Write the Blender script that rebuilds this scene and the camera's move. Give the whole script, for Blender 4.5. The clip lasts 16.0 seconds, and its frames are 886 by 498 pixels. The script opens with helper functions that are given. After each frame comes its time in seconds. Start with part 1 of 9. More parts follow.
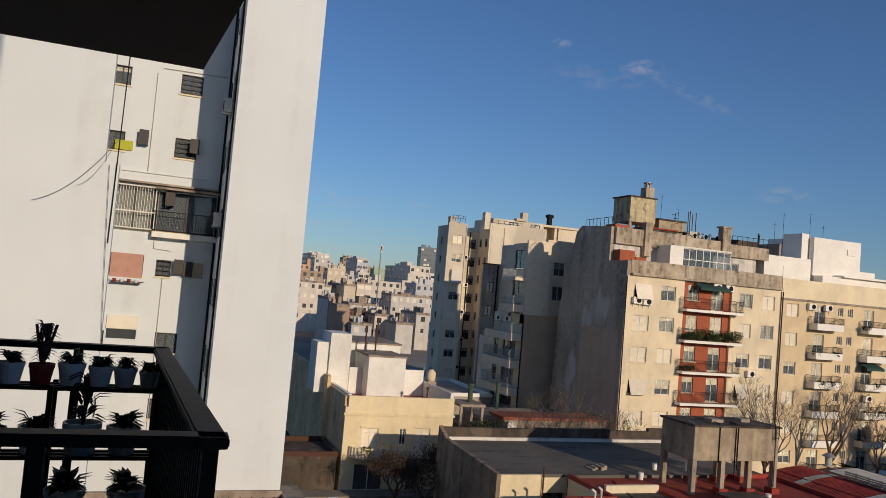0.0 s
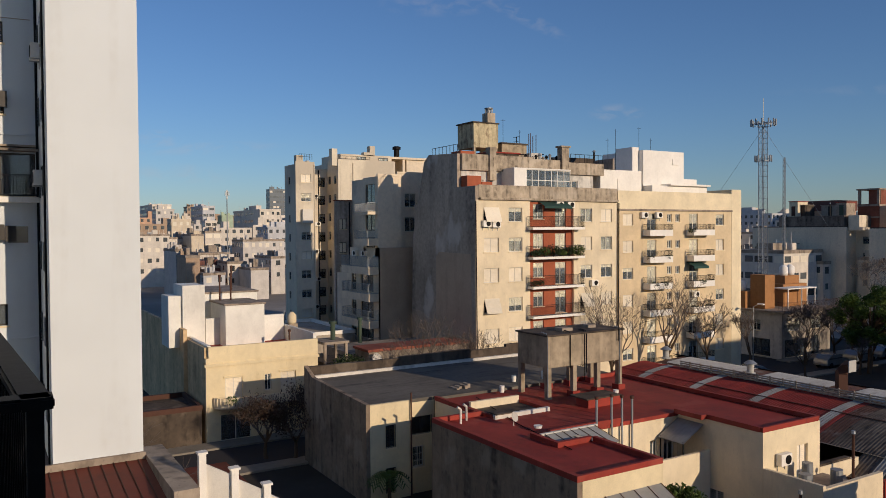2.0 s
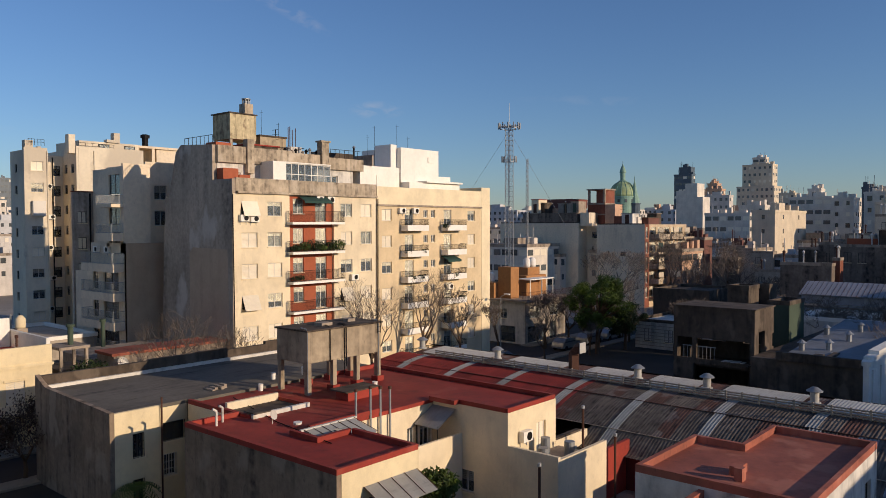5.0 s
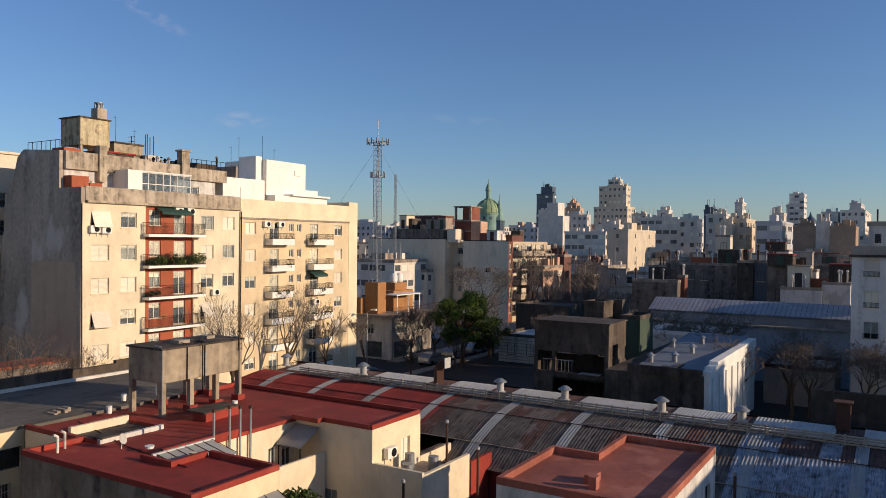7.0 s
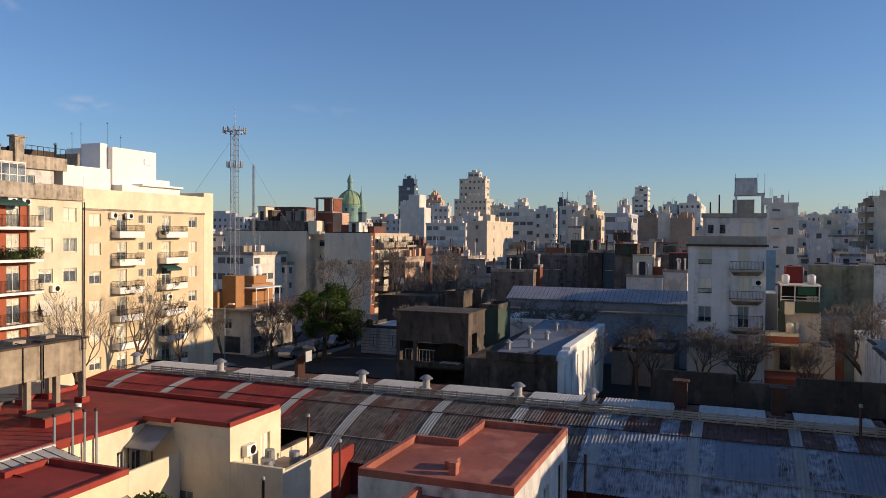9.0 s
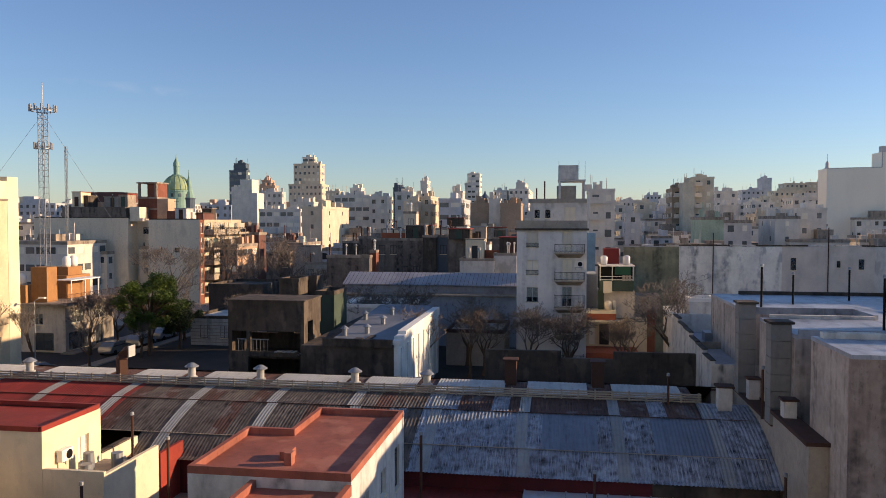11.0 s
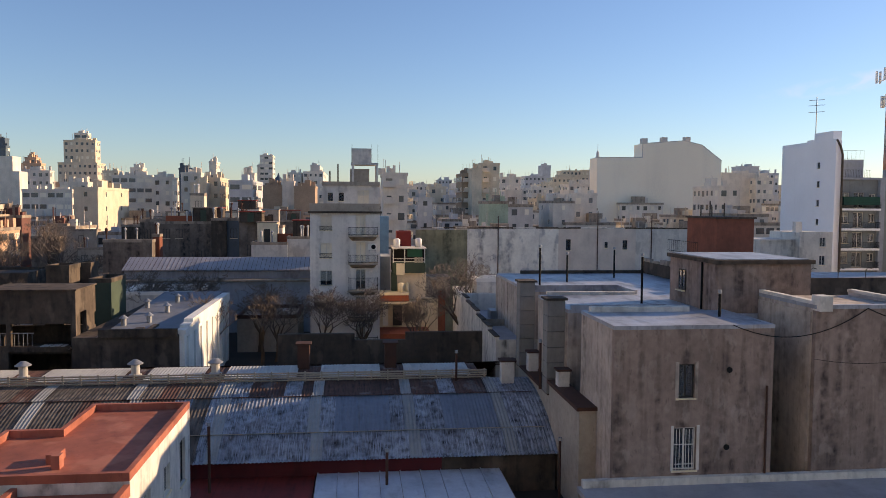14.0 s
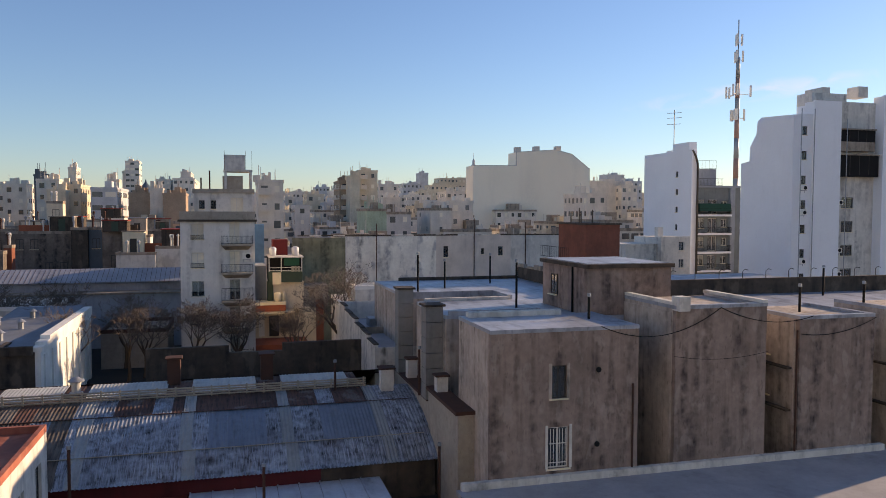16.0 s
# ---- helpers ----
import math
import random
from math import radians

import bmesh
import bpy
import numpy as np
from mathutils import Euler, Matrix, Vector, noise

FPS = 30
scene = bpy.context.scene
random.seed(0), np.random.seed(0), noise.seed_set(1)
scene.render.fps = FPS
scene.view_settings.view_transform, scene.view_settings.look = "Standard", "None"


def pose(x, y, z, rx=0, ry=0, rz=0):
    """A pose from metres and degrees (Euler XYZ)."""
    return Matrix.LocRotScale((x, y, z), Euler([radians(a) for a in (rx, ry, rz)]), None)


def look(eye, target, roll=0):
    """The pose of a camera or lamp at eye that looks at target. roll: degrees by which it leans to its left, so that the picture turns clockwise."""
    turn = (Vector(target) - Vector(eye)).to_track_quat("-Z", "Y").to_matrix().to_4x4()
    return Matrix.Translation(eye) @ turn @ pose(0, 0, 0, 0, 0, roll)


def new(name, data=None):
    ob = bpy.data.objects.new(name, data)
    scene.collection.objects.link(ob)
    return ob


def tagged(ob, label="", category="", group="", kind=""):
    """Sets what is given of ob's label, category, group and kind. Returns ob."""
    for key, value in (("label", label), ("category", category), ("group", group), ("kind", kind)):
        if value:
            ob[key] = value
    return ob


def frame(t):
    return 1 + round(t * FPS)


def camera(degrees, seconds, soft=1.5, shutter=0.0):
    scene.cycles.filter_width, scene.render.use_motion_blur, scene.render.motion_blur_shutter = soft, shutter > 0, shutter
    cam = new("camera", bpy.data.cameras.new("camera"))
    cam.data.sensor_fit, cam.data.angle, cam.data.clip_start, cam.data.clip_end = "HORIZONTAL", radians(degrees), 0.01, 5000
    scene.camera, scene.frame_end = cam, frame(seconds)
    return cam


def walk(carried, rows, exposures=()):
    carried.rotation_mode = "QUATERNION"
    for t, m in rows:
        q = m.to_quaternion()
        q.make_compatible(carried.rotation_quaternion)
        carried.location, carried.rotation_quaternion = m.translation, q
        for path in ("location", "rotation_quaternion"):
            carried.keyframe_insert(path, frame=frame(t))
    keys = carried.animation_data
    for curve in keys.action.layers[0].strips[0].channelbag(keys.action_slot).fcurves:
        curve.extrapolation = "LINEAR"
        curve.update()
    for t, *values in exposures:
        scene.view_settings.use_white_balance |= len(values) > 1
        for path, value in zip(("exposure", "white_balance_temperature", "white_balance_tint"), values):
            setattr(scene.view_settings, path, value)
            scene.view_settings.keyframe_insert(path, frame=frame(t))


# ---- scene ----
cam = camera(60.20, 16.0, soft=0.35)
EYE, TURN = 15.0, -20.0
ROWS = [
    (0.0, 0.000, -0.000, 0.000, -0.34, 3.16, -4.91),
    (0.5, 0.060, -0.010, 0.014, -4.91, 3.48, -3.89),
    (1.0, 0.085, -0.044, -0.001, -7.92, 2.08, -1.53),
    (1.5, 0.100, -0.068, -0.014, -9.52, 0.10, 0.06),
    (2.0, 0.100, -0.091, -0.012, -11.19, -1.32, 0.37),
    (2.5, 0.131, -0.106, 0.001, -13.26, -1.93, 0.41),
    (3.0, 0.150, -0.115, -0.012, -16.72, -2.19, 0.46),
    (3.5, 0.172, -0.125, -0.012, -20.40, -2.24, 0.51),
    (4.0, 0.199, -0.134, -0.014, -23.47, -2.26, 0.52),
    (6.5, 0.311, -0.136, -0.006, -36.36, -0.73, -0.53),
    (7.0, 0.355, -0.136, 0.013, -38.74, -0.62, -0.62),
    (7.5, 0.374, -0.148, 0.005, -40.90, -0.69, -0.64),
    (8.0, 0.388, -0.165, -0.014, -43.16, -0.96, -0.57),
    (8.5, 0.385, -0.188, -0.010, -45.77, -1.26, -0.44),
    (9.0, 0.405, -0.217, -0.002, -49.02, -1.15, -0.41),
    (9.5, 0.450, -0.231, 0.013, -52.43, -0.71, -0.44),
    (12.0, 0.540, -0.322, -0.006, -66.65, -3.55, 0.09),
    (12.5, 0.572, -0.359, -0.006, -69.54, -3.67, -0.06),
    (13.0, 0.621, -0.397, -0.035, -72.53, -3.68, -0.57),
    (13.5, 0.669, -0.408, -0.026, -74.67, -3.77, -0.71),
    (14.0, 0.658, -0.425, -0.040, -76.46, -3.37, -0.37),
    (14.5, 0.664, -0.445, -0.027, -78.44, -3.01, -0.10),
    (15.0, 0.682, -0.455, -0.025, -80.78, -2.85, -0.19),
    (15.5, 0.675, -0.471, -0.028, -83.04, -2.82, -0.23),
    (16.0, 0.679, -0.499, -0.025, -85.53, -2.78, -0.17),
]
walk(cam, [(t, pose(0, 0, EYE, 0, 0, TURN) @ pose(x, y, z, 90 + pitch, roll, yaw)) for t, x, y, z, yaw, pitch, roll in ROWS],
     [(0.0, -0.52, 6500, 13), (4.0, -0.31, 6700, 16), (7.0, -0.04, 6850, 16), (9.5, 0.2, 7100, 18), (12.0, 0.62, 8150, 21), (16.0, 0.6, 8200, 21)])

# ---- light ----
SUN_EL, SUN_HEAD = 14.8, 165.0
world = bpy.data.worlds.new("sky")
scene.world = world
world.use_nodes = True
wn, wl = world.node_tree.nodes, world.node_tree.links
sky = wn.new("ShaderNodeTexSky")
sky.sky_type, sky.sun_disc = "NISHITA", False
sky.sun_elevation, sky.sun_rotation = radians(SUN_EL), radians(SUN_HEAD)
sky.altitude, sky.air_density, sky.dust_density, sky.ozone_density = 10, 1.05, 0.2, 4.8
wn["Background"].inputs["Strength"].default_value = 0.12
tone = wn.new("ShaderNodeMix")
tone.data_type, tone.blend_type = "RGBA", "MULTIPLY"
tone.inputs[0].default_value, tone.inputs[7].default_value = 1.0, (0.87, 0.95, 1.08, 1)
wl.new(sky.outputs[0], tone.inputs[6])
sky_colour = tone.outputs[2]
coord = wn.new("ShaderNodeTexCoord")


def math_node(op, a, b=None):
    q = wn.new("ShaderNodeMath")
    q.operation = op
    for s, v in zip(q.inputs, (a, b)):
        if hasattr(v, "is_output"):
            wl.new(v, s)
        elif v is not None:
            s.default_value = v
    return q.outputs[0]


def dot_node(v):
    q = wn.new("ShaderNodeVectorMath")
    q.operation = "DOT_PRODUCT"
    wl.new(coord.outputs["Generated"], q.inputs[0])
    q.inputs[1].default_value = v
    return q.outputs["Value"]


def wisp(colour, head, el, wide, tall, tilt, amount, grain):
    """A thin cloud about a direction of the sky, in degrees."""
    a, e = radians(head), radians(el)
    d = Vector((math.sin(a) * math.cos(e), math.cos(a) * math.cos(e), math.sin(e)))
    u = Vector((math.cos(a), -math.sin(a), 0))
    v = u.cross(d)
    c, s = math.cos(radians(tilt)), math.sin(radians(tilt))
    p, q = math_node("MULTIPLY", dot_node(u * c + v * s), 1 / radians(wide)), math_node("MULTIPLY", dot_node(v * c - u * s), 1 / radians(tall))
    front = math_node("GREATER_THAN", dot_node(d), 0)
    fall = math_node("SUBTRACT", 1.0, math_node("ADD", math_node("MULTIPLY", p, p), math_node("MULTIPLY", q, q)))
    mask = math_node("MULTIPLY", math_node("MAXIMUM", fall, 0.0), front)
    mp = wn.new("ShaderNodeMapping")
    mp.inputs["Scale"].default_value = (1, 1, 2.2)
    wl.new(coord.outputs["Generated"], mp.inputs["Vector"])
    nz = wn.new("ShaderNodeTexNoise")
    nz.inputs["Scale"].default_value, nz.inputs["Detail"].default_value, nz.inputs["Distortion"].default_value = grain, 7, 0.6
    wl.new(mp.outputs[0], nz.inputs["Vector"])
    mr = wn.new("ShaderNodeMapRange")
    mr.inputs["From Min"].default_value, mr.inputs["From Max"].default_value = 0.42, 0.8
    wl.new(nz.outputs["Fac"], mr.inputs["Value"])
    f = math_node("MULTIPLY", math_node("MULTIPLY", mask, mr.outputs[0]), amount)
    mx = wn.new("ShaderNodeMix")
    mx.data_type = "RGBA"
    wl.new(f, mx.inputs[0]), wl.new(colour, mx.inputs[6])
    mx.inputs[7].default_value = (5.0, 5.0, 5.2, 1)
    return mx.outputs[2]


for w in ((33.9, 17.2, 1.5, 0.6, 0, 0.6, 60), (31.0, 16.5, 4.6, 1.0, 0, 0.25, 40), (36.8, 15.7, 4.6, 0.6, -27, 0.3, 45), (27.7, 18.7, 0.8, 0.4, 0, 0.5, 60), (14.0, 6.0, 6, 0.5, 4, 0.3, 30), (60.0, 9.0, 6, 0.4, -3, 0.15, 30), (44.0, 8.5, 2.2, 0.7, 0, 0.4, 40), (10.9, 6.6, 1.6, 0.7, 0, 0.4, 40), (12.0, 4.2, 5, 0.8, 0, 0.25, 30), (127.5, 8.3, 9, 0.8, 5, 0.5, 26)):
    sky_colour = wisp(sky_colour, *w)
wl.new(sky_colour, wn["Background"].inputs["Color"])
sun_data = bpy.data.lights.new("sun", "SUN")
sun_data.energy, sun_data.angle, sun_data.color = 4.2, radians(0.5), (1.0, 0.83, 0.62)
sun = new("sun", sun_data)
sx, sy = math.sin(radians(SUN_HEAD)) * 90, math.cos(radians(SUN_HEAD)) * 90
sun.matrix_basis = look((sx, sy, 60), (sx - math.sin(radians(SUN_HEAD)), sy - math.cos(radians(SUN_HEAD)), 60 - math.tan(radians(SUN_EL))))
scene.view_settings.exposure = 0.0

# ---- materials ----
def rgb(h):
    c = [int(h[i:i + 2], 16) / 255 for i in (0, 2, 4)]
    return [x / 12.92 if x <= 0.04045 else ((x + 0.055) / 1.055) ** 2.4 for x in c]


def mat(name, colour, rough=0.9, metal=0.0, var=0.12, scale=0.5, stain=0.0, stain_colour="2b2622", streak=(1.3, 1.3, 0.16), bump=0.1, grain=22.0, each=0.0, spec=0.3, cover=0.5, spots=None, mottle=0.1, tint=(1.04, 1.0, 0.93)):
    """A weathered surface: broad tone, fine grain with relief, and dirt in patches or runs."""
    m = bpy.data.materials.new(name)
    m.use_nodes = True
    n, l = m.node_tree.nodes, m.node_tree.links
    b = n["Principled BSDF"]
    b.inputs["Roughness"].default_value, b.inputs["Metallic"].default_value = rough, metal
    b.inputs["Specular IOR Level"].default_value = spec
    c = [v * f for v, f in zip(rgb(colour), tint)]
    geo = n.new("ShaderNodeNewGeometry")

    def noise_at(s, detail=4.0, stretch=None):
        t = n.new("ShaderNodeTexNoise")
        t.inputs["Scale"].default_value, t.inputs["Detail"].default_value = s, detail
        src = geo.outputs["Position"]
        if stretch:
            mp = n.new("ShaderNodeMapping")
            mp.inputs["Scale"].default_value = stretch
            l.new(src, mp.inputs["Vector"])
            src = mp.outputs[0]
        l.new(src, t.inputs["Vector"])
        return t.outputs["Fac"]

    def ramp(fac, a, b_):
        r = n.new("ShaderNodeMapRange")
        r.inputs["From Min"].default_value, r.inputs["From Max"].default_value = a, b_
        l.new(fac, r.inputs["Value"])
        return r.outputs[0]

    def mix(fac, a, b_):
        x = n.new("ShaderNodeMix")
        x.data_type = "RGBA"
        for sock, v in ((x.inputs[0], fac), (x.inputs[6], a), (x.inputs[7], b_)):
            if hasattr(v, "is_output"):
                l.new(v, sock)
            elif isinstance(v, (int, float)):
                sock.default_value = v
            else:
                sock.default_value = (*v, 1)
        return x.outputs[2]

    col = mix(ramp(noise_at(scale), 0.3, 0.7), [x * (1 - var) for x in c], [min(1, x * (1 + var)) for x in c])
    col = mix(ramp(noise_at(grain, 3), 0.35, 0.65), col, mix(0.07, col, (0.05, 0.045, 0.04)))
    if mottle:
        col = mix(ramp(noise_at(3.1, 7), 0.34, 0.66), mix(mottle, col, (0.03, 0.026, 0.022)), mix(mottle * 0.35, col, [min(1, x * 1.3) for x in c]))
        fl = n.new("ShaderNodeMath")
        fl.operation = "MULTIPLY"
        fl.inputs[1].default_value = mottle * 1.6
        l.new(ramp(noise_at(5.5, 5, (1, 1, 0.45)), 0.62, 0.7), fl.inputs[0])
        col = mix(fl.outputs[0], col, (0.035, 0.03, 0.026))
    if stain:
        f1 = ramp(noise_at(1.0, 5, streak), 0.66 - 0.3 * cover, 0.86 - 0.3 * cover)
        f2 = ramp(noise_at(2.2, 6), 0.3, 0.72)
        mul = n.new("ShaderNodeMath")
        mul.operation = "MULTIPLY"
        l.new(f1, mul.inputs[0]), l.new(f2, mul.inputs[1])
        m2 = n.new("ShaderNodeMath")
        m2.operation = "MULTIPLY"
        m2.inputs[1].default_value = stain
        l.new(mul.outputs[0], m2.inputs[0])
        col = mix(m2.outputs[0], col, rgb(stain_colour))
    if spots:
        f3 = ramp(noise_at(spots[1], 6, (1, 1, 0.6)), 0.57, 0.64)
        f4 = n.new("ShaderNodeMath")
        f4.operation = "MULTIPLY"
        f4.inputs[1].default_value = spots[2]
        l.new(f3, f4.inputs[0])
        col = mix(f4.outputs[0], col, rgb(spots[0]))
    if each:
        info = n.new("ShaderNodeObjectInfo")
        hs = n.new("ShaderNodeHueSaturation")
        l.new(col, hs.inputs["Color"])
        mr = n.new("ShaderNodeMapRange")
        mr.inputs["To Min"].default_value, mr.inputs["To Max"].default_value = 1 - each, 1 + each
        l.new(info.outputs["Random"], mr.inputs["Value"])
        l.new(mr.outputs[0], hs.inputs["Value"])
        col = hs.outputs[0]
    l.new(col, b.inputs["Base Color"])
    if bump:
        bp = n.new("ShaderNodeBump")
        bp.inputs["Strength"].default_value, bp.inputs["Distance"].default_value = bump, 0.02
        l.new(noise_at(grain * 0.6, 5), bp.inputs["Height"])
        l.new(bp.outputs[0], b.inputs["Normal"])
    return m


def glass_mat(name, tint, rough=0.03):
    m = bpy.data.materials.new(name)
    m.use_nodes = True
    b = m.node_tree.nodes["Principled BSDF"]
    b.inputs["Base Color"].default_value = (*rgb(tint), 1)
    b.inputs["Roughness"].default_value, b.inputs["Transmission Weight"].default_value = rough, 0.85
    return m


CREAM = mat("cream_paint", "e6d9be", stain=0.35, stain_colour="7d6b52", cover=0.35, mottle=0.05)
CREAM2 = mat("ivory_paint", "e9dcbe", stain=0.25, stain_colour="8a7658", cover=0.3, mottle=0.05)
WHITE = mat("white_paint", "f0efeb", var=0.06, stain=0.2, stain_colour="8d8880", cover=0.3, mottle=0.05)
WHITE_DIRTY = mat("grimy_white_paint", "d9d7d2", stain=0.75, stain_colour="4f4c49", cover=0.55, spots=("a39d94", 0.6, 0.5))
WING = mat("old_white_paint", "dce1e1", var=0.04, scale=0.3, stain=0.3, stain_colour="a89f90", cover=0.4, streak=(1.0, 1.0, 0.08), mottle=0.0, bump=0.04, grain=70, tint=(1, 1, 1))
YELLOW = mat("pale_yellow_paint", "e4d6b4", stain=0.3, stain_colour="9a8355", cover=0.4, mottle=0.05)
CONCRETE = mat("bare_concrete", "a3978a", stain=0.75, cover=0.6, scale=0.8, var=0.2, spots=("5f554b", 0.9, 0.5), mottle=0.16)
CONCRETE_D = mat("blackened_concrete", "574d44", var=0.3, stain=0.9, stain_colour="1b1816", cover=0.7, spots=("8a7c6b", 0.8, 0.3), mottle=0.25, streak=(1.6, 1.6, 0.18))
RENDER_G = mat("grey_render", "ada498", stain=0.55, stain_colour="5a5049", cover=0.5, mottle=0.14)
SIDE = mat("patched_grey_render", "b7aa9b", var=0.25, scale=0.16, stain=0.8, stain_colour="5a524a", cover=0.62, streak=(0.8, 0.8, 0.1), spots=("d6cdbf", 0.3, 0.7), mottle=0.18)
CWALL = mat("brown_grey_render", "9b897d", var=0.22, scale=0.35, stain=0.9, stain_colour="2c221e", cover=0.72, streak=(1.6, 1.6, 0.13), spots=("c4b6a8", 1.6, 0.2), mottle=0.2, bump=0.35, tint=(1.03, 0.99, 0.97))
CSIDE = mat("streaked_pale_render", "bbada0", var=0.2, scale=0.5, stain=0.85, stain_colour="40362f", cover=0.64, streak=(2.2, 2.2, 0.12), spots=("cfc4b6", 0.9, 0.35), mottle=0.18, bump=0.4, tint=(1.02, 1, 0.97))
REDROOF = mat("red_roof_membrane", "99382c", rough=0.7, var=0.2, scale=0.5, stain=0.55, stain_colour="52241e", streak=(0.7, 0.7, 0.7), cover=0.5, spots=("b5604e", 0.6, 0.25), mottle=0.14)
ROOMW = mat("warm_white_paint", "ece9e0", stain=0.3, stain_colour="8d8478", cover=0.35, mottle=0.05, tint=(1, 1, 0.98))
TOWER = mat("patchy_cream_paint", "e0d7c4", var=0.1, scale=0.1, stain=0.4, stain_colour="857868", cover=0.45, spots=("b3a795", 0.13, 0.6), mottle=0.06)
TANK_C = mat("weathered_tank_concrete", "a79a86", var=0.2, scale=0.6, stain=0.85, stain_colour="4a4238", cover=0.6, streak=(2.2, 2.2, 0.12), spots=("6b6052", 0.7, 0.5), mottle=0.2)
PARA = mat("weathered_pale_concrete", "b9ac99", var=0.2, stain=0.95, stain_colour="352c25", cover=0.72, streak=(2.6, 2.6, 0.2), mottle=0.2, spots=("d0c4b2", 0.8, 0.3))
SOOT = mat("sooty_render", "7a7068", var=0.3, stain=0.95, stain_colour="1f1b18", cover=0.68, streak=(1.6, 1.6, 0.2), spots=("a09588", 0.5, 0.4), mottle=0.25)
PARTY = mat("streaked_party_wall", "8f8070", var=0.3, scale=0.4, stain=0.95, stain_colour="272220", cover=0.58, streak=(1.5, 1.5, 0.16), spots=("b5a896", 0.7, 0.35), mottle=0.22, bump=0.4)
ORANGE = mat("terracotta_roof_membrane", "a2604f", rough=0.75, var=0.25, scale=0.35, stain=0.6, stain_colour="6a3a30", streak=(0.5, 0.5, 0.5), spots=("c98a72", 0.45, 0.35), mottle=0.16)
GREYROOF = mat("grey_roof_membrane", "6e6a63", rough=0.85, var=0.2, scale=0.3, stain=0.7, streak=(0.25, 1.6, 0.6), cover=0.6, mottle=0.16)
SILVER = mat("silver_roof_membrane", "aaaeb3", rough=0.45, metal=0.1, var=0.25, scale=0.4, stain=0.8, stain_colour="343434", streak=(0.3, 1.2, 0.5), cover=0.62, mottle=0.16, tint=(1, 1, 1))
RUST = mat("rusty_iron", "553a30", rough=0.85, stain=0.7, stain_colour="2c1c16", streak=(1, 1, 1))
IRON = mat("black_iron", "0c0b0c", rough=0.6, var=0.1, mottle=0, spec=0.2, bump=0.1)
GALV = mat("galvanised_sheet", "9b9d9c", rough=0.5, metal=0.4, stain=0.5, stain_colour="564f49", streak=(1, 1, 0.5), tint=(0.97, 1, 1.04))
BRICK = mat("red_brick_wall", "8a5545", stain=0.5, stain_colour="4f2d24", var=0.25, mottle=0.15)
REDPAINT = mat("brick_red_paint", "a95f45", var=0.12, stain=0.35, stain_colour="70382b")
SHUTTER = mat("cream_roller_shutter", "e9e2d2", rough=0.6, var=0.05, each=0.12, mottle=0.04)
FRAME = mat("white_window_frame", "d9d6cf", rough=0.5, var=0.05, mottle=0.04)
FRAME_D = mat("dark_window_frame", "3c3834", rough=0.5, var=0.05)
GLASS = glass_mat("window_glass", "aab4ba")
# Near-black colour that stands for unlit depth behind openings.
DARK = mat("painted_dark_interior", "1c1a1a", bump=0, mottle=0)
CURTAIN = mat("pale_curtain", "b9b1a2", rough=1, each=0.3, bump=0, mottle=0)
ASPHALT = mat("asphalt", "35353a", stain=0.3, streak=(1, 1, 1))
EARTH = mat("city_ground", "96918a", var=0.3, scale=0.05, stain=0.4, streak=(0.2, 0.2, 0.2))
# Dark yard colour carries the shade lying over the near ground.
YARD = mat("yard_shade_dark", "3b3834", var=0.3, scale=0.3, stain=0.5, streak=(0.6, 0.6, 0.6))
PAVE = mat("pavement_tiles", "8b867d", stain=0.3, streak=(1, 1, 1))
BARK = mat("bark", "5b4a3b", stain=0.4, streak=(4, 4, 1))
TWIG = mat("dry_twigs", "69605a", bump=0, mottle=0)
LEAF = mat("green_leaves", "465a22", rough=0.6, each=0.2, bump=0, var=0.4, scale=1.2, mottle=0)
LEAF_D = mat("dark_green_leaves", "26371a", rough=0.6, bump=0, var=0.35, scale=1.5, mottle=0)
DRYLEAF = mat("dry_brown_leaves", "46352a", rough=0.8, bump=0, var=0.35, scale=1.5)
COPPER = mat("green_copper", "adba86", rough=0.6, stain=0.6, stain_colour="5f9688", streak=(0.3, 0.3, 0.1), cover=0.7)
COPPER2 = mat("verdigris", "83a79a", rough=0.6)
BLIND_G = mat("green_awning_cloth", "2f4d48", rough=0.9)
CERAMIC = mat("white_plastic_pot", "cfd3da", rough=0.4, var=0.04, mottle=0.04)
TERRA = mat("red_plastic_pot", "8a2a22", rough=0.5, var=0.05)
BLUE_W = mat("pale_blue_paint", "a3adb8", stain=0.4)
GREEN_W = mat("dark_green_paint", "46564a", stain=0.4)
BLUEROOF = mat("blue_grey_sheet_roof", "a5a5a6", rough=0.6, stain=0.55, stain_colour="56524e", streak=(0.3, 0.3, 0.3), tint=(1, 1, 1.01))
OCHRE = mat("ochre_paint", "aa7c52", stain=0.3, stain_colour="8a5a2c")
# Far facade colours are lightened so that they carry distance haze.
far_white = mat("far_white_facade", "ddd5c8", stain=0.3, stain_colour="8f877c", mottle=0.06, tint=(1.02, 1, 0.97))
far_cream = mat("far_cream_facade", "d6c8b0", stain=0.3, stain_colour="85775f", mottle=0.06, tint=(1.02, 1, 0.97))
far_beige = mat("far_beige_facade", "d8d0c3", stain=0.3, stain_colour="7a7062", mottle=0.06, tint=(1.02, 1, 0.97))
far_grey = mat("far_grey_facade", "cbc6bf", stain=0.3, stain_colour="635e57", mottle=0.06, tint=(1.02, 1, 0.97))
far_tan = mat("far_tan_facade", "ad9884", stain=0.3, stain_colour="755640", mottle=0.12)
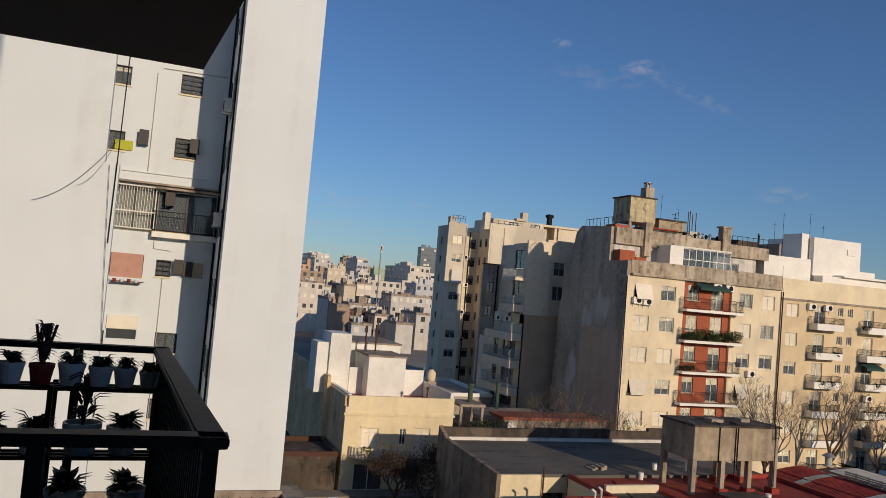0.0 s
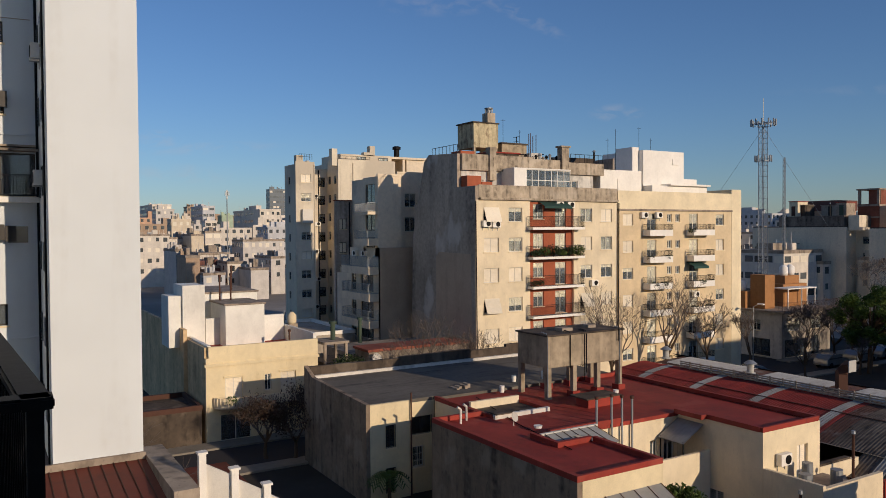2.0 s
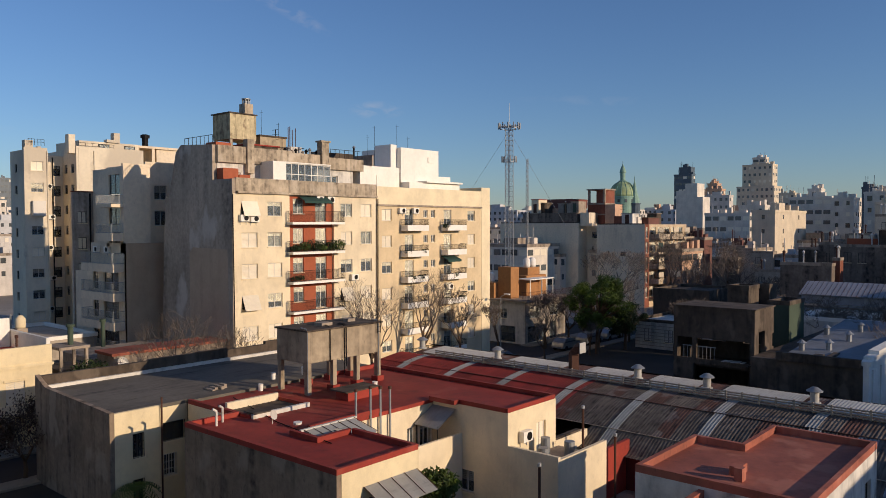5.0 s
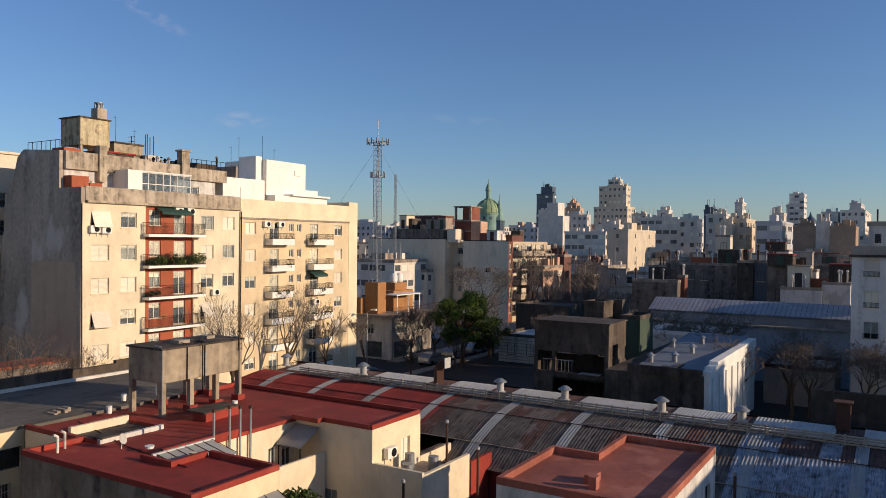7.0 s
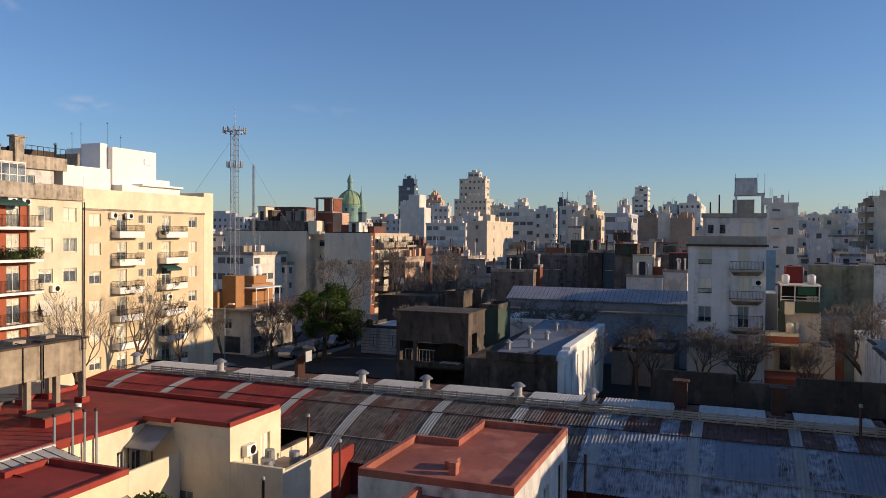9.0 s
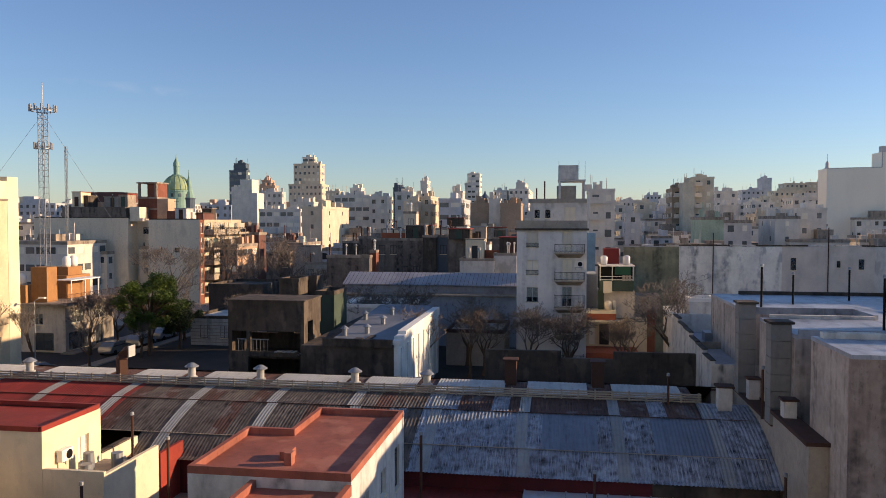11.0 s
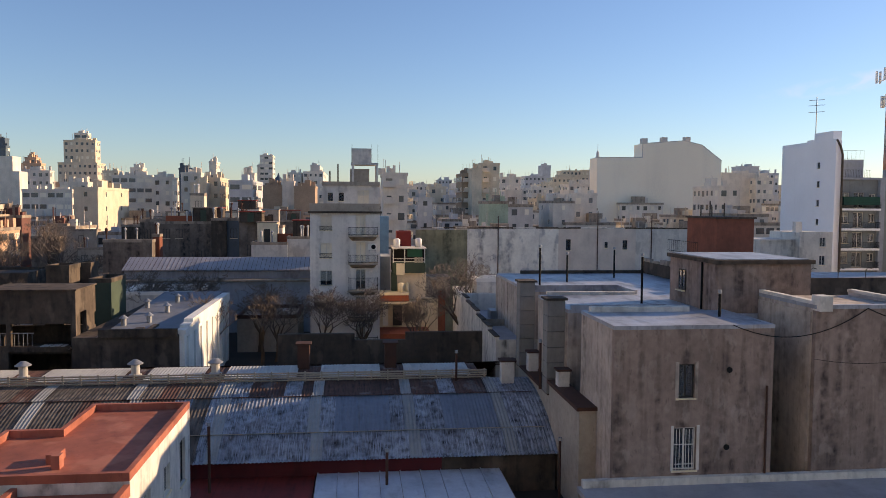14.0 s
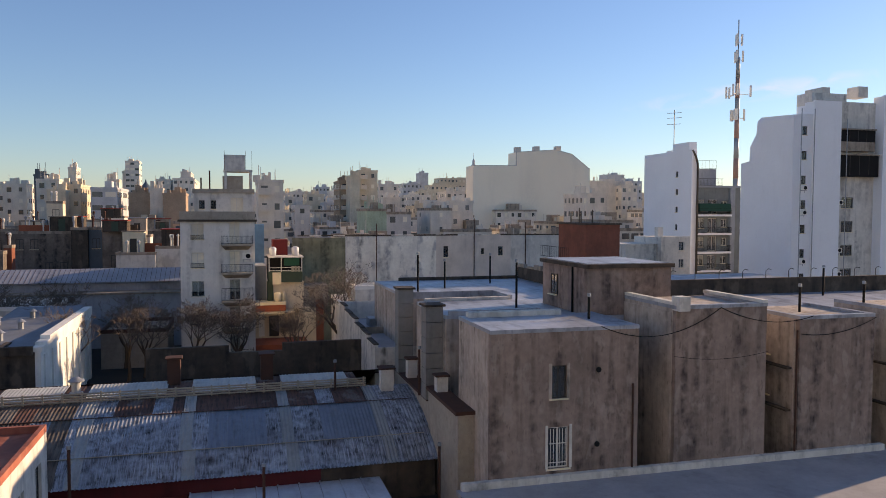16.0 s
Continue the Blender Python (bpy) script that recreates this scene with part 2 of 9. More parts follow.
far_pink = mat("far_pink_facade", "cba88f", stain=0.3, stain_colour="855f4c", mottle=0.12)
far_red = mat("far_red_facade", "74504a", stain=0.3, mottle=0.12)
far_green = mat("far_green_facade", "aabda8", stain=0.3, mottle=0.12)
far_blue = mat("far_blue_facade", "7ea3bb", stain=0.25, mottle=0.12)
far_bluegrey = mat("far_bluegrey_facade", "c2c3c4", stain=0.3, stain_colour="6f767d", mottle=0.06, tint=(1.02, 1, 0.97))
far_dark = mat("far_dark_glass_facade", "54626f", rough=0.3, stain=0.2, mottle=0.12)
# Tone lightened to put haze into the distant panes.
FARGLASS = mat("far_window_glass", "50565a", rough=0.12, var=0.3, bump=0, spec=0.6, each=0.5)

# ---- building kit ----
W = {}


def quad(bm, pts):
    bm.faces.new([bm.verts.new(p) for p in pts])


def box(bm, x0, x1, y0, y1, z0, z1, m=None):
    c = [(x, y, z) for x in (x0, x1) for y in (y0, y1) for z in (z0, z1)]
    v = [bm.verts.new(m @ Vector(p) if m else p) for p in c]
    for f in ((0, 1, 3, 2), (4, 6, 7, 5), (0, 4, 5, 1), (2, 3, 7, 6), (0, 2, 6, 4), (1, 5, 7, 3)):
        bm.faces.new([v[i] for i in f])


def tube(bm, a, b, r, r2=None, seg=6, caps=True):
    a, b = Vector(a), Vector(b)
    r2 = r if r2 is None else r2
    d = (b - a).normalized()
    u = d.orthogonal().normalized()
    w = d.cross(u)
    ra, rb = [], []
    for i in range(seg):
        o = u * math.cos(2 * math.pi * i / seg) + w * math.sin(2 * math.pi * i / seg)
        ra.append(bm.verts.new(a + o * r)), rb.append(bm.verts.new(b + o * r2))
    for i in range(seg):
        bm.faces.new((ra[i], ra[(i + 1) % seg], rb[(i + 1) % seg], rb[i]))
    if caps:
        bm.faces.new(ra[::-1]), bm.faces.new(rb)


def lathe(bm, x, y, prof, seg=16):
    """A turned form round the upright through (x, y); prof: (radius, z) from the bottom."""
    rings = [[bm.verts.new((x + r * math.cos(2 * math.pi * i / seg), y + r * math.sin(2 * math.pi * i / seg), z)) for i in range(seg)] for r, z in prof]
    for a, b in zip(rings, rings[1:]):
        for i in range(seg):
            bm.faces.new((a[i], a[(i + 1) % seg], b[(i + 1) % seg], b[i]))
    bm.faces.new(rings[0][::-1]), bm.faces.new(rings[-1])


def pipe(bm, pts, r, seg=6):
    """A bent pipe or cable through pts, one skin."""
    pts = [Vector(p) for p in pts]
    prev, first = None, None
    for i, p in enumerate(pts):
        d = (pts[min(i + 1, len(pts) - 1)] - pts[max(i - 1, 0)]).normalized()
        u = d.cross(Vector((0.31, 0.17, 0.93)) if abs(d.z) < 0.9 else Vector((1, 0.2, 0))).normalized()
        w = d.cross(u)
        ring = [bm.verts.new(p + (u * math.cos(2 * math.pi * k / seg) + w * math.sin(2 * math.pi * k / seg)) * r) for k in range(seg)]
        if prev:
            for k in range(seg):
                bm.faces.new((prev[k], prev[(k + 1) % seg], ring[(k + 1) % seg], ring[k]))
        else:
            first = ring
        prev = ring
    bm.faces.new(first[::-1]), bm.faces.new(prev)


def prism(bm, pts, z0, z1):
    """A plan outline raised from z0 to z1."""
    a, b = [bm.verts.new((*p, z0)) for p in pts], [bm.verts.new((*p, z1)) for p in pts]
    n = len(pts)
    for i in range(n):
        bm.faces.new((a[i], a[(i + 1) % n], b[(i + 1) % n], b[i]))
    bm.faces.new(a[::-1]), bm.faces.new(b)


def mesh_of(bm, name, material, smooth=False):
    bmesh.ops.recalc_face_normals(bm, faces=bm.faces[:])
    me = bpy.data.meshes.new(name)
    bm.to_mesh(me)
    bm.free()
    if material:
        me.materials.append(material)
    if smooth:
        me.polygons.foreach_set("use_smooth", [True] * len(me.polygons))
    return me


def link(ob, parent, m=None):
    m = m or Matrix()
    W[ob] = m
    if parent:
        ob.parent = parent
        ob.matrix_parent_inverse = W[parent].inverted()
    ob.matrix_basis = m
    return ob


def thing(name, label, category, x, y, z, group="", kind=""):
    return tagged(link(new(name), None, Matrix.Translation((x, y, z))), label, category, group, kind)


def solo(name, bm, material, label, category, group="", kind="", m=None, smooth=False):
    """A thing of one mesh."""
    return tagged(link(new(name, mesh_of(bm, name, material, smooth)), None, m), label, category, group, kind)


def islands(bm):
    """The separate shells of a bmesh, as lists of faces."""
    seen, out = set(), []
    for f in bm.faces:
        if f in seen:
            continue
        seen.add(f)
        todo, shell = [f], []
        while todo:
            g = todo.pop()
            shell.append(g)
            for v in g.verts:
                for k in v.link_faces:
                    if k not in seen:
                        seen.add(k)
                        todo.append(k)
        out.append(shell)
    return out


SPLIT = {"wall", "parapet", "post", "body", "coping", "side_parapet", "roof_parapet", "penthouse", "side_wall", "red_wall", "support", "chimney_block", "downpipe", "eave", "main_body", "rear_parapet", "right_tower", "left_tower", "guy_wire", "roof_slab", "hood", "platform", "terrace"}


def lathe_bm(x, y, prof, seg=14):
    bm = bmesh.new()
    lathe(bm, x, y, prof, seg)
    return bm


def rectangle(*a):
    bm = bmesh.new()
    box(bm, *a)
    return bm


def part(name, bm, material, parent, label="", m=None, smooth=False):
    if name in SPLIT and isinstance(bm, bmesh.types.BMesh):
        shells = islands(bm)
        if 1 < len(shells) < 30:
            for shell in shells:
                one = bmesh.new()
                at = {}
                for f in shell:
                    one.faces.new([at.setdefault(v, None) or at.update({v: one.verts.new(v.co)}) or at[v] for v in f.verts])
                ob = link(new(name, mesh_of(one, name, material, smooth)), parent, m)
                if label:
                    tagged(ob, label)
            bm.free()
            return ob
    me = bm if isinstance(bm, bpy.types.Mesh) else mesh_of(bm, name, material, smooth)
    ob = link(new(name, me), parent, m)
    return tagged(ob, label) if label else ob


def face_at(facing, x, y, z):
    """A frame on a wall: local x to the right as seen from outside, y inwards, z up."""
    return pose(x, y, z, 0, 0, {"-y": 0, "-x": -90, "+y": 180, "+x": 90}[facing])


def panel(w, h, holes, depth=0.28):
    """A wall w by h with openings (u0, v0, u1, v1) cut through its thickness."""
    bm = bmesh.new()
    us = sorted({0, w, *[q for o in holes for q in (o[0], o[2])]})
    vs = sorted({0, h, *[q for o in holes for q in (o[1], o[3])]})
    inside = lambda u, v: any(o[0] < u < o[2] and o[1] < v < o[3] for o in holes)
    for i in range(len(vs) - 1):
        run = None
        for j in range(len(us)):
            solid = j < len(us) - 1 and not inside((us[j] + us[j + 1]) / 2, (vs[i] + vs[i + 1]) / 2)
            if solid and run is None:
                run = us[j]
            if not solid and run is not None:
                quad(bm, [(run, 0, vs[i]), (us[j], 0, vs[i]), (us[j], 0, vs[i + 1]), (run, 0, vs[i + 1])])
                run = None
    for a, c, b, d in [o[:4] for o in holes] + [(0, 0, w, h)]:
        for p, q in (((a, c), (b, c)), ((b, c), (b, d)), ((b, d), (a, d)), ((a, d), (a, c))):
            edge = 0.005 if (a, c, b, d) == (0, 0, w, h) else 0.0
            p, q = [(min(max(o[0], edge), w - edge), min(max(o[1], edge), h - edge)) for o in (p, q)]
            quad(bm, [(p[0], edge / 9, p[1]), (q[0], edge / 9, q[1]), (q[0], depth, q[1]), (p[0], depth, p[1])])
    me = bpy.data.meshes.new("wall")
    bm.to_mesh(me)
    bm.free()
    return me


CACHE = {}


def cached(key, build, material):
    if key not in CACHE:
        bm = bmesh.new()
        build(bm)
        CACHE[key] = mesh_of(bm, key[0], material)
    return CACHE[key]


def window(parent, m, w, h, kind="glass", drop=0.0, dark=False):
    """A window in an opening: frame, two panes, a dark sheet standing for the unlit room, and a roller shutter let down
    by drop (0 to 1).
    """
    w, h = round(w, 2), round(h, 2)

    def frame_bm(bm):
        t = 0.06
        for a, b, c, d in ((0, t, 0, h), (w - t, w, 0, h), (t, w - t, 0, t), (t, w - t, h - t, h), (w / 2 - t / 2, w / 2 + t / 2, t, h - t)):
            box(bm, a, b, 0.12, 0.18, c, d)

    fr = part("window", cached(("window", w, h, dark), frame_bm, FRAME_D if dark else FRAME), None, parent, m=m)

    def pane_bm(bm):
        box(bm, 0.05, w - 0.05, 0.145, 0.152, 0.05, h - 0.05)

    def back_sheet_bm(bm):
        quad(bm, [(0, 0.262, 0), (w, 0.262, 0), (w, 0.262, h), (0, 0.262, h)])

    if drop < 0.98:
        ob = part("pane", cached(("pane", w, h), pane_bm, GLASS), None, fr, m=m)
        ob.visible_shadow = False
        part("curtain" if kind == "curtain" else "room", cached((kind == "curtain" and "curtain" or "room", w, h), back_sheet_bm, CURTAIN if kind == "curtain" else DARK), None, fr, m=m)
    if drop > 0.02:
        sh = round(h * drop, 2)

        def shutter_bm(bm):
            n = max(2, int(sh / 0.09))
            prof = []
            for i in range(n):
                z, s = h - sh + sh * i / n, sh / n
                prof += [(0.165, z), (0.147, z + 0.12 * s), (0.147, z + 0.85 * s), (0.165, z + 0.97 * s)]
            prof += [(0.19, h), (0.19, h - sh)]
            a, b = [bm.verts.new((0.015, y, z)) for y, z in prof], [bm.verts.new((w - 0.015, y, z)) for y, z in prof]
            for i in range(len(prof)):
                bm.faces.new((a[i - 1], a[i], b[i], b[i - 1]))

        part("shutter", cached(("shutter", w, h, sh), shutter_bm, SHUTTER), None, fr, m=m)
    if kind == "awning":
        def awn_bm(bm):
            n = int(h / 0.1)
            prof = []
            for i in range(n + 1):
                f = i / n
                prof += [(-0.5 * f, h * (1 - f)), (-0.5 * f - 0.03, h * (1 - f) - 0.015)]
            prof += [(y + 0.04, z) for y, z in prof[::-1]]
            a, b = [bm.verts.new((0, y, z)) for y, z in prof], [bm.verts.new((w, y, z)) for y, z in prof]
            for i in range(len(prof)):
                bm.faces.new((a[i - 1], a[i], b[i], b[i - 1]))
            for u in (0.0, w - 0.03):
                box(bm, u, u + 0.03, -0.5, 0.05, 0.0, 0.03)

        part("shutter", cached(("tilted_shutter", w, h), awn_bm, SHUTTER), None, fr, "cream shutter pushed out on its arms", m=m)

    def sill_bm(bm):
        box(bm, -0.06, w + 0.06, -0.07, 0.1, -0.07, -0.004)

    part("sill", cached(("sill", w), sill_bm, CREAM2), None, fr, m=m)
    return fr


def facade(parent, facing, x, y, z, w, h, holes, material, depth=0.28):
    """A wall part with its windows; holes: (u0, v0, u1, v1, kind, drop)."""
    m = face_at(facing, x, y, z)
    me = panel(w, h, holes, depth)
    me.materials.append(material)
    wall = part("wall", me, None, parent, m=m)
    for o in holes:
        window(parent, m @ Matrix.Translation((o[0], 0, o[1])), o[2] - o[0], o[3] - o[1], *o[4:])
    return wall


def railing(parent, m, w, d, h, material=IRON, step=0.11, sides=True, name="railing"):
    """Upright bars on a balcony of width w that stands out by d."""
    def bars(bm):
        for z in (0.06, h):
            box(bm, 0, w, -d, -d + 0.03, z, z + 0.035)
            if sides:
                for u in (0, w - 0.03):
                    box(bm, u, u + 0.03, -d + 0.03, 0, z, z + 0.035)
        n = int(w / step)
        for i in range(n + 1):
            u = min(w - 0.016, i * w / n)
            box(bm, u, u + 0.016, -d + 0.006, -d + 0.022, 0, h)
        if sides:
            for k in range(1, int(d / step)):
                for u in (0.006, w - 0.022):
                    box(bm, u, u + 0.016, -k * step, -k * step + 0.016, 0, h)

    return part(name, cached((name, round(w, 2), round(d, 2), h, material.name, step), bars, material), None, parent, m=m)


def ac_unit(m, parent=None):
    ob = tagged(link(new("air_conditioner", cached(("air_conditioner",), lambda bm: box(bm, 0, 0.82, -0.34, -0.04, 0, 0.56), WHITE)), None, m), "white outdoor air conditioner unit fixed to a wall", "air conditioner", "outdoor air conditioner units")

    def grille(bm):
        bmesh.ops.create_cone(bm, cap_ends=True, segments=20, radius1=0.22, radius2=0.22, depth=0.02, matrix=pose(0.52, -0.352, 0.28, 90))

    def bracket(bm):
        for u in (0.1, 0.68):
            box(bm, u, u + 0.04, -0.36, 0.0, -0.04, -0.002)
            box(bm, u, u + 0.04, -0.03, 0.0, -0.3, -0.002)
        box(bm, 0.1, 0.72, -0.03, 0.0, -0.06, -0.002)

    part("fan_grille", cached(("fan_grille",), grille, IRON), None, ob, "dark round fan grille", m=m)
    part("bracket", cached(("bracket",), bracket, GALV), None, ob, m=m)
    return ob

# ---- ground ----
bm = bmesh.new()
quad(bm, [(-2500, -2500, 0), (2500, -2500, 0), (2500, 2500, 0), (-2500, 2500, 0)])
solo("ground", bm, EARTH, "grey city ground reaching the horizon", "ground", kind="structure")
# Sheet over the pale ground, darkened to stand for shaded yards.
bm = bmesh.new()
quad(bm, [(-30, -60, 0.01), (100, -60, 0.01), (100, 100, 0.01), (-30, 100, 0.01)])
solo("yard_ground", bm, YARD, "dark paving and soil of the yards", "ground", kind="structure")
bm = bmesh.new()
box(bm, 4, 230, 47.8, 52.8, -0.2, 0.02), box(bm, 72.2, 77.4, 52.8, 150, -0.2, 0.02)
solo("road", bm, ASPHALT, "grey asphalt street between the blocks", "road", kind="structure")
bm = bmesh.new()
box(bm, 4, 230, 46.4, 47.8, -0.2, 0.15), box(bm, 4, 72.2, 52.8, 54.5, -0.2, 0.15), box(bm, 77.4, 230, 52.8, 54.5, -0.2, 0.15)
solo("pavement", bm, PAVE, "raised pavement of grey tiles with kerb", "pavement", kind="structure")


# ---- apartment block with red balconies ----
def balcony(parent, facing, x, y, z, w, d, rail=0.95, slab=0.22, front=0.0, material=None, rail_mat=None):
    m = face_at(facing, x, y, z)
    bm = bmesh.new()
    box(bm, 0, w, -d, 0, -slab, 0)
    if front:
        box(bm, 0, w, -d, -d + 0.1, 0, front)
        for u in (0, w - 0.1):
            box(bm, u, u + 0.1, -d + 0.1, 0, 0, front)
    b = part("balcony", bm, material or WHITE, parent, m=m)
    if rail:
        railing(b, m @ Matrix.Translation((0, 0, front)), w, d, rail - front, rail_mat or IRON)
    return b


def block_a():
    st = 2.65
    b = thing("apartment_building", "cream plastered apartment building with brick-red balconies and closed roller shutters", "apartment building", 44.7, 60, 0)
    x0, x1, y = 36.5, 52.85, 54.5
    holes = []
    kinds = [[("awning", 0), ("glass", 0.3), ("curtain", 0.0), ("glass", 1)], [("glass", 1), ("curtain", 0.25), ("glass", 1), ("curtain", 0.0)],
             [("glass", 1), ("glass", 1), ("glass", 0.35), ("glass", 0.25)], [("awning", 0), ("glass", 0.6), ("awning", 0), ("glass", 1)],
             [("glass", 1), ("glass", 1), ("glass", 1), ("glass", 1)], [("glass", 1), ("glass", 0.5), ("glass", 1), ("glass", 1)]]
    for k in range(6):
        top = 17.05 - st * k
        for (a, c), (kind, drop) in zip(((37.25, 38.85), (39.9, 41.4), (48.2, 49.65), (50.75, 52.2)), kinds[k]):
            holes.append((a - x0, top - 1.25, c - x0, top, kind, drop))
    left = [o for o in holes if o[0] < 6]
    right = [(o[0] - 10.85, o[1], o[2] - 10.85, *o[3:]) for o in holes if o[0] > 6]
    facade(b, "-y", x0, y, 0, 5.75, 17.7, left, CREAM)
    facade(b, "-y", x0 + 10.85, y, 0, 5.5, 17.7, right, CREAM)
    red = []
    for k in range(6):
        base = 15.3 - st * k
        red += [(0.55, base + 0.75, 1.75, base + 2.1, "glass" if k % 2 else "curtain", 0.9 if k == 1 else 0.35), (3.1, base + 0.05, 4.4, base + 2.1, "glass" if k else "curtain", 0.9 if k == 1 else 0.3)]
    facade(b, "-y", x0 + 5.75, y + 0.25, 0, 5.1, 17.7, red, REDPAINT)
    bm = bmesh.new()
    box(bm, x0 + 0.02, x1, y + 0.53, 65.5, 0, 17.6)
    part("body", bm, SIDE, b)
    bm = bmesh.new()
    prof = [(54.52, 0), (66.2, 0), (65.6, 14.5), (63.3, 21.6), (62.4, 22.2), (57.4, 21.9), (57.4, 18.9), (54.52, 18.9)]
    a, c = [bm.verts.new((x0 - 0.1, p, q)) for p, q in prof], [bm.verts.new((x0 + 0.25, p, q)) for p, q in prof]
    for i in range(len(prof)):
        bm.faces.new((a[i], a[(i + 1) % 8], c[(i + 1) % 8], c[i]))
    bm.faces.new(a), bm.faces.new(c[::-1])
    part("side_wall", bm, SIDE, b, "blind grey side wall with peeling render")
    bm = bmesh.new()
    a = [(54.9, 0), (61.2, 0), (61.2, 12.6), (60.6, 13.1), (55.3, 13.0)]
    quad(bm, [(x0 - 0.106, *p) for p in a])
    for p, q in zip(a, a[1:] + a[:1]):
        quad(bm, [(x0 - 0.106, *p), (x0 - 0.106, *q), (x0 - 0.1, *q), (x0 - 0.1, *p)])
    part("repaint", bm, mat("taupe_repaint", "bca893", var=0.08, stain=0.3, stain_colour="6f6053", mottle=0.05), b, "smooth taupe repainted area of the side wall")
    bm = bmesh.new()
    box(bm, x0 + 0.26, x1, y - 0.25, y + 0.1, 17.7, 17.88)
    box(bm, x0 + 0.26, x1, y - 0.02, y + 0.2, 17.88, 19.0)
    part("parapet", bm, PARA, b, "stained concrete parapet and ledge")
    bm = bmesh.new()
    box(bm, x0 + 0.26, x1, y + 0.2, 65.5, 17.6, 17.75)
    part("roof", bm, PARA, b)
    for k in range(6):
        z = 15.3 - st * k
        balcony(b, "-y", 41.95, y, z, 6.05, 0.85, rail_mat=IRON)
    bm = bmesh.new()
    quad(bm, [(43.4, y + 0.2, 17.62), (46.6, y + 0.2, 17.62), (46.6, y - 0.7, 17.2), (43.4, y - 0.7, 17.2)]), quad(bm, [(43.4, y - 0.7, 17.2), (46.6, y - 0.7, 17.2), (46.6, y - 0.72, 17.0), (43.4, y - 0.72, 17.0)])
    part("awning", bm, BLIND_G, b, "faded green cloth awning")
    # penthouse set back on the roof terrace
    ph = [(0.9, 0.4, 2.4, 1.9, "glass", 0.5), (12.2, 0.6, 13.6, 2.1, "glass", 0.0)]
    facade(b, "-y", x0 + 0.3, 57.4, 17.75, 15.6, 2.7, ph, WHITE_DIRTY)
    bm = bmesh.new()
    box(bm, x0 + 0.3, x1 - 0.5, 57.7, 64, 17.75, 20.4)
    part("penthouse", bm, PARA, b)
    bm = bmesh.new()
    box(bm, x0 + 0.26, 44.6, 57.1, 57.4, 20.45, 21.9), box(bm, 44.6, 48.2, 57.1, 57.4, 20.45, 21.75), box(bm, 48.2, 53.6, 57.1, 57.4, 20.45, 21.6), box(bm, x0 + 0.26, 53.6, 57.4, 64, 20.45, 20.6)
    box(bm, 39.6, 40.3, 56.9, 57.6, 19.6, 22.6), box(bm, 48.0, 48.9, 56.9, 57.6, 20.5, 23.0), box(bm, 47.85, 49.05, 56.8, 57.7, 23.0, 23.15)
    part("roof_parapet", bm, PARA, b, "stained concrete roof parapet with two chimney stubs")
    bm = bmesh.new()
    box(bm, 36.8, 38.3, 56.4, 57.38, 17.76, 19.9), box(bm, 38.4, 39.5, 56.4, 57.38, 17.76, 19.4)
    part("red_wall", bm, REDPAINT, b, "brick-red wall stub on the terrace")
    # glazed terrace room
    bm = bmesh.new()
    for i in range(8):
        u = 42.6 + i * 0.75
        box(bm, u, u + 0.06, 55.6, 55.66, 18.9, 20.6)
    for z in (18.9, 19.6, 20.55):
        box(bm, 42.6, 47.91, 55.59, 55.67, z, z + 0.06)
    box(bm, 41.2, 42.6, 55.4, 57.4, 17.76, 20.7), box(bm, 42.6, 47.9, 55.5, 57.4, 20.62, 20.72)
    part("terrace_room", bm, WHITE, b, "white framed glazed terrace room")
    bm = bmesh.new()
    box(bm, 42.6, 47.9, 55.62, 55.64, 18.9, 20.6)
    part("terrace_glass", bm, GLASS, b)
    # roof water tank
    t = thing("water_tank", "blackened concrete water tank on an apartment roof", "water tank", 41.3, 61.4, 20.6)
    part("tank", rectangle(39.9, 42.7, 60.0, 62.8, 22.9, 25.2), mat("pale_stained_concrete", "cabf9f", var=0.3, stain=1.0, stain_colour="3a2c22", cover=0.6, streak=(3.0, 3.0, 0.3), spots=("6a5140", 1.6, 0.6), mottle=0.25), t, "rust-streaked tank wall")
    part("lid", rectangle(39.75, 42.8, 59.9, 62.9, 25.204, 25.32), CONCRETE_D, t)
    for u, v in ((39.95, 60.05), (42.4, 60.05), (39.95, 62.5), (42.4, 62.5)):
        part("leg", rectangle(u, u + 0.25, v, v + 0.25, 20.6, 22.896), PARA, t)
    part("support", rectangle(41.0, 43.4, 60.5, 62.8, 20.6, 22.4), PARA, t)
    part("vent_block", rectangle(41.7, 42.6, 60.3, 61.2, 25.324, 26.3), PARA, t)
    for k in range(8):
        a = k * math.pi / 4
        bm = bmesh.new()
        tube(bm, (42.15 + 0.36 * math.cos(a), 60.75 + 0.36 * math.sin(a), 26.3), (42.15 + 0.36 * math.cos(a), 60.75 + 0.36 * math.sin(a), 26.75), 0.03, seg=4)
        part("cage_bar", bm, GALV, t)
    bm = bmesh.new()
    lathe(bm, 42.15, 60.75, [(0.25, 26.3), (0.25, 26.6), (0.42, 26.75), (0.42, 26.82)], 12)
    part("vent_cap", bm, GALV, t)
    hut = thing("roof_hut", "stained concrete stair hut on an apartment roof", "roof hut", 45, 62, 20.6)
    part("wall", rectangle(43.5, 46.5, 60.5, 63.8, 20.6, 23.45), mat("rusty_stained_concrete", "b5a78f", var=0.25, stain=0.95, stain_colour="3d3128", cover=0.6, streak=(2.4, 2.4, 0.3), spots=("7a6653", 1.2, 0.5), mottle=0.2), hut)
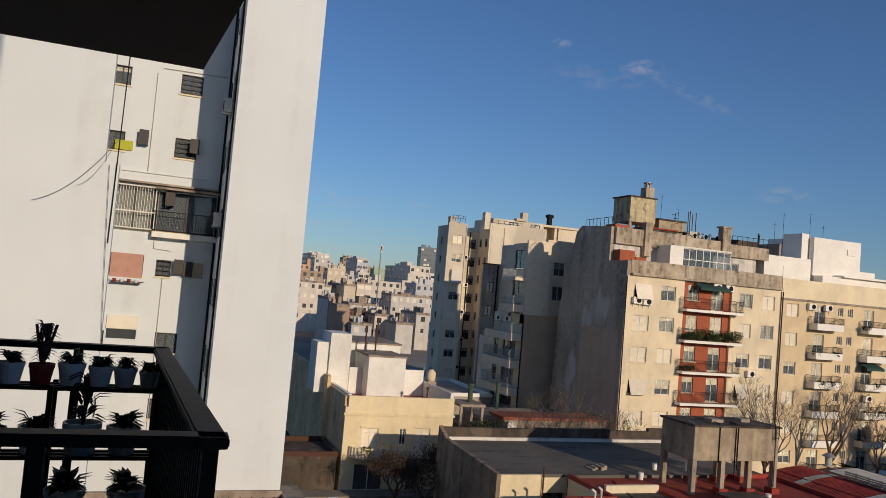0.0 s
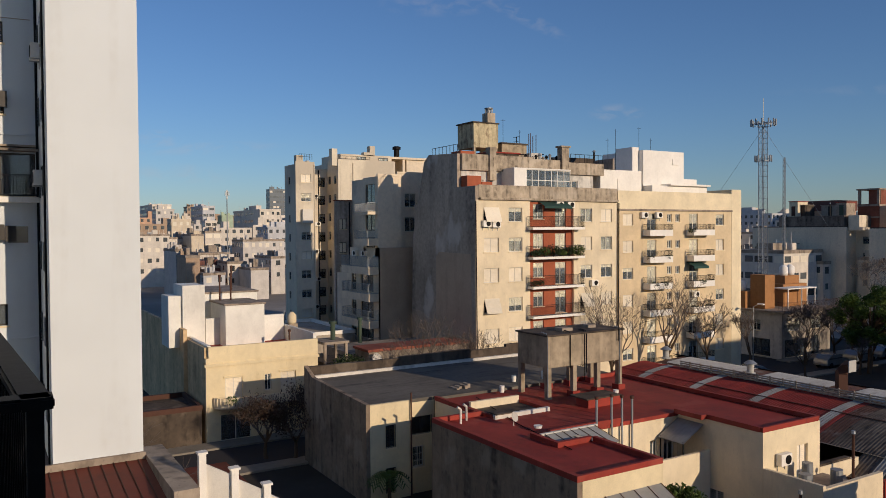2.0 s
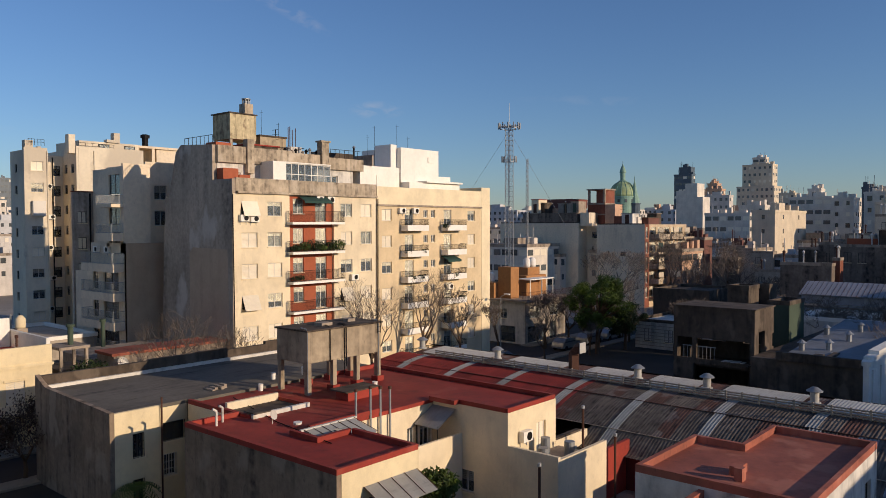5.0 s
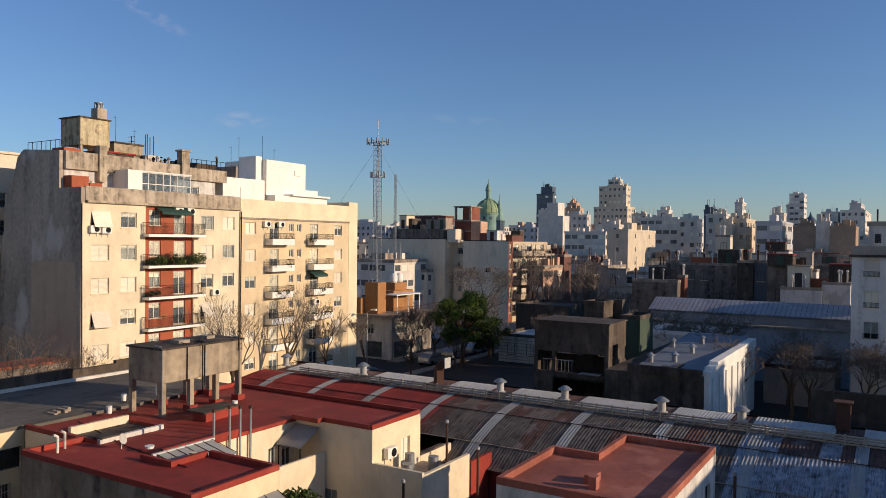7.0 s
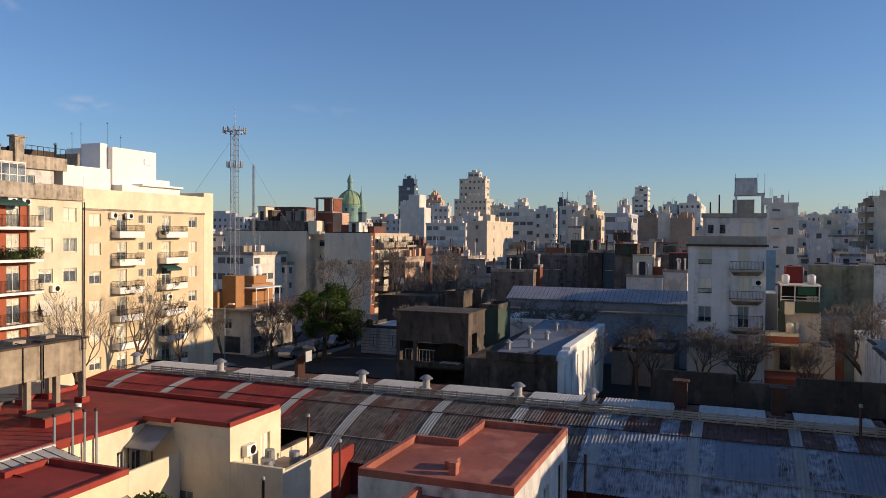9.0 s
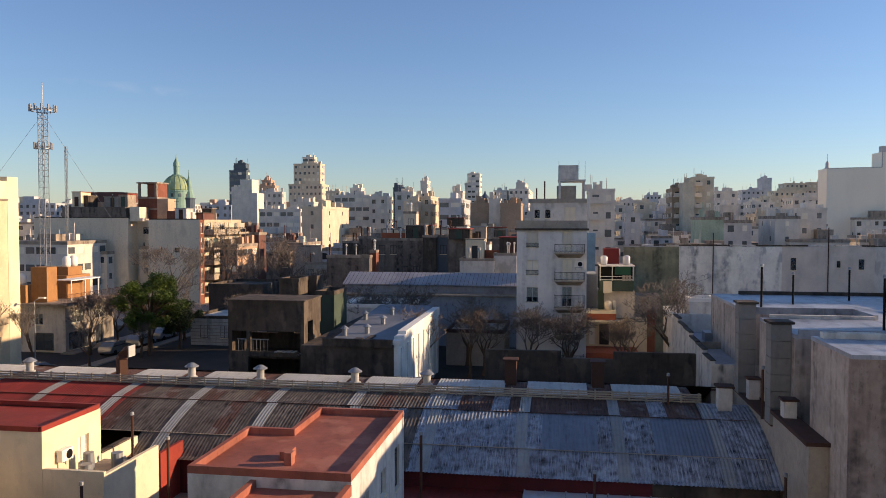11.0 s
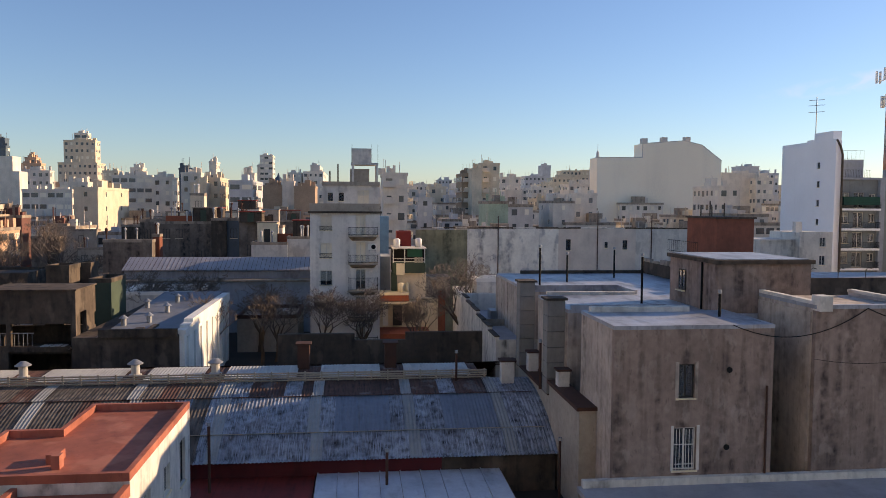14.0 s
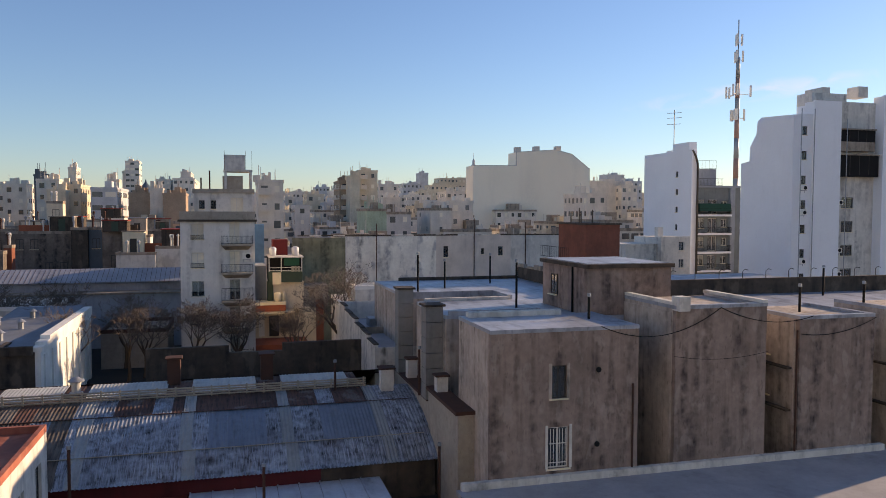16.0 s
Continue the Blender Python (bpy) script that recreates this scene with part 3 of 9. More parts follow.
    part("roof", rectangle(43.4, 46.6, 60.4, 63.9, 23.45, 23.6), CONCRETE_D, hut)
    for u in (46.9, 47.2, 47.6, 46.7):
        bm = bmesh.new()
        tube(bm, (u, 60.4, 20.6), (u, 60.4, 24.3 + 0.4 * (u % 1)), 0.04, seg=5)
        part("pole", bm, RUST, hut)
    bm = bmesh.new()
    tube(bm, (43.2, 59.4, 22.3), (47.8, 59.4, 22.5), 0.05, seg=5)
    part("pipe_run", bm, IRON, hut)
    part("roof_shed", rectangle(36.9, 38.4, 57.6, 59.2, 20.6, 22.2), REDPAINT, b, "brick-red shed behind the parapet")
    for k in range(11):
        bm = bmesh.new()
        u = 44.2 + 0.42 * k
        lathe(bm, u, 58.2, [(0.11, 20.6), (0.11, 21.9 + 0.15 * (k % 3)), (0.19, 21.95 + 0.15 * (k % 3)), (0.06, 22.15 + 0.15 * (k % 3))], 8)
        part("flue", bm, (CONCRETE, IRON, GALV)[k % 3], b)
    part("roof_tank", rectangle(45.6, 46.9, 58.6, 59.6, 21.2, 22.5), WHITE_DIRTY, b)
    bm = bmesh.new()
    prism(bm, [(49.6, 58), (53.4, 58), (53.4, 62), (49.6, 62)], 20.6, 21.9)
    v = [q for q in bm.verts if q.co.z > 21]
    for q in v:
        q.co.x += 1.2 if q.co.x < 51 else -0.4
        q.co.z += 0.7 if q.co.y > 60 else 0.3
    part("hip_roof", bm, CONCRETE_D, b, "low dark hipped roof")
    for x0, x1, y, z in ((49.4, 53.6, 57.3, 21.6), (36.5, 36.6, 57.5, 21.9)):
        bm = bmesh.new()
        n = 7
        for k in range(n + 1):
            px, py = x0 + (x1 - x0) * k / n, y + (0 if x1 - x0 > 1 else 4.6 * k / n)
            tube(bm, (px, py, z), (px, py, z + 0.85), 0.025, seg=4)
        tube(bm, (x0, y, z + 0.85), (x1, y if x1 - x0 > 1 else y + 4.6, z + 0.85), 0.03, seg=4)
        part("roof_rail", bm, IRON, b)
    return b


def block_a2():
    st = 2.65
    b = thing("apartment_building", "ivory apartment building with white balconies and one green awning", "apartment building", 61, 60, 0)
    x0, y = 52.95, 54.5
    holes = []
    for k in range(6):
        f = 14.6 - st * k
        if f < 0:
            continue
        for a, c in ((53.6, 55.0), (67.1, 68.4)):
            holes.append((a - x0, f + 0.85, c - x0, f + 2.0, "glass", (1, 0.35, 1, 1, 0.5, 1)[(k + int(a)) % 6]))
        for a, c in ((56.9, 58.2), (63.0, 64.3)):
            holes.append((a - x0, f + 0.02, c - x0, f + 2.05, "glass", (0.9, 0.35, 0.3, 0.5, 0.9, 0.4)[(k + int(a)) % 6]))
        for a in (59.75, 60.95):
            holes.append((a - x0, f + 1.2, a + 0.65 - x0, f + 2.0, "glass", 0))
    facade(b, "-y", x0, y, 0, 16.65, 16.9, holes, mat("tan_cream_paint", "dcc9a8", stain=0.3, stain_colour="8a7250", cover=0.35, mottle=0.06))
    bm = bmesh.new()
    box(bm, x0, x0 + 16.65, y + 0.29, 66, 0, 16.9)
    part("body", bm, CREAM2, b)
    bm = bmesh.new()
    box(bm, x0 - 0.05, x0 + 16.7, y - 0.12, y + 0.3, 16.9, 17.08)
    part("cornice", bm, CONCRETE, b)
    bm = bmesh.new()
    box(bm, x0 - 0.02, x0 + 16.66, y - 0.02, y + 0.2, 17.08, 18.85), box(bm, x0, 71.2, y + 0.2, 66, 16.9, 17.05)
    box(bm, 69.62, 71.2, y - 0.02, 64, 0, 19.3)
    part("parapet", bm, CREAM2, b, "cream painted parapet and side bay")
    for k in range(6):
        f = 14.6 - st * k
        if f > 0.5:
            for u in (56.3, 62.55):
                balcony(b, "-y", u, y, f, 3.2, 1.0, 0.95, 0.2, 0.4)
    bm = bmesh.new()
    bm.free()
    for a in ((58.95, 65, 57, 63, 19.6, 23.3), (53.2, 58.9, 57.2, 63, 17.05, 21.1), (59.2, 67.5, 56, 63, 17.05, 19.6), (66, 68.8, 58.5, 63, 19.61, 20.6), (58.0, 58.9, 57.6, 60, 21.1, 23.6), (61.5, 67.6, 55.6, 56.9, 19.61, 19.8), (63.2, 64.2, 56.9, 57, 21.9, 22.5), (55.5, 57, 57.15, 57.2, 17.9, 20.2)):
        bm = bmesh.new()
        box(bm, *a)
        part("penthouse_room", bm, WHITE, b)
    for u, k in ((62.1, 2),):
        f = 14.6 - st * k
        bm = bmesh.new()
        quad(bm, [(u + 0.4, y - 0.02, f + 2.35), (u + 2.6, y - 0.02, f + 2.35), (u + 2.6, y - 1.1, f + 1.95), (u + 0.4, y - 1.1, f + 1.95)])
        quad(bm, [(u + 0.4, y - 0.02, f + 2.33), (u + 2.6, y - 0.02, f + 2.33), (u + 2.6, y - 1.1, f + 1.93), (u + 0.4, y - 1.1, f + 1.93)])
        quad(bm, [(u + 0.4, y - 1.1, f + 1.95), (u + 2.6, y - 1.1, f + 1.95), (u + 2.6, y - 1.12, f + 1.7), (u + 0.4, y - 1.12, f + 1.7)])
        part("awning", bm, BLIND_G, b, "green cloth awning")
    return b


block_a()
block_a2()


# ---- red-roofed house ----
def red_house():
    h = thing("flat_roofed_house", "cream house with a red painted flat roof round a court", "house", 28, 28, 0)
    z = 5.3
    bm = bmesh.new()
    prism(bm, [(19.75, 22.3), (24.0, 22.3), (24.0, 26.3), (22.1, 26.3), (22.1, 28.1), (31.9, 28.1), (31.9, 23.1), (36.1, 23.1), (36.1, 37.5), (22.3, 37.5), (22.3, 33.0), (19.75, 33.0)], z - 0.2, z)
    part("roof", bm, REDROOF, h, "red painted roof membrane")
    for a in ((19.5, 19.75, 22.15, 33.2), (19.75, 24.15, 22.15, 22.3), (23.95, 24.15, 22.3, 26.2), (36.1, 36.3, 23.0, 37.5), (31.75, 36.1, 22.95, 23.1), (31.7, 31.88, 23.1, 26.2), (31.3, 31.88, 26.2, 28.0), (19.75, 22.2, 33.0, 33.2), (22.2, 22.4, 33.0, 37.5), (23.0, 27.6, 28.05, 28.25), (22.1, 23.9, 26.2, 26.4), (21.9, 22.1, 26.2, 28.2), (31.9, 36.1, 37.3, 37.5)):
        bm = bmesh.new()
        box(bm, *a, z, z + 0.24)
        part("parapet", bm, REDROOF, h)
    # walls
    bm = bmesh.new()
    box(bm, 19.5, 19.75, 22.15, 33.2, 0, z)
    part("wall", bm, PARTY, h, "blackened party wall")
    facade(h, "-y", 19.76, 22.15, 0, 4.4, z, [(1.0, 2.0, 3.4, 4.0, "glass", 0.2)], YELLOW)
    facade(h, "+x", 24.15, 22.44, 0, 5.7, z, [(2.6, 2.3, 3.5, 3.6, "glass", 0.3)], CREAM)
    facade(h, "-y", 24.15, 28.2, 0, 7.6, z, [(5.6, 3.0, 6.2, 4.0, "glass", 0), (2.2, 2.6, 3.0, 3.6, "glass", 0.6), (6.6, 2.6, 7.4, 4.4, "glass", 0.4)], CREAM)
    facade(h, "-x", 31.75, 28.2, 0, 5.25, z, [(2.0, 0.6, 3.0, 1.8, "glass", 0.5)], CREAM)
    facade(h, "-y", 31.76, 22.95, 0, 4.5, z, [(2.6, 2.6, 3.5, 4.3, "glass", 1)], CREAM2)
    bm = bmesh.new()
    box(bm, 36.0, 36.28, 23.25, 37.5, 0, z), box(bm, 22.2, 36, 37.25, 37.49, 0, z - 0.01), box(bm, 19.76, 22.2, 33.0, 33.19, 0, z - 0.01), box(bm, 22.2, 22.4, 33.2, 37.25, 0, z - 0.01), box(bm, 22.0, 22.09, 26.4, 28.2, 0, z - 0.21), box(bm, 22.1, 24.1, 26.2, 26.29, 0, z - 0.21)
    part("wall", bm, CREAM, h)
    return h


red_house()


# ---- elevated concrete tank ----
def tank():
    t = thing("water_tank", "long concrete water tank raised on posts over red roof", "water tank", 30.5, 35.4, 5.3)
    bm = bmesh.new()
    box(bm, 27.65, 33.45, 34.0, 36.85, 7.1, 8.92)
    bmesh.ops.bevel(bm, geom=bm.edges[:], offset=0.03, segments=1, affect="EDGES")
    part("tank", bm, TANK_C, t, "stained board-marked concrete box")
    bm = bmesh.new()
    box(bm, 27.55, 33.55, 33.9, 36.95, 8.924, 9.02)
    part("lid", bm, CONCRETE_D, t, "blackened concrete lid")
    for a in ((29.4, 30.2, 34.8, 35.5), (31.8, 32.4, 35.2, 35.8)):
        bm = bmesh.new()
        box(bm, *a, 9.02, 9.2)
        part("hatch", bm, CONCRETE, t)
    for i, u in enumerate((27.65, 29.55, 31.4, 33.15)):
        for v in (34.0, 36.5):
            bm = bmesh.new()
            box(bm, u, u + 0.27, v, v + 0.3, 4.6, 7.1)
            part("post", bm, TANK_C, t)
            if i:
                bm = bmesh.new()
                box(bm, u - 0.12, u + 0.42, v - 0.12, v + 0.44, 5.3, 5.62)
                part("plinth", bm, REDROOF, t, "red painted plinth")
    bm = bmesh.new()
    for u in (33.0, 33.3):
        pipe(bm, [(u, 33.86, 8.3), (u, 33.86, 9.2), (u, 34.0, 9.4), (u, 34.3, 9.4)], 0.02, 5)
    for z in (8.4, 8.7, 9.0):
        tube(bm, (33.0, 33.86, z), (33.3, 33.86, z), 0.015, seg=5)
    part("ladder", bm, IRON, t, "short iron ladder")
    for u, z0 in ((27.62, 5.4), (29.3, 7.0), (30.4, 6.2), (30.55, 6.6), (33.2, 5.7)):
        bm = bmesh.new()
        pipe(bm, [(u, 33.96, z0), (u, 33.96, 8.9), (u + 0.1, 34.2, 9.08), (u + 0.3, 34.9, 9.08)], 0.03, 5)
        part("pipe", bm, GALV if z0 < 6 else IRON, t)


tank()


# ---- grey-roofed house behind it ----
def grey_house():
    h = thing("flat_roofed_house", "grey roofed house with a blackened side wall and pale yellow front", "house", 26, 42, 0)
    z = 5.45
    bm = bmesh.new()
    box(bm, 18.2, 36, 37.9, 46.79, z - 0.2, z), box(bm, 22.4, 36, 37.55, 37.9, z - 0.2, z)
    part("roof", bm, GREYROOF, h, "worn grey roof membrane")
    prof = [(37.7, 0), (47, 0), (47, 6.3), (45.6, 5.75), (37.7, z + 0.06)]
    bm = bmesh.new()
    a, c = [bm.verts.new((17.95, *p)) for p in prof], [bm.verts.new((18.2, *p)) for p in prof]
    for i in range(5):
        bm.faces.new((a[i - 1], a[i], c[i], c[i - 1]))
    bm.faces.new(a), bm.faces.new(c[::-1])
    part("wall", bm, PARTY, h, "blackened party wall with rain streaks")
    facade(h, "-y", 18.2, 37.7, 0, 2.5, z, [(0.95, 2.95, 1.55, 4.2, "glass", 0, True), (0.95, 0.4, 1.55, 1.8, "glass", 0, True)], YELLOW)
    facade(h, "-y", 20.7, 37.9, 0, 1.7, z - 0.2, [(0.2, 3.4, 1.5, 4.4, "glass", 0, True), (0.25, 1.5, 1.0, 2.7, "glass", 0)], YELLOW)
    for u, v, w_, hh in ((19.15, 2.95, 0.6, 1.25), (19.15, 0.4, 0.6, 1.4), (20.9, 3.4, 1.3, 1.0), (20.95, 1.5, 0.75, 1.2)):
        y = 37.68 if u < 20 else 37.88
        bm = bmesh.new()
        n = int(w_ / 0.13)
        for k in range(n + 1):
            box(bm, u + k * w_ / n - 0.01, u + k * w_ / n + 0.01, y - 0.02, y, v, v + hh)
        for q in (0.0, 0.33, 0.66, 1.0):
            box(bm, u, u + w_, y - 0.024, y - 0.004, v + q * hh - 0.012, v + q * hh + 0.012)
        part("window_grille", bm, FRAME if v == 1.5 else IRON, h, "iron window grille")
    bm = bmesh.new()
    tube(bm, (20.72, 37.6, 0), (20.72, 37.6, 5.9), 0.05, seg=8)
    part("downpipe", bm, RUST, h)
    r = random.Random(7)
    u = 18.2
    while u < 36:
        e = min(36, u + r.uniform(2.2, 4.6))
        bm = bmesh.new()
        box(bm, u + 0.004, e, 46.8, 47.1, 0, 6.3 + r.uniform(-0.12, 0.16))
        part("parapet", bm, CONCRETE_D if u < 27 or r.random() < 0.3 else CONCRETE, h, "tall stained rear parapet")
        u = e
    bm = bmesh.new()
    box(bm, 18.2, 36, 46.55, 46.79, z + 0.002, z + 0.2)
    part("flashing", bm, WHITE_DIRTY, h)
    bm = bmesh.new()
    for k in range(4):
        box(bm, 24.4 + 0.3 * k, 24.6 + 0.3 * k, 38.6 + 0.2 * (k % 2), 39.4, z + 0.0, z + 0.08 + 0.05 * k)
    solo("rubble_heap", bm, CONCRETE, "small heap of rubble on a grey roof", "rubble", kind="stuff")


grey_house()


# ---- yellow house ----
RENDER_Y = mat("stained_cream_render", "dcc29a", var=0.2, stain=0.5, stain_colour="5e3f26", cover=0.6, mottle=0.15)

def yellow_house():
    h = thing("two_storey_house", "pale yellow house with white roof rooms and a curved balcony", "house", 17.7, 60, 0)
    z, y, x0, x1 = 6.0, 54.5, 13.5, 21.9
    facade(h, "-y", x0, y, 0, x1 - x0, 6.1, [(1.35, 2.95, 2.6, 4.6, "glass", 1), (4.25, 3.4, 4.75, 4.6, "glass", 0), (5.45, 2.95, 6.65, 4.65, "glass", 1), (1.0, 0.1, 3.2, 2.0, "glass", 0), (5.0, 0.1, 6.0, 2.1, "glass", 0)], YELLOW)
    bm = bmesh.new()
    box(bm, x0 + 0.01, x1, y + 0.29, 66, 0, z)
    part("body", bm, YELLOW, h)
    bm = bmesh.new()
    box(bm, x0 - 0.3, x0 - 0.02, y + 5.5, 78, 0, 7.6), box(bm, x0 - 0.02, x0 + 0.2, y + 0.3, y + 5.5, 0, 6.85)
    part("side_wall", bm, RENDER_Y, h, "stained brown-cream side wall")
    bm = bmesh.new()
    box(bm, x0 - 0.12, x1 + 0.08, y - 0.14, y, 5.5, 5.68), box(bm, x0, x1, y - 0.06, y, 5.68, 5.76)
    part("cornice", bm, YELLOW, h)
    bm = bmesh.new()
    box(bm, x0 + 0.2, x1, y - 0.01, y + 0.25, 6.1, 6.9)
    part("parapet", bm, YELLOW, h)
    bm = bmesh.new()
    box(bm, x1 - 0.25, x1, y + 0.25, 62, z, 7.3), box(bm, x0 + 0.2, x0 + 0.45, y + 0.3, 62, z, 6.95)
    part("side_parapet", bm, ROOMW, h)
    bm = bmesh.new()
    box(bm, x0 + 0.45, x1 - 0.25, y + 0.3, 66, z, z + 0.08)
    part("roof", bm, REDROOF, h, "red roof terrace")
    for a in ((16.3, 19.4, 59.5, 64, 9.3), (13.4, 15.1, 61, 64.2, 10.9), (12.4, 13.39, 61.3, 64.0, 10.1), (15.2, 20.4, 64.5, 72, 9.9), (15.2, 21.6, 61.2, 61.5, 8.2)):
        bm = bmesh.new()
        box(bm, *a[:4], z + 0.08, a[4])
        part("roof_room", bm, ROOMW, h, "white room on the roof terrace")
    for a in ((16.2, 19.5, 59.4, 64.1, 9.3), (15.1, 20.5, 64.4, 72.1, 9.9)):
        bm = bmesh.new()
        box(bm, *a[:4], a[4] + 0.004, a[4] + 0.14)
        part("coping", bm, CONCRETE, h)
    for u, v, z0, z1 in ((16.8, 63, 9.4, 11.4), (17.7, 63, 9.4, 11.5), (18.6, 66, 10, 12.0), (20.2, 56, 6.1, 7.4)):
        bm = bmesh.new()
        tube(bm, (u, v, z0), (u, v, z1), 0.07, seg=8), tube(bm, (u, v, z1 - 0.05), (u, v, z1 + 0.15), 0.12, seg=8)
        part("flue", bm, RUST, h)
    for u, z0, z1, w_ in ((14.85, 2.95, 4.6, 1.25), (18.95, 2.95, 4.65, 1.2)):
        bm = bmesh.new()
        box(bm, u - 0.12, u + w_ + 0.12, y - 0.07, y - 0.003, z1 + 0.003, z1 + 0.15)
        part("lintel", bm, YELLOW, h)
    bm = bmesh.new()
    arc = [(x0 + 0.5 + 1.0 - 1.0 * math.cos(k * math.pi / 12), y - 1.0 * math.sin(k * math.pi / 12)) for k in range(7)]
    prism(bm, [(x1 - 0.1, y - 0.004), (x0 + 0.5, y - 0.004)] + arc[1:] + [(x1 - 0.1, y - 1.0)], 2.55, 2.75)
    part("balcony", bm, CREAM, h, "long balcony with a rounded end")
    bm = bmesh.new()
    outer = arc + [(x1 - 0.1, y - 1.0)]
    for p, q in zip(outer, outer[1:]):
        tube(bm, (*p, 2.75), (*p, 3.3), 0.06, seg=6)
        quad(bm, [(*p, 2.75), (*q, 2.75), (*q, 3.3), (*p, 3.3)])
        quad(bm, [(p[0] + 0.05, p[1] + 0.1, 3.3), (q[0] + 0.05, q[1] + 0.1, 3.3), (*q, 3.3), (*p, 3.3)])
        quad(bm, [(p[0] + 0.05, p[1] + 0.1, 2.75), (q[0] + 0.05, q[1] + 0.1, 2.75), (q[0] + 0.05, q[1] + 0.1, 3.3), (p[0] + 0.05, p[1] + 0.1, 3.3)])
    part("balcony_wall", bm, CREAM, h)


yellow_house()


# ---- white wing and light court of the neighbouring block ----
def wing():
    b = thing("apartment_building", "tall old white apartment building with a blind wing and light court", "apartment building", 0, 34, 0)
    bm = bmesh.new()
    box(bm, 2.12, 5.14, 30.0, 46, 6.5, 44)
    part("wing_wall", bm, WING, b, "sunlit blind white wall of a narrow wing")
    ox = -15
    spec = []
    for k in range(8):
        z = 8.6 + 2.78 * k
        spec += [(-2.64, z, -1.94, z + 0.8, "glass", 0.3 * (k % 2)), (0.05, z, 0.95, z + 0.85, "glass", 0)]
    spec = [q for q in spec if not 13.6 < q[1] < 18.4] + [(-2.0, 14.5, -0.7, 15.45, "glass", 1), (-0.2, 14.6, 0.4, 15.3, "glass", 0), (-2.1, 16.5, -0.5, 18.3, "curtain", 0), (-0.45, 16.5, 2.0, 18.2, "glass", 0)]
    facade(b, "-y", ox, 34.6, 0, 17.1, 44, [(q[0] - ox, q[1], q[2] - ox, q[3], q[4], q[5], True) for q in spec], WING)
    bal = balcony(b, "-y", -0.5, 34.6, 16.45, 2.6, 0.5, rail=0.85)
    bm = bmesh.new()
    box(bm, -0.5, 2.1, 34.0, 34.59, 18.25, 18.34)
    part("hood", bm, CONCRETE, b)
    for z in (10.8, 18.9):
        bm = bmesh.new()
        box(bm, -15, 2.1, 34.53, 34.6, z, z + 0.07)
        part("string_course", bm, WING, b)
    bm = bmesh.new()
    box(bm, -15, 2.12, 34.9, 46, 0, 44)
    part("body", bm, WING, b)
    for k in range(9):
        for v in (31.6, 33.6):
            z = 8 + 2.8 * k
            bm = bmesh.new()
            box(bm, 2.06, 2.13, v, v + 0.7, z, z + 1.1)
            part("side_window", bm, FARGLASS, b)
    for v, r in ((34.2, 0.05), (30.6, 0.04)):
        bm = bmesh.new()
        tube(bm, (2.05, v, 5), (2.05, v, 40), r)
        part("downpipe", bm, IRON, b)
    for u, z in ((-1.4, 20.05), (0.66, 19.95), (0.5, 14.75), (-0.1, 17.6), (0.9, 14.7)):
        bm = bmesh.new()
        box(bm, u, u + 0.38, 34.25, 34.29, z, z + 0.62), box(bm, u + 0.34, u + 0.38, 34.29, 34.59, z, z + 0.62)
        part("open_sash", bm, FRAME_D, b, "dark window sash standing open")
    for nm, a, mtl, lab in (("shutter", (-1.97, -0.72, 34.5, 34.59, 14.45, 15.45), mat("faded_pink_shutter", "c79a8c"), "faded pink shutter"), ("sill", (-2.1, -0.6, 34.42, 34.59, 14.3, 14.44), WING, ""), ("shutter", (-1.87, -0.66, 34.5, 34.59, 12.3, 12.85), SHUTTER, "cream shutter half down"), ("blind", (-2.3, -1.6, 34.52, 34.59, 19.75, 20.15), mat("yellow_green_cloth", "b5b83e"), "yellow-green cloth in a window"), ("hood", (-2.2, 2.1, 34.2, 34.59, 18.42, 18.5), CONCRETE, "")):
        bm = bmesh.new()
        box(bm, *a)
        part(nm, bm, mtl, b, lab)
    for k in range(16):
        bm = bmesh.new()
        box(bm, -2.1 + k * 0.107, -2.08 + k * 0.107, 34.3, 34.32, 16.5, 18.3)
        part("bar", bm, FRAME, b)
    for z in (16.5, 17.2, 18.28):
        bm = bmesh.new()
        box(bm, -2.12, -0.46, 34.29, 34.33, z, z + 0.05)
        part("rail", bm, FRAME, b)
    for v, z in ((32.6, 16.8), (33.2, 21.6)):
        ac_unit(face_at("-x", 2.12, v, z))
    for z0, u0, u1 in ((22.5, 0.05, 0.95), (14.6, -0.2, 0.4), (19.72, 0.05, 0.95)):
        for k in range(4):
            part("window_bar", rectangle(u0, u1, 34.55, 34.58, z0 + 0.05 + 0.2 * k, z0 + 0.09 + 0.2 * k), FRAME_D, b)
    part("side_pane", rectangle(0.98, 1.7, 34.57, 34.596, 14.65, 15.3), FARGLASS, b, "dark narrow window")
    part("shelf", rectangle(-1.9, -0.75, 34.3, 34.59, 14.2, 14.24), FRAME_D, b)
    for k in range(4):
        part("pot", lathe_bm(-1.75 + 0.28 * k, 34.42, [(0.06, 14.242), (0.08, 14.38)], 8), (TERRA, CERAMIC)[k % 2], b)
    part("sash_glass", rectangle(-1.85, -0.7, 34.56, 34.59, 11.9, 12.28), FARGLASS, b)
    for pts in ([(-0.92, 34.57, 23.2), (-0.92, 34.57, 18.95)], [(-0.37, 34.57, 18.4), (-0.37, 34.57, 15.75), (0.3, 34.57, 15.7)], [(-0.72, 34.57, 23.45), (1.9, 34.57, 23.5)], [(0.1, 34.57, 14.5), (0.1, 34.57, 8.0)]):
        bm = bmesh.new()
        pipe(bm, pts, 0.018, 5)
        part("conduit", bm, RENDER_G, b)
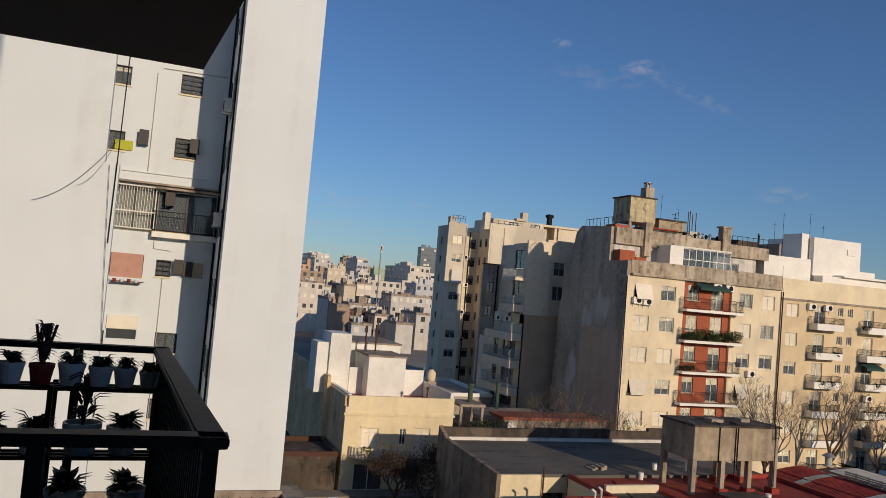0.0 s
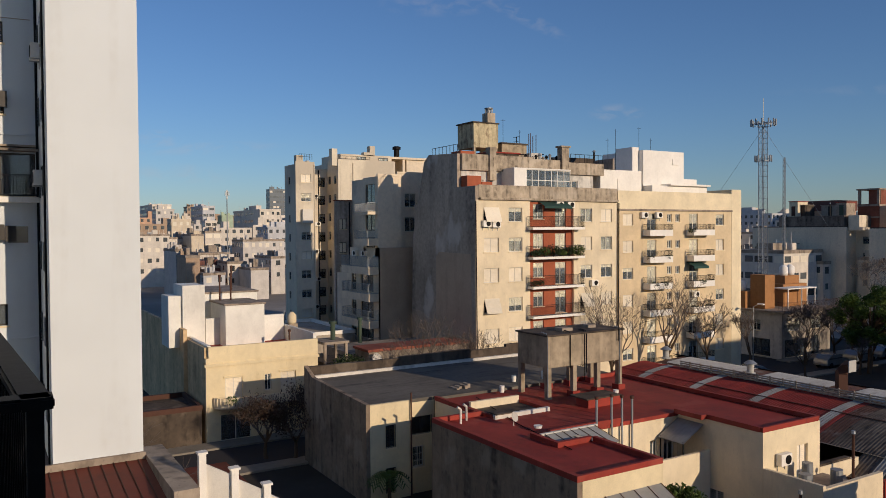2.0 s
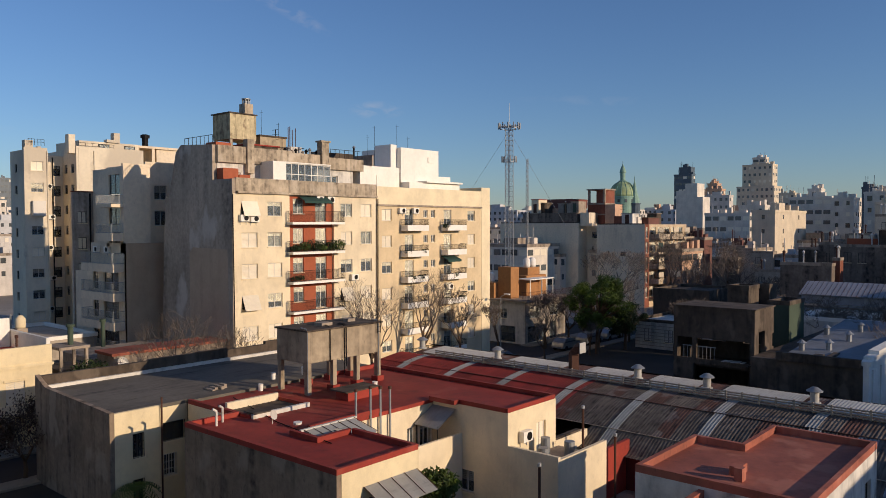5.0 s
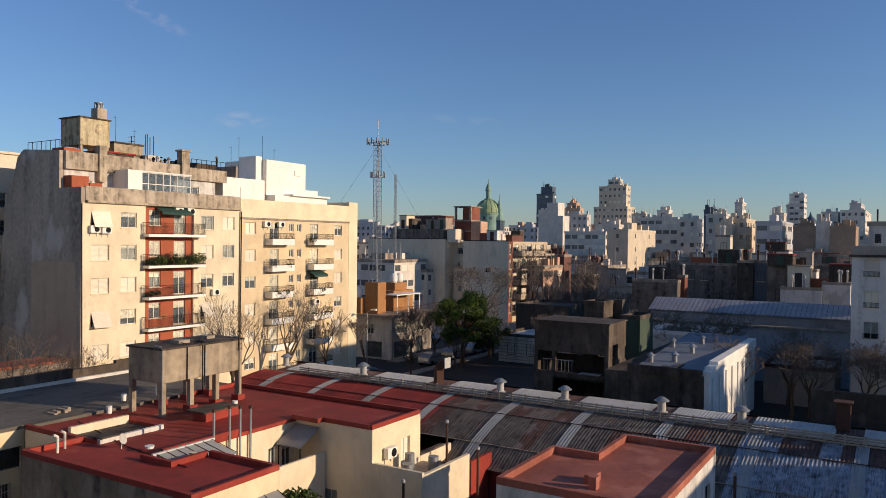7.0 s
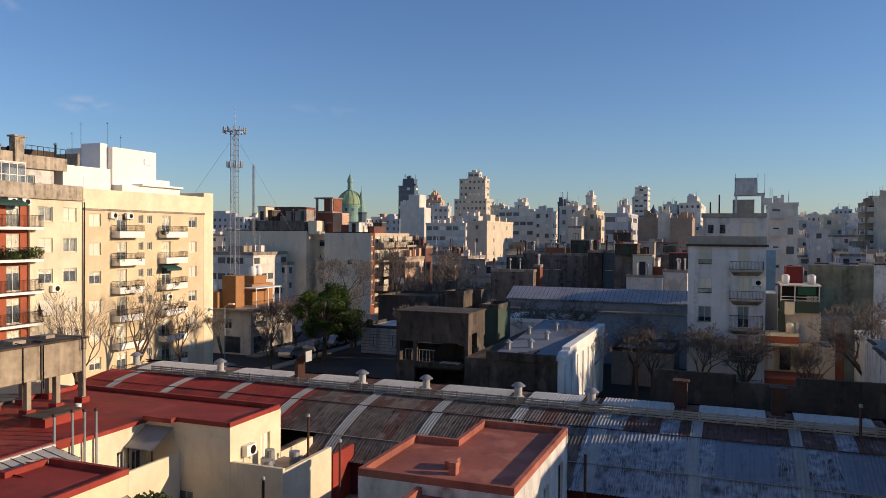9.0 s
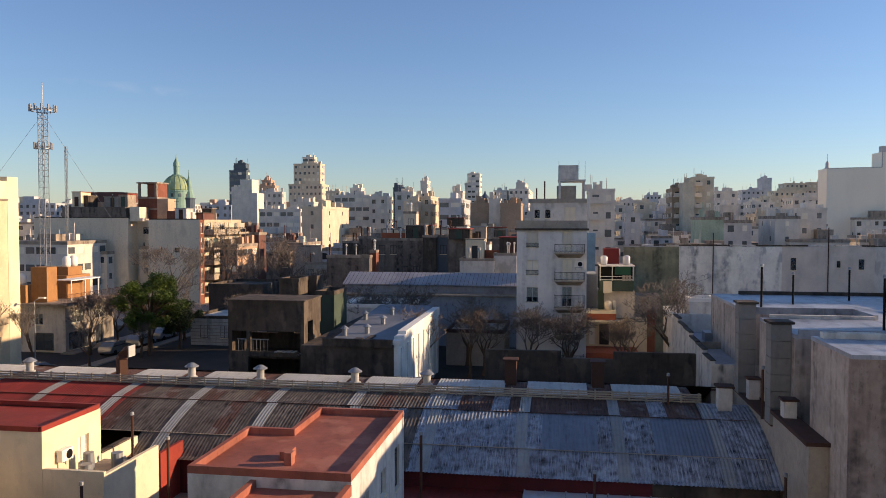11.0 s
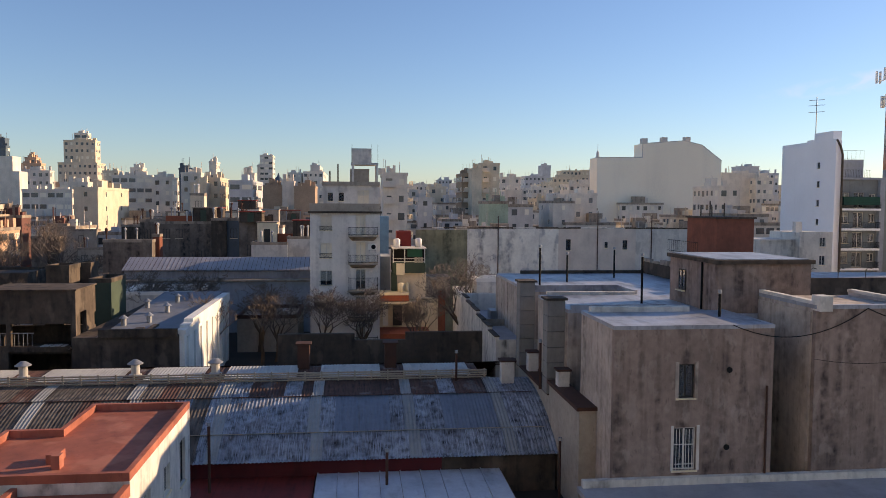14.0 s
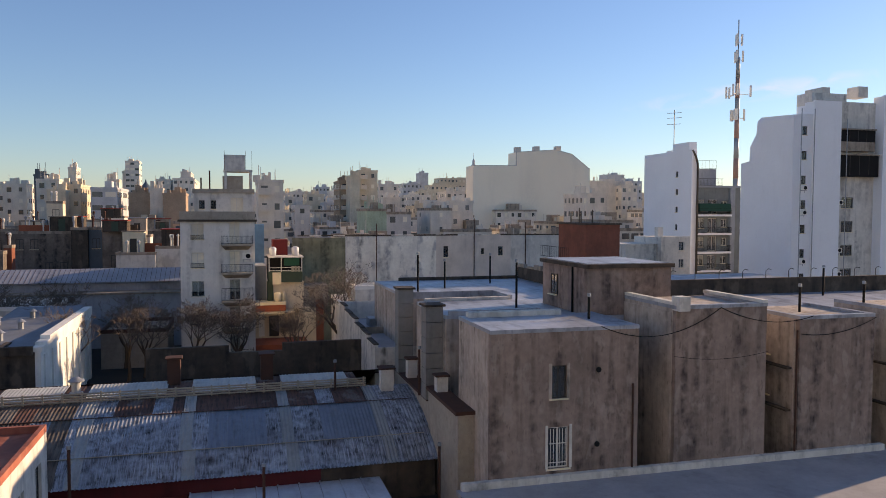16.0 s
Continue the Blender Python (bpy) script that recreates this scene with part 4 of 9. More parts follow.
    bm = bmesh.new()
    box(bm, -16, -1.27, 21.6, 22.0, 0, 17.6), box(bm, -16, -1.62, 21.6, 22.0, 17.6, 40)
    solo("party_wall", bm, WING, "large sunlit white party wall with hanging cables", "wall", kind="structure")


wing()


# ---- warehouse ----
def arc_z(x):
    """Height of the barrel roof."""
    return 2.0 + 2.3 * math.sin(max(0, min(1, (x - 38.9) / 16.2)) * math.pi) ** 0.8


CORR = mat("corrugated_iron", "b0b3b6", rough=0.55, metal=0.2, var=0.2, scale=0.35, stain=1.0, stain_colour="2a1f1a", streak=(1.5, 21.0, 1.5), cover=1.05, each=0.1, spots=("4e392f", 0.6, 0.3), mottle=0.12, tint=(0.98, 1, 1.02))
CORR_D = mat("weathered_dark_corrugated_iron", "6e665e", rough=0.7, metal=0.05, var=0.3, scale=0.5, stain=1.0, stain_colour="1e1613", streak=(0.7, 9.0, 0.7), cover=0.9, each=0.12, spots=("4a3226", 0.5, 0.5), mottle=0.15)
CORR_B = mat("newer_corrugated_iron", "80868c", rough=0.5, metal=0.35, var=0.12, scale=0.5, stain=0.5, stain_colour="33302e", streak=(0.45, 6.0, 0.45), each=0.1, tint=(0.98, 1, 1.03))
CORR_R = mat("rusted_corrugated_iron", "64483e", rough=0.75, metal=0.1, var=0.3, scale=0.6, stain=0.95, stain_colour="1f1713", streak=(0.8, 10.0, 0.8), cover=0.75, each=0.12, spots=("8e8a84", 0.7, 0.45))
CORR_RED = mat("red_corrugated_iron", "8a332b", rough=0.65, metal=0.1, var=0.25, scale=0.5, stain=0.7, stain_colour="351a17", streak=(0.35, 4, 0.35), cover=0.6, each=0.15)
FIBRE = mat("translucent_sheet", "a09e96", rough=0.5, stain=0.5, stain_colour="4f4a44", streak=(0.4, 4, 0.4), each=0.1, tint=(0.98, 1, 1.03))
PALE_S = mat("pale_skylight_sheet", "bdb9ae", rough=0.5, var=0.12, stain=0.5, stain_colour="6b5f53", streak=(0.6, 3, 0.6), each=0.1, tint=(0.98, 1, 1.03))
PALE_SHEET = mat("pale_grey_metal_sheet", "cfd2d4", rough=0.45, metal=0.1, var=0.15, scale=0.5, stain=0.5, stain_colour="5d5a58", streak=(0.4, 1.6, 0.4), tint=(0.98, 1, 1.02))
DARKRED = mat("dark_red_wall_paint", "5c2023", rough=0.8, var=0.2, stain=0.5, stain_colour="2c1212")
RAIL = mat("weathered_pipe_rail", "a89e8e", rough=0.6, stain=0.5, stain_colour="4a4038", streak=(1, 1, 1))


def warehouse():
    h = thing("warehouse", "long warehouse with a barrel roof of rusty corrugated iron", "warehouse", 46, 15, 0)
    bm = bmesh.new()
    box(bm, 38.9, 39.2, -11, -5, 0, 1.95), box(bm, 54.8, 55.1, -11, 45, 0, 1.95), box(bm, 38.9, 55.1, 45, 45.3, 0, 3.5), box(bm, 36.4, 39.0, 23, 23.3, 0, 3.0)
    part("wall", bm, CONCRETE_D, h)
    bm = bmesh.new()
    box(bm, 38.9, 39.2, -4.996, 23, 0, 1.95)
    part("eave_wall", bm, DARKRED, h, "dark red painted wall under the eave")
    xs = [38.6, 40.5, 43.9, 46.5]
    r0 = random.Random(4)
    patch = {}
    for r in range(3):
        a, c = xs[r], xs[r + 1] + (0.15 if r < 2 else 0)
        for strip in (0, 1):
            width = 0.62 if strip else 0.985

            def sheet(bm, a=a, c=c, width=width, strip=strip):
                nx = 5
                ny = int(round(width / 0.049))
                grid = [[bm.verts.new((a + (c - a) * i / nx, j * width / ny, arc_z(a + (c - a) * i / nx) + (0.035 if i == 0 else 0.0) + strip * 0.03 + 0.019 * math.sin(j * math.pi / 2))) for j in range(ny + 1)] for i in range(nx + 1)]
                for i in range(nx):
                    for j in range(ny):
                        bm.faces.new((grid[i][j], grid[i + 1][j], grid[i + 1][j + 1], grid[i][j + 1]))

            if strip:
                for y in [-8.9 + 5.05 * k for k in range(11)]:
                    if not (y > 22.0 and a < 38.7):
                        part("translucent_strip", cached(("translucent_strip", r), sheet, FIBRE), None, h, m=Matrix.Translation((0, y + r0.uniform(-0.15, 0.15), 0)))
                continue
            for k in range(57):
                y = -11.3 + k * 0.985
                if y > 22.4 and a < 38.7:
                    continue
                kind = "red" if y > 25 + (r0.random() - 0.5) * 1.5 else "iron"
                if kind == "iron":
                    q = r0.random()
                    kind = "new" if (k // 3 in (3, 1) and r == 1) else ("rust" if q < ((0.6 if y < 4 else 0.3) if r == 2 else 0.03 if y < 7 else 0.12) else "dark" if y > 7 + r0.uniform(-2, 2) else "iron")
                part("roof_sheet", cached(("roof_sheet", r, kind), sheet, {"red": CORR_RED, "iron": CORR, "new": CORR_B, "rust": CORR_R, "dark": CORR_D}[kind]), None, h, m=Matrix.Translation((0, y, 0)))
    # pale skylight sheets behind the ridge rail
    for y0, y1 in ((-7.7, -3.6), (-2.1, 1.6), (3.0, 7.3), (8.6, 12.0), (13.3, 18.1), (19.7, 23.1), (24.7, 28.1), (29.9, 34.9), (36.6, 43.0)):
        def top_sheet(bm, y0=y0, y1=y1):
            nx, ny = 6, int((y1 - y0) / 0.05)
            grid = [[bm.verts.new((47.0 + 2.9 * i / nx, y0 + (y1 - y0) * j / ny, 4.37 + 0.17 * math.sin(i / nx * math.pi * 0.55) + 0.014 * math.sin(j * math.pi / 2))) for j in range(ny + 1)] for i in range(nx + 1)]
            for i in range(nx):
                for j in range(ny):
                    bm.faces.new((grid[i][j], grid[i + 1][j], grid[i + 1][j + 1], grid[i][j + 1]))

        bm = bmesh.new()
        top_sheet(bm)
        part("skylight_sheet", bm, PALE_S, h, "pale corrugated skylight sheet")
    for k in range(52):
        def deck(bm):
            nx, ny = 5, 20
            grid = [[bm.verts.new((46.5 + 3.6 * i / nx, j * 1.0 / ny, 4.3 + 0.16 * math.sin(i / nx * math.pi * 0.55) + 0.014 * math.sin(j * math.pi / 2))) for j in range(ny + 1)] for i in range(nx + 1)]
            for i in range(nx):
                for j in range(ny):
                    bm.faces.new((grid[i][j], grid[i + 1][j], grid[i + 1][j + 1], grid[i][j + 1]))

        part("ridge_sheet", cached(("ridge_sheet",), deck, CORR_R), None, h, m=Matrix.Translation((0, -8.3 + k, 0)))
    for x in (40.5, 43.9):
        for k in range(30):
            part("fixing_strip", cached(("fixing_strip", x), lambda bm: box(bm, x - 0.03, x + 0.03, 0, 1.55, arc_z(x) + 0.03, arc_z(x) + 0.06), RAIL if x < 43 else CORR_R), None, h, m=Matrix.Translation((0, -10.8 + k * 1.6, 0)))
    for z in (4.36, 4.5, 4.64, 4.78):
        bm = bmesh.new()
        tube(bm, (46.45, -8.6, z), (46.45, 41, z), 0.055, seg=6)
        part("gutter_rail", bm, RAIL, h, "weathered pipe rail along the ridge")
    for k in range(50):
        part("rail_post", cached(("rail_post",), lambda bm: box(bm, 46.4, 46.5, 0, 0.09, 4.2, 4.88), RAIL), None, h, m=Matrix.Translation((0, -8.5 + 0.99 * k, 0)))
    bm = bmesh.new()
    quad(bm, [(50.0, -11, 4.55), (50.0, 45, 4.55), (55.3, 45, 2.2), (55.3, -11, 2.2)]), quad(bm, [(50.0, -11, 4.4), (50.0, 45, 4.4), (55.3, 45, 2.05), (55.3, -11, 2.05)])
    part("rear_slope", bm, CORR_R, h)


warehouse()
for y in (7.9, 12.6, 19.0, 23.8, 35.7, 43.7):
    v = thing("roof_vent", "galvanised roof vent with a conical cap", "roof vent", 47.8, y, 4.6, "vents along the warehouse ridge")
    bm = bmesh.new()
    lathe(bm, 47.8, y, [(0.36, 4.5), (0.36, 4.6), (0.25, 4.62), (0.25, 5.22)], 18)
    part("pipe", bm, PALE_S, v, smooth=False)
    bm = bmesh.new()
    lathe(bm, 47.8, y, [(0.24, 5.2), (0.46, 5.23), (0.46, 5.27), (0.16, 5.48), (0.05, 5.5)], 18)
    part("cap", bm, GALV, v)


# ---- terracotta-roofed house ----
def orange_house():
    h = thing("flat_roofed_house", "white house with a faded terracotta membrane roof", "house", 32, 10, 0)
    z = 5.4
    bm = bmesh.new()
    prism(bm, [(27.4, 7.3), (36.5, 7.3), (36.5, 11.2), (32.6, 11.2), (32.6, 13.3), (27.4, 13.3)], z - 0.2, z)
    part("roof", bm, ORANGE, h, "faded terracotta roof membrane")
    bm = bmesh.new()
    for a in ((27.2, 27.4, 7.1, 13.5), (27.4, 36.7, 7.1, 7.3), (36.5, 36.7, 7.3, 11.4), (32.6, 36.5, 11.2, 11.4), (32.6, 32.8, 11.4, 13.5), (27.4, 32.6, 13.3, 13.5)):
        box(bm, *a, z, z + 0.3)
    part("parapet", bm, ORANGE, h)
    facade(h, "-x", 27.2, 13.5, 0, 6.4, z, [], WHITE_DIRTY)
    facade(h, "-y", 27.21, 7.1, 0, 9.45, z, [(1.6, 3.0, 2.6, 4.2, "glass", 0.3), (4.6, 3.0, 5.6, 4.2, "glass", 0), (7.4, 2.4, 8.4, 4.4, "glass", 0, True)], WHITE_DIRTY)
    bm = bmesh.new()
    box(bm, 27.48, 36.65, 7.38, 11.3, 0, z - 0.2), box(bm, 27.48, 32.7, 11.3, 13.4, 0, z - 0.2)
    part("body", bm, WHITE_DIRTY, h)


orange_house()


# ---- brown rendered block with light wells ----
def block_c():
    b = thing("apartment_building", "old three-storey block of brown-grey streaked render with light wells", "apartment building", 40, -22, 0)
    x = 33.0
    for y1, y0, top, holes in ((-12.0, -19.5, 9.55, [(2.95, 8.1, 3.75, 9.3 - 1.75, "glass", 0)]), (-21.5, -26.7, 10.4, []), (-28.7, -33.4, 9.65, []), (-35.4, -44, 9.8, [])):
        hs = []
        if y1 == -12.0:
            hs = [(2.95, 6.3, 3.78, 7.85, "glass", 0, True), (2.85, 3.0, 3.9, 4.95, "glass", 0)]
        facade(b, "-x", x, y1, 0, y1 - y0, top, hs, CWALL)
        bm = bmesh.new()
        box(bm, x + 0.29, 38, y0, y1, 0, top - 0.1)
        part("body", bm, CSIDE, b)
        if holes or y1 == -12.0:
            for nm, a, mtl in (("roof_slab", (33.3, 37.8, -19.4, -12.05, 9.46, 9.6), SILVER), ("well_kerb", (37.3, 37.8, -17.4, -12.3, 9.6, 9.86), WHITE_DIRTY), ("well_kerb", (40.5, 40.75, -17.5, -12.2, 9.3, 9.55), SILVER), ("well_kerb", (37.8, 40.5, -17.75, -17.5, 9.3, 9.55), SILVER), ("well_kerb", (47.05, 47.3, -18.2, -12.5, 9.3, 9.5), WHITE_DIRTY), ("well_kerb", (50.5, 50.75, -18.2, -12.5, 9.3, 9.55), SILVER), ("well_kerb", (47.3, 50.5, -18.45, -18.2, 9.3, 9.55), SILVER)):
                bm = bmesh.new()
                box(bm, *a)
                part(nm, bm, mtl, b)
        bm = bmesh.new()
        for a in ((x - 0.03, x + 0.3, y0 - 0.02, y1 + 0.02), (x + 0.3, 38, y1 - 0.25, y1 + 0.02), (x + 0.3, 38, y0 - 0.02, y0 + 0.25)):
            box(bm, *a, top - 0.12, top + 0.06)
        part("coping", bm, SILVER, b)
    for a, mtl, nm in (((32.7, 33.0, -34, -10.6, 2.42, 2.75), WHITE_DIRTY, "flashing"), ((33.35, 38, -21.5, -21.44, 0, 10.1), CSIDE, "well_wall"), ((33.35, 38, -28.7, -28.64, 0, 9.4), CSIDE, "well_wall"), ((33.35, 38, -35.4, -35.34, 0, 9.4), CSIDE, "well_wall")):
        bm = bmesh.new()
        box(bm, *a)
        part(nm, bm, mtl, b)
    for y, z in ((-17.4, 7.55), (-17.35, 4.0)):
        bm = bmesh.new()
        bmesh.ops.create_cone(bm, cap_ends=True, segments=18, radius1=0.13, radius2=0.13, depth=0.06, matrix=pose(32.98, y, z, 0, 90))
        # Dark disc on the wall, painted in place of the hole's shade.
        part("vent_hole", bm, DARK, b)
    for y, zs in ((-28.6, (7.4, 5.2)), (-35.3, (7.2, 5.0))):
        for z in zs:
            window(b, face_at("+y", 36.6, y, z), 1.5, 1.4, "glass", 0.0, True)
            bm = bmesh.new()
            box(bm, 33.4, 36.9, y, y + 0.3, z - 0.5, z - 0.4)
            part("ledge", bm, CONCRETE_D, b)
    for y in (-19.2, -28.5):
        bm = bmesh.new()
        tube(bm, (32.93, y, 2.6), (32.93, y, 9.0 if y < -20 else 6.8), 0.05)
        part("downpipe", bm, RUST, b)
    for a in ((32.97, 33.0, -15.02, -14.86, 6.2, 7.95), (32.97, 33.0, -15.92, -15.78, 6.2, 7.95), (32.97, 33.0, -16.0, -14.75, 2.9, 3.0), (32.97, 33.0, -14.84, -14.72, 3.0, 5.05), (32.97, 33.0, -16.05, -15.92, 3.0, 5.05)):
        part("window_surround", rectangle(*a), CSIDE if a[4] > 6 else WHITE_DIRTY, b)
    bm = bmesh.new()
    for k in range(6):
        tube(bm, (32.9, -14.93 - 0.15 * k, 3.05), (32.9, -14.93 - 0.15 * k, 4.9), 0.014, seg=5)
    for z in (3.3, 4.2):
        box(bm, 32.88, 32.92, -15.75, -14.85, z, z + 0.03)
    part("window_grille", bm, FRAME, b)
    for a in ((40.5, 47.3, -48, -12), (50.5, 62, -48, -12), (38, 40.5, -48, -17.5), (47.3, 50.5, -48, -18.2)):
        bm = bmesh.new()
        box(bm, *a, 0, 9.1)
        part("main_body", bm, CSIDE, b)
        bm = bmesh.new()
        box(bm, *a, 9.104, 9.3)
        part("roof", bm, SILVER, b, "silver painted roof membrane")
    for a in ((38, 40.5, -17.5, -11.9, 0, 4.5), (47.3, 50.5, -18.2, -11.9, 0, 4.5)):
        bm = bmesh.new()
        box(bm, *a)
        part("well_floor", bm, CONCRETE_D, b)
    for k in range(14):
        bm = bmesh.new()
        y = -25.6 - k * 1.9
        pipe(bm, [(46.1, y, 10.3), (46.1, y, 10.9), (46.0, y - 0.12, 11.05), (45.85, y - 0.25, 11.0)], 0.025, 5)
        part("fence_hook", bm, IRON, b, "bent iron hook on the parapet")
    bm = bmesh.new()
    box(bm, 32.7, 33.4, -22.1, -21.5, 10.2, 10.9)
    part("meter_box", bm, WHITE_DIRTY, b, "small white box at the roof corner")
    bm = bmesh.new()
    box(bm, 32.95, 38, -26.72, -26.4, 10.46, 10.62), box(bm, 32.95, 38, -21.8, -21.48, 10.46, 10.62)
    part("coping", bm, WHITE_DIRTY, b)
    r = random.Random(8)
    for k in range(9):
        bm = bmesh.new()
        x = 46.4 + k * 1.75
        box(bm, x, x + 1.4, -24.75, -24.45, 10.3, 10.42 + r.uniform(0, 0.25))
        part("parapet_block", bm, CONCRETE, b)
    bm = bmesh.new()
    box(bm, 46, 46.25, -48, -24.5, 9.3, 10.4), box(bm, 61.7, 62, -24.4, -14, 9.3, 9.55), box(bm, 46, 62, -24.7, -24.5, 9.3, 10.3)
    part("rear_parapet", bm, CONCRETE_D, b, "dark rear parapet")
    s = thing("roof_hut", "stained brown rendered stair hut on a silver roof", "roof hut", 41.5, -22, 9.3)
    bm = bmesh.new()
    box(bm, 38.5, 44.6, -24.65, -19.45, 9.3, 11.9)
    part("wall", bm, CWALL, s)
    bm = bmesh.new()
    box(bm, 38.35, 44.8, -24.8, -19.3, 11.9, 12.12)
    part("roof", bm, CONCRETE_D, s, "dark concrete roof edge")
    bm = bmesh.new()
    box(bm, 38.6, 44.55, -24.55, -19.55, 12.121, 12.16)
    part("membrane", bm, SILVER, s, "silver roof membrane")
    window(s, face_at("+y", 43.2, -19.25, 10.1), 0.9, 1.2, "glass", 0.0, True)
    bm = bmesh.new()
    tube(bm, (40.2, -19.38, 9.3), (40.2, -19.38, 11.9), 0.06, seg=6)
    part("downpipe", bm, IRON, s)
    bm = bmesh.new()
    box(bm, 20, 33, -48, -10.4, 2.2, 2.42)
    bm2 = bmesh.new()
    box(bm2, 20.2, 32.9, -47, -10.6, 0, 2.2)
    l = thing("low_roof_building", "low building with a blue-grey roof against a rendered wall", "low building", 27, -28, 0)
    part("roof", bm, BLUEROOF, l)
    part("wall", bm2, RENDER_G, l)


block_c()


# ---- white apartment slice ----
def block_b():
    b = thing("apartment_building", "narrow white apartment building with small balconies and shutters", "apartment building", 79, 0.5, 0)
    x, st = 75.0, 2.66
    holes = []
    for k in range(6):
        f = 11.9 - st * k
        if f < -0.5:
            continue
        holes.append((0.95, f + 0.45, 2.1, f + 1.9, "glass", (1.0, 1.0, 0.7, 1.0, 1.0, 1.0)[k]))
        if f > 0:
            holes.append((4.35, f + 0.02, 5.35, f + 2.0, "curtain" if k > 2 else "glass", (1.0, 1.0, 0.6, 0.25, 0.9)[k % 5]))
    facade(b, "-x", x, 3.8, 0, 6.7, 14.0, holes, mat("aged_white_paint", "e4e2de", var=0.08, stain=0.5, stain_colour="77716a", cover=0.45, streak=(1.5, 1.5, 0.1), mottle=0.06))
    bm = bmesh.new()
    box(bm, x + 0.29, 92, -2.9, 3.8, 0, 14)
    part("body", bm, WHITE_DIRTY, b)
    bm = bmesh.new()
    box(bm, x - 0.25, x + 0.2, -3.1, 4.0, 14.0, 14.2)
    part("cornice", bm, CONCRETE_D, b, "soot-dark cornice")
    bm = bmesh.new()
    box(bm, x - 0.02, x + 0.2, -2.95, 3.85, 14.2, 14.95)
    part("parapet", bm, RENDER_G, b)
    facade(b, "-x", x + 1.6, 2.6, 14, 5.4, 2.75, [(0.45, 1.2, 0.95, 2.0, "glass", 0, True), (1.5, 1.2, 2.0, 2.0, "glass", 0, True), (3.3, 0.2, 4.5, 2.3, "glass", 1)], WHITE_DIRTY)
    bm = bmesh.new()
    box(bm, x + 1.89, 88, -2.8, 2.6, 14, 16.7)
    part("penthouse", bm, RENDER_G, b)
    bm = bmesh.new()
    box(bm, x + 1.45, 88, -2.95, 2.75, 16.7, 17.1)
    part("roof_slab", bm, RENDER_G, b)
    for k in range(5):
        f = 11.9 - st * k
        bal = balcony(b, "-x", x, 0.16, f, 2.85, 0.95, rail=1.2 if k == 2 else 0.75, slab=0.16, material=RENDER_G)
        bm = bmesh.new()
        quad(bm, [(x - 0.85, 0.1, f - 0.161), (x - 0.85, -2.6, f - 0.161), (x - 0.02, -2.3, f - 0.55), (x - 0.02, -0.2, f - 0.55)])
        quad(bm, [(x - 0.85, 0.1, f - 0.161), (x - 0.02, 0.1, f - 0.161), (x - 0.02, -0.2, f - 0.55)])
        quad(bm, [(x - 0.85, -2.6, f - 0.161), (x - 0.02, -2.3, f - 0.55), (x - 0.02, -2.6, f - 0.161)])
        part("corbel", bm, CONCRETE, bal, "sloping soffit of the balcony")
        railing(b, face_at("-x", x, 2.9, f + 0.42), 1.2, 0.08, 0.42, step=0.09, sides=False, name="window_guard")
        if k in (1, 3):
            ac_unit(face_at("-x", x, -1.75, f + (1.25 if k == 1 else 0.9)))
    t = thing("water_tank", "pale concrete water tank on four posts above a roof", "water tank", 78, -1, 17)
    bm = bmesh.new()
    box(bm, 77, 79.6, -2.1, -0.15, 19.0, 20.4)
    part("tank", bm, WHITE_DIRTY, t)
    for u in (77.05, 79.3):
        for v in (-2.75, -0.4):
            bm = bmesh.new()
            box(bm, u, u + 0.22, v, v + 0.22, 17.1, 18.8)
            part("post", bm, WHITE_DIRTY, t)
    bm = bmesh.new()
    box(bm, 77.5, 79.5, -1.9, 0.0, 17.1, 18.4)
    part("lower_tank", bm, RENDER_G, t)
    bm = bmesh.new()
    box(bm, 77, 79.6, -2.8, -0.1, 18.8, 18.99)
    part("platform", bm, WHITE_DIRTY, t)
    for v in (-2.75, -2.15, -0.2):
        bm = bmesh.new()
        tube(bm, (77.0, v, 18.9), (77.0, v, 20.8), 0.016, seg=5)
        part("pole", bm, IRON, t)
    for v, z in ((1.2, 18.9), (2.0, 18.2)):
        c = thing("vent_pipe", "rusty flue pipe on a white building", "pipe", 78, v, 17.1, "flue pipes on the white building")
        bm = bmesh.new()
        tube(bm, (78, v, 17.1), (78, v, z), 0.07, seg=8)
        part("pipe", bm, RUST, c)


block_b()


# ---- long wall and blocks at the far end ----
lw = thing("long_wall", "long peeling boundary wall of several stained lengths", "wall", 88.2, -24, 0)
for y1, y0, z, mtl, lab in ((-7.4, -13.4, 12.0, mat("mouldy_green_render", "95967f", var=0.3, stain=0.8, stain_colour="2c2d24", cover=0.7), "mould-dark greenish length"), (-13.4, -24.2, 12.1, mat("peeling_white_paint", "f0eee8", stain=0.85, stain_colour="3a3a3c", cover=0.55, streak=(0.9, 0.9, 0.2), spots=("8d8f94", 0.7, 0.6)), "peeling white length streaked black"), (-33.6, -40.2, 12.15, WHITE_DIRTY, "stained white length")):
    bm = bmesh.new()
    box(bm, 88, 88.4, y0, y1 - 0.004, 0, z)
    part("wall", bm, mtl, lw, lab)
facade(lw, "-x", 88.0, -24.2, 0, 9.4, 12.15, [(0.9, 9.6, 1.5, 10.9, "glass", 0, True), (5.6, 9.9, 6.0, 10.6, "glass", 0, True), (7.8, 9.7, 8.4, 10.8, "glass", 0, True)], mat("pinkish_cream_paint", "ddd0c2", stain=0.3, stain_colour="857a70", mottle=0.05, tint=(1, 1, 1)), 0.4)
r = random.Random(3)
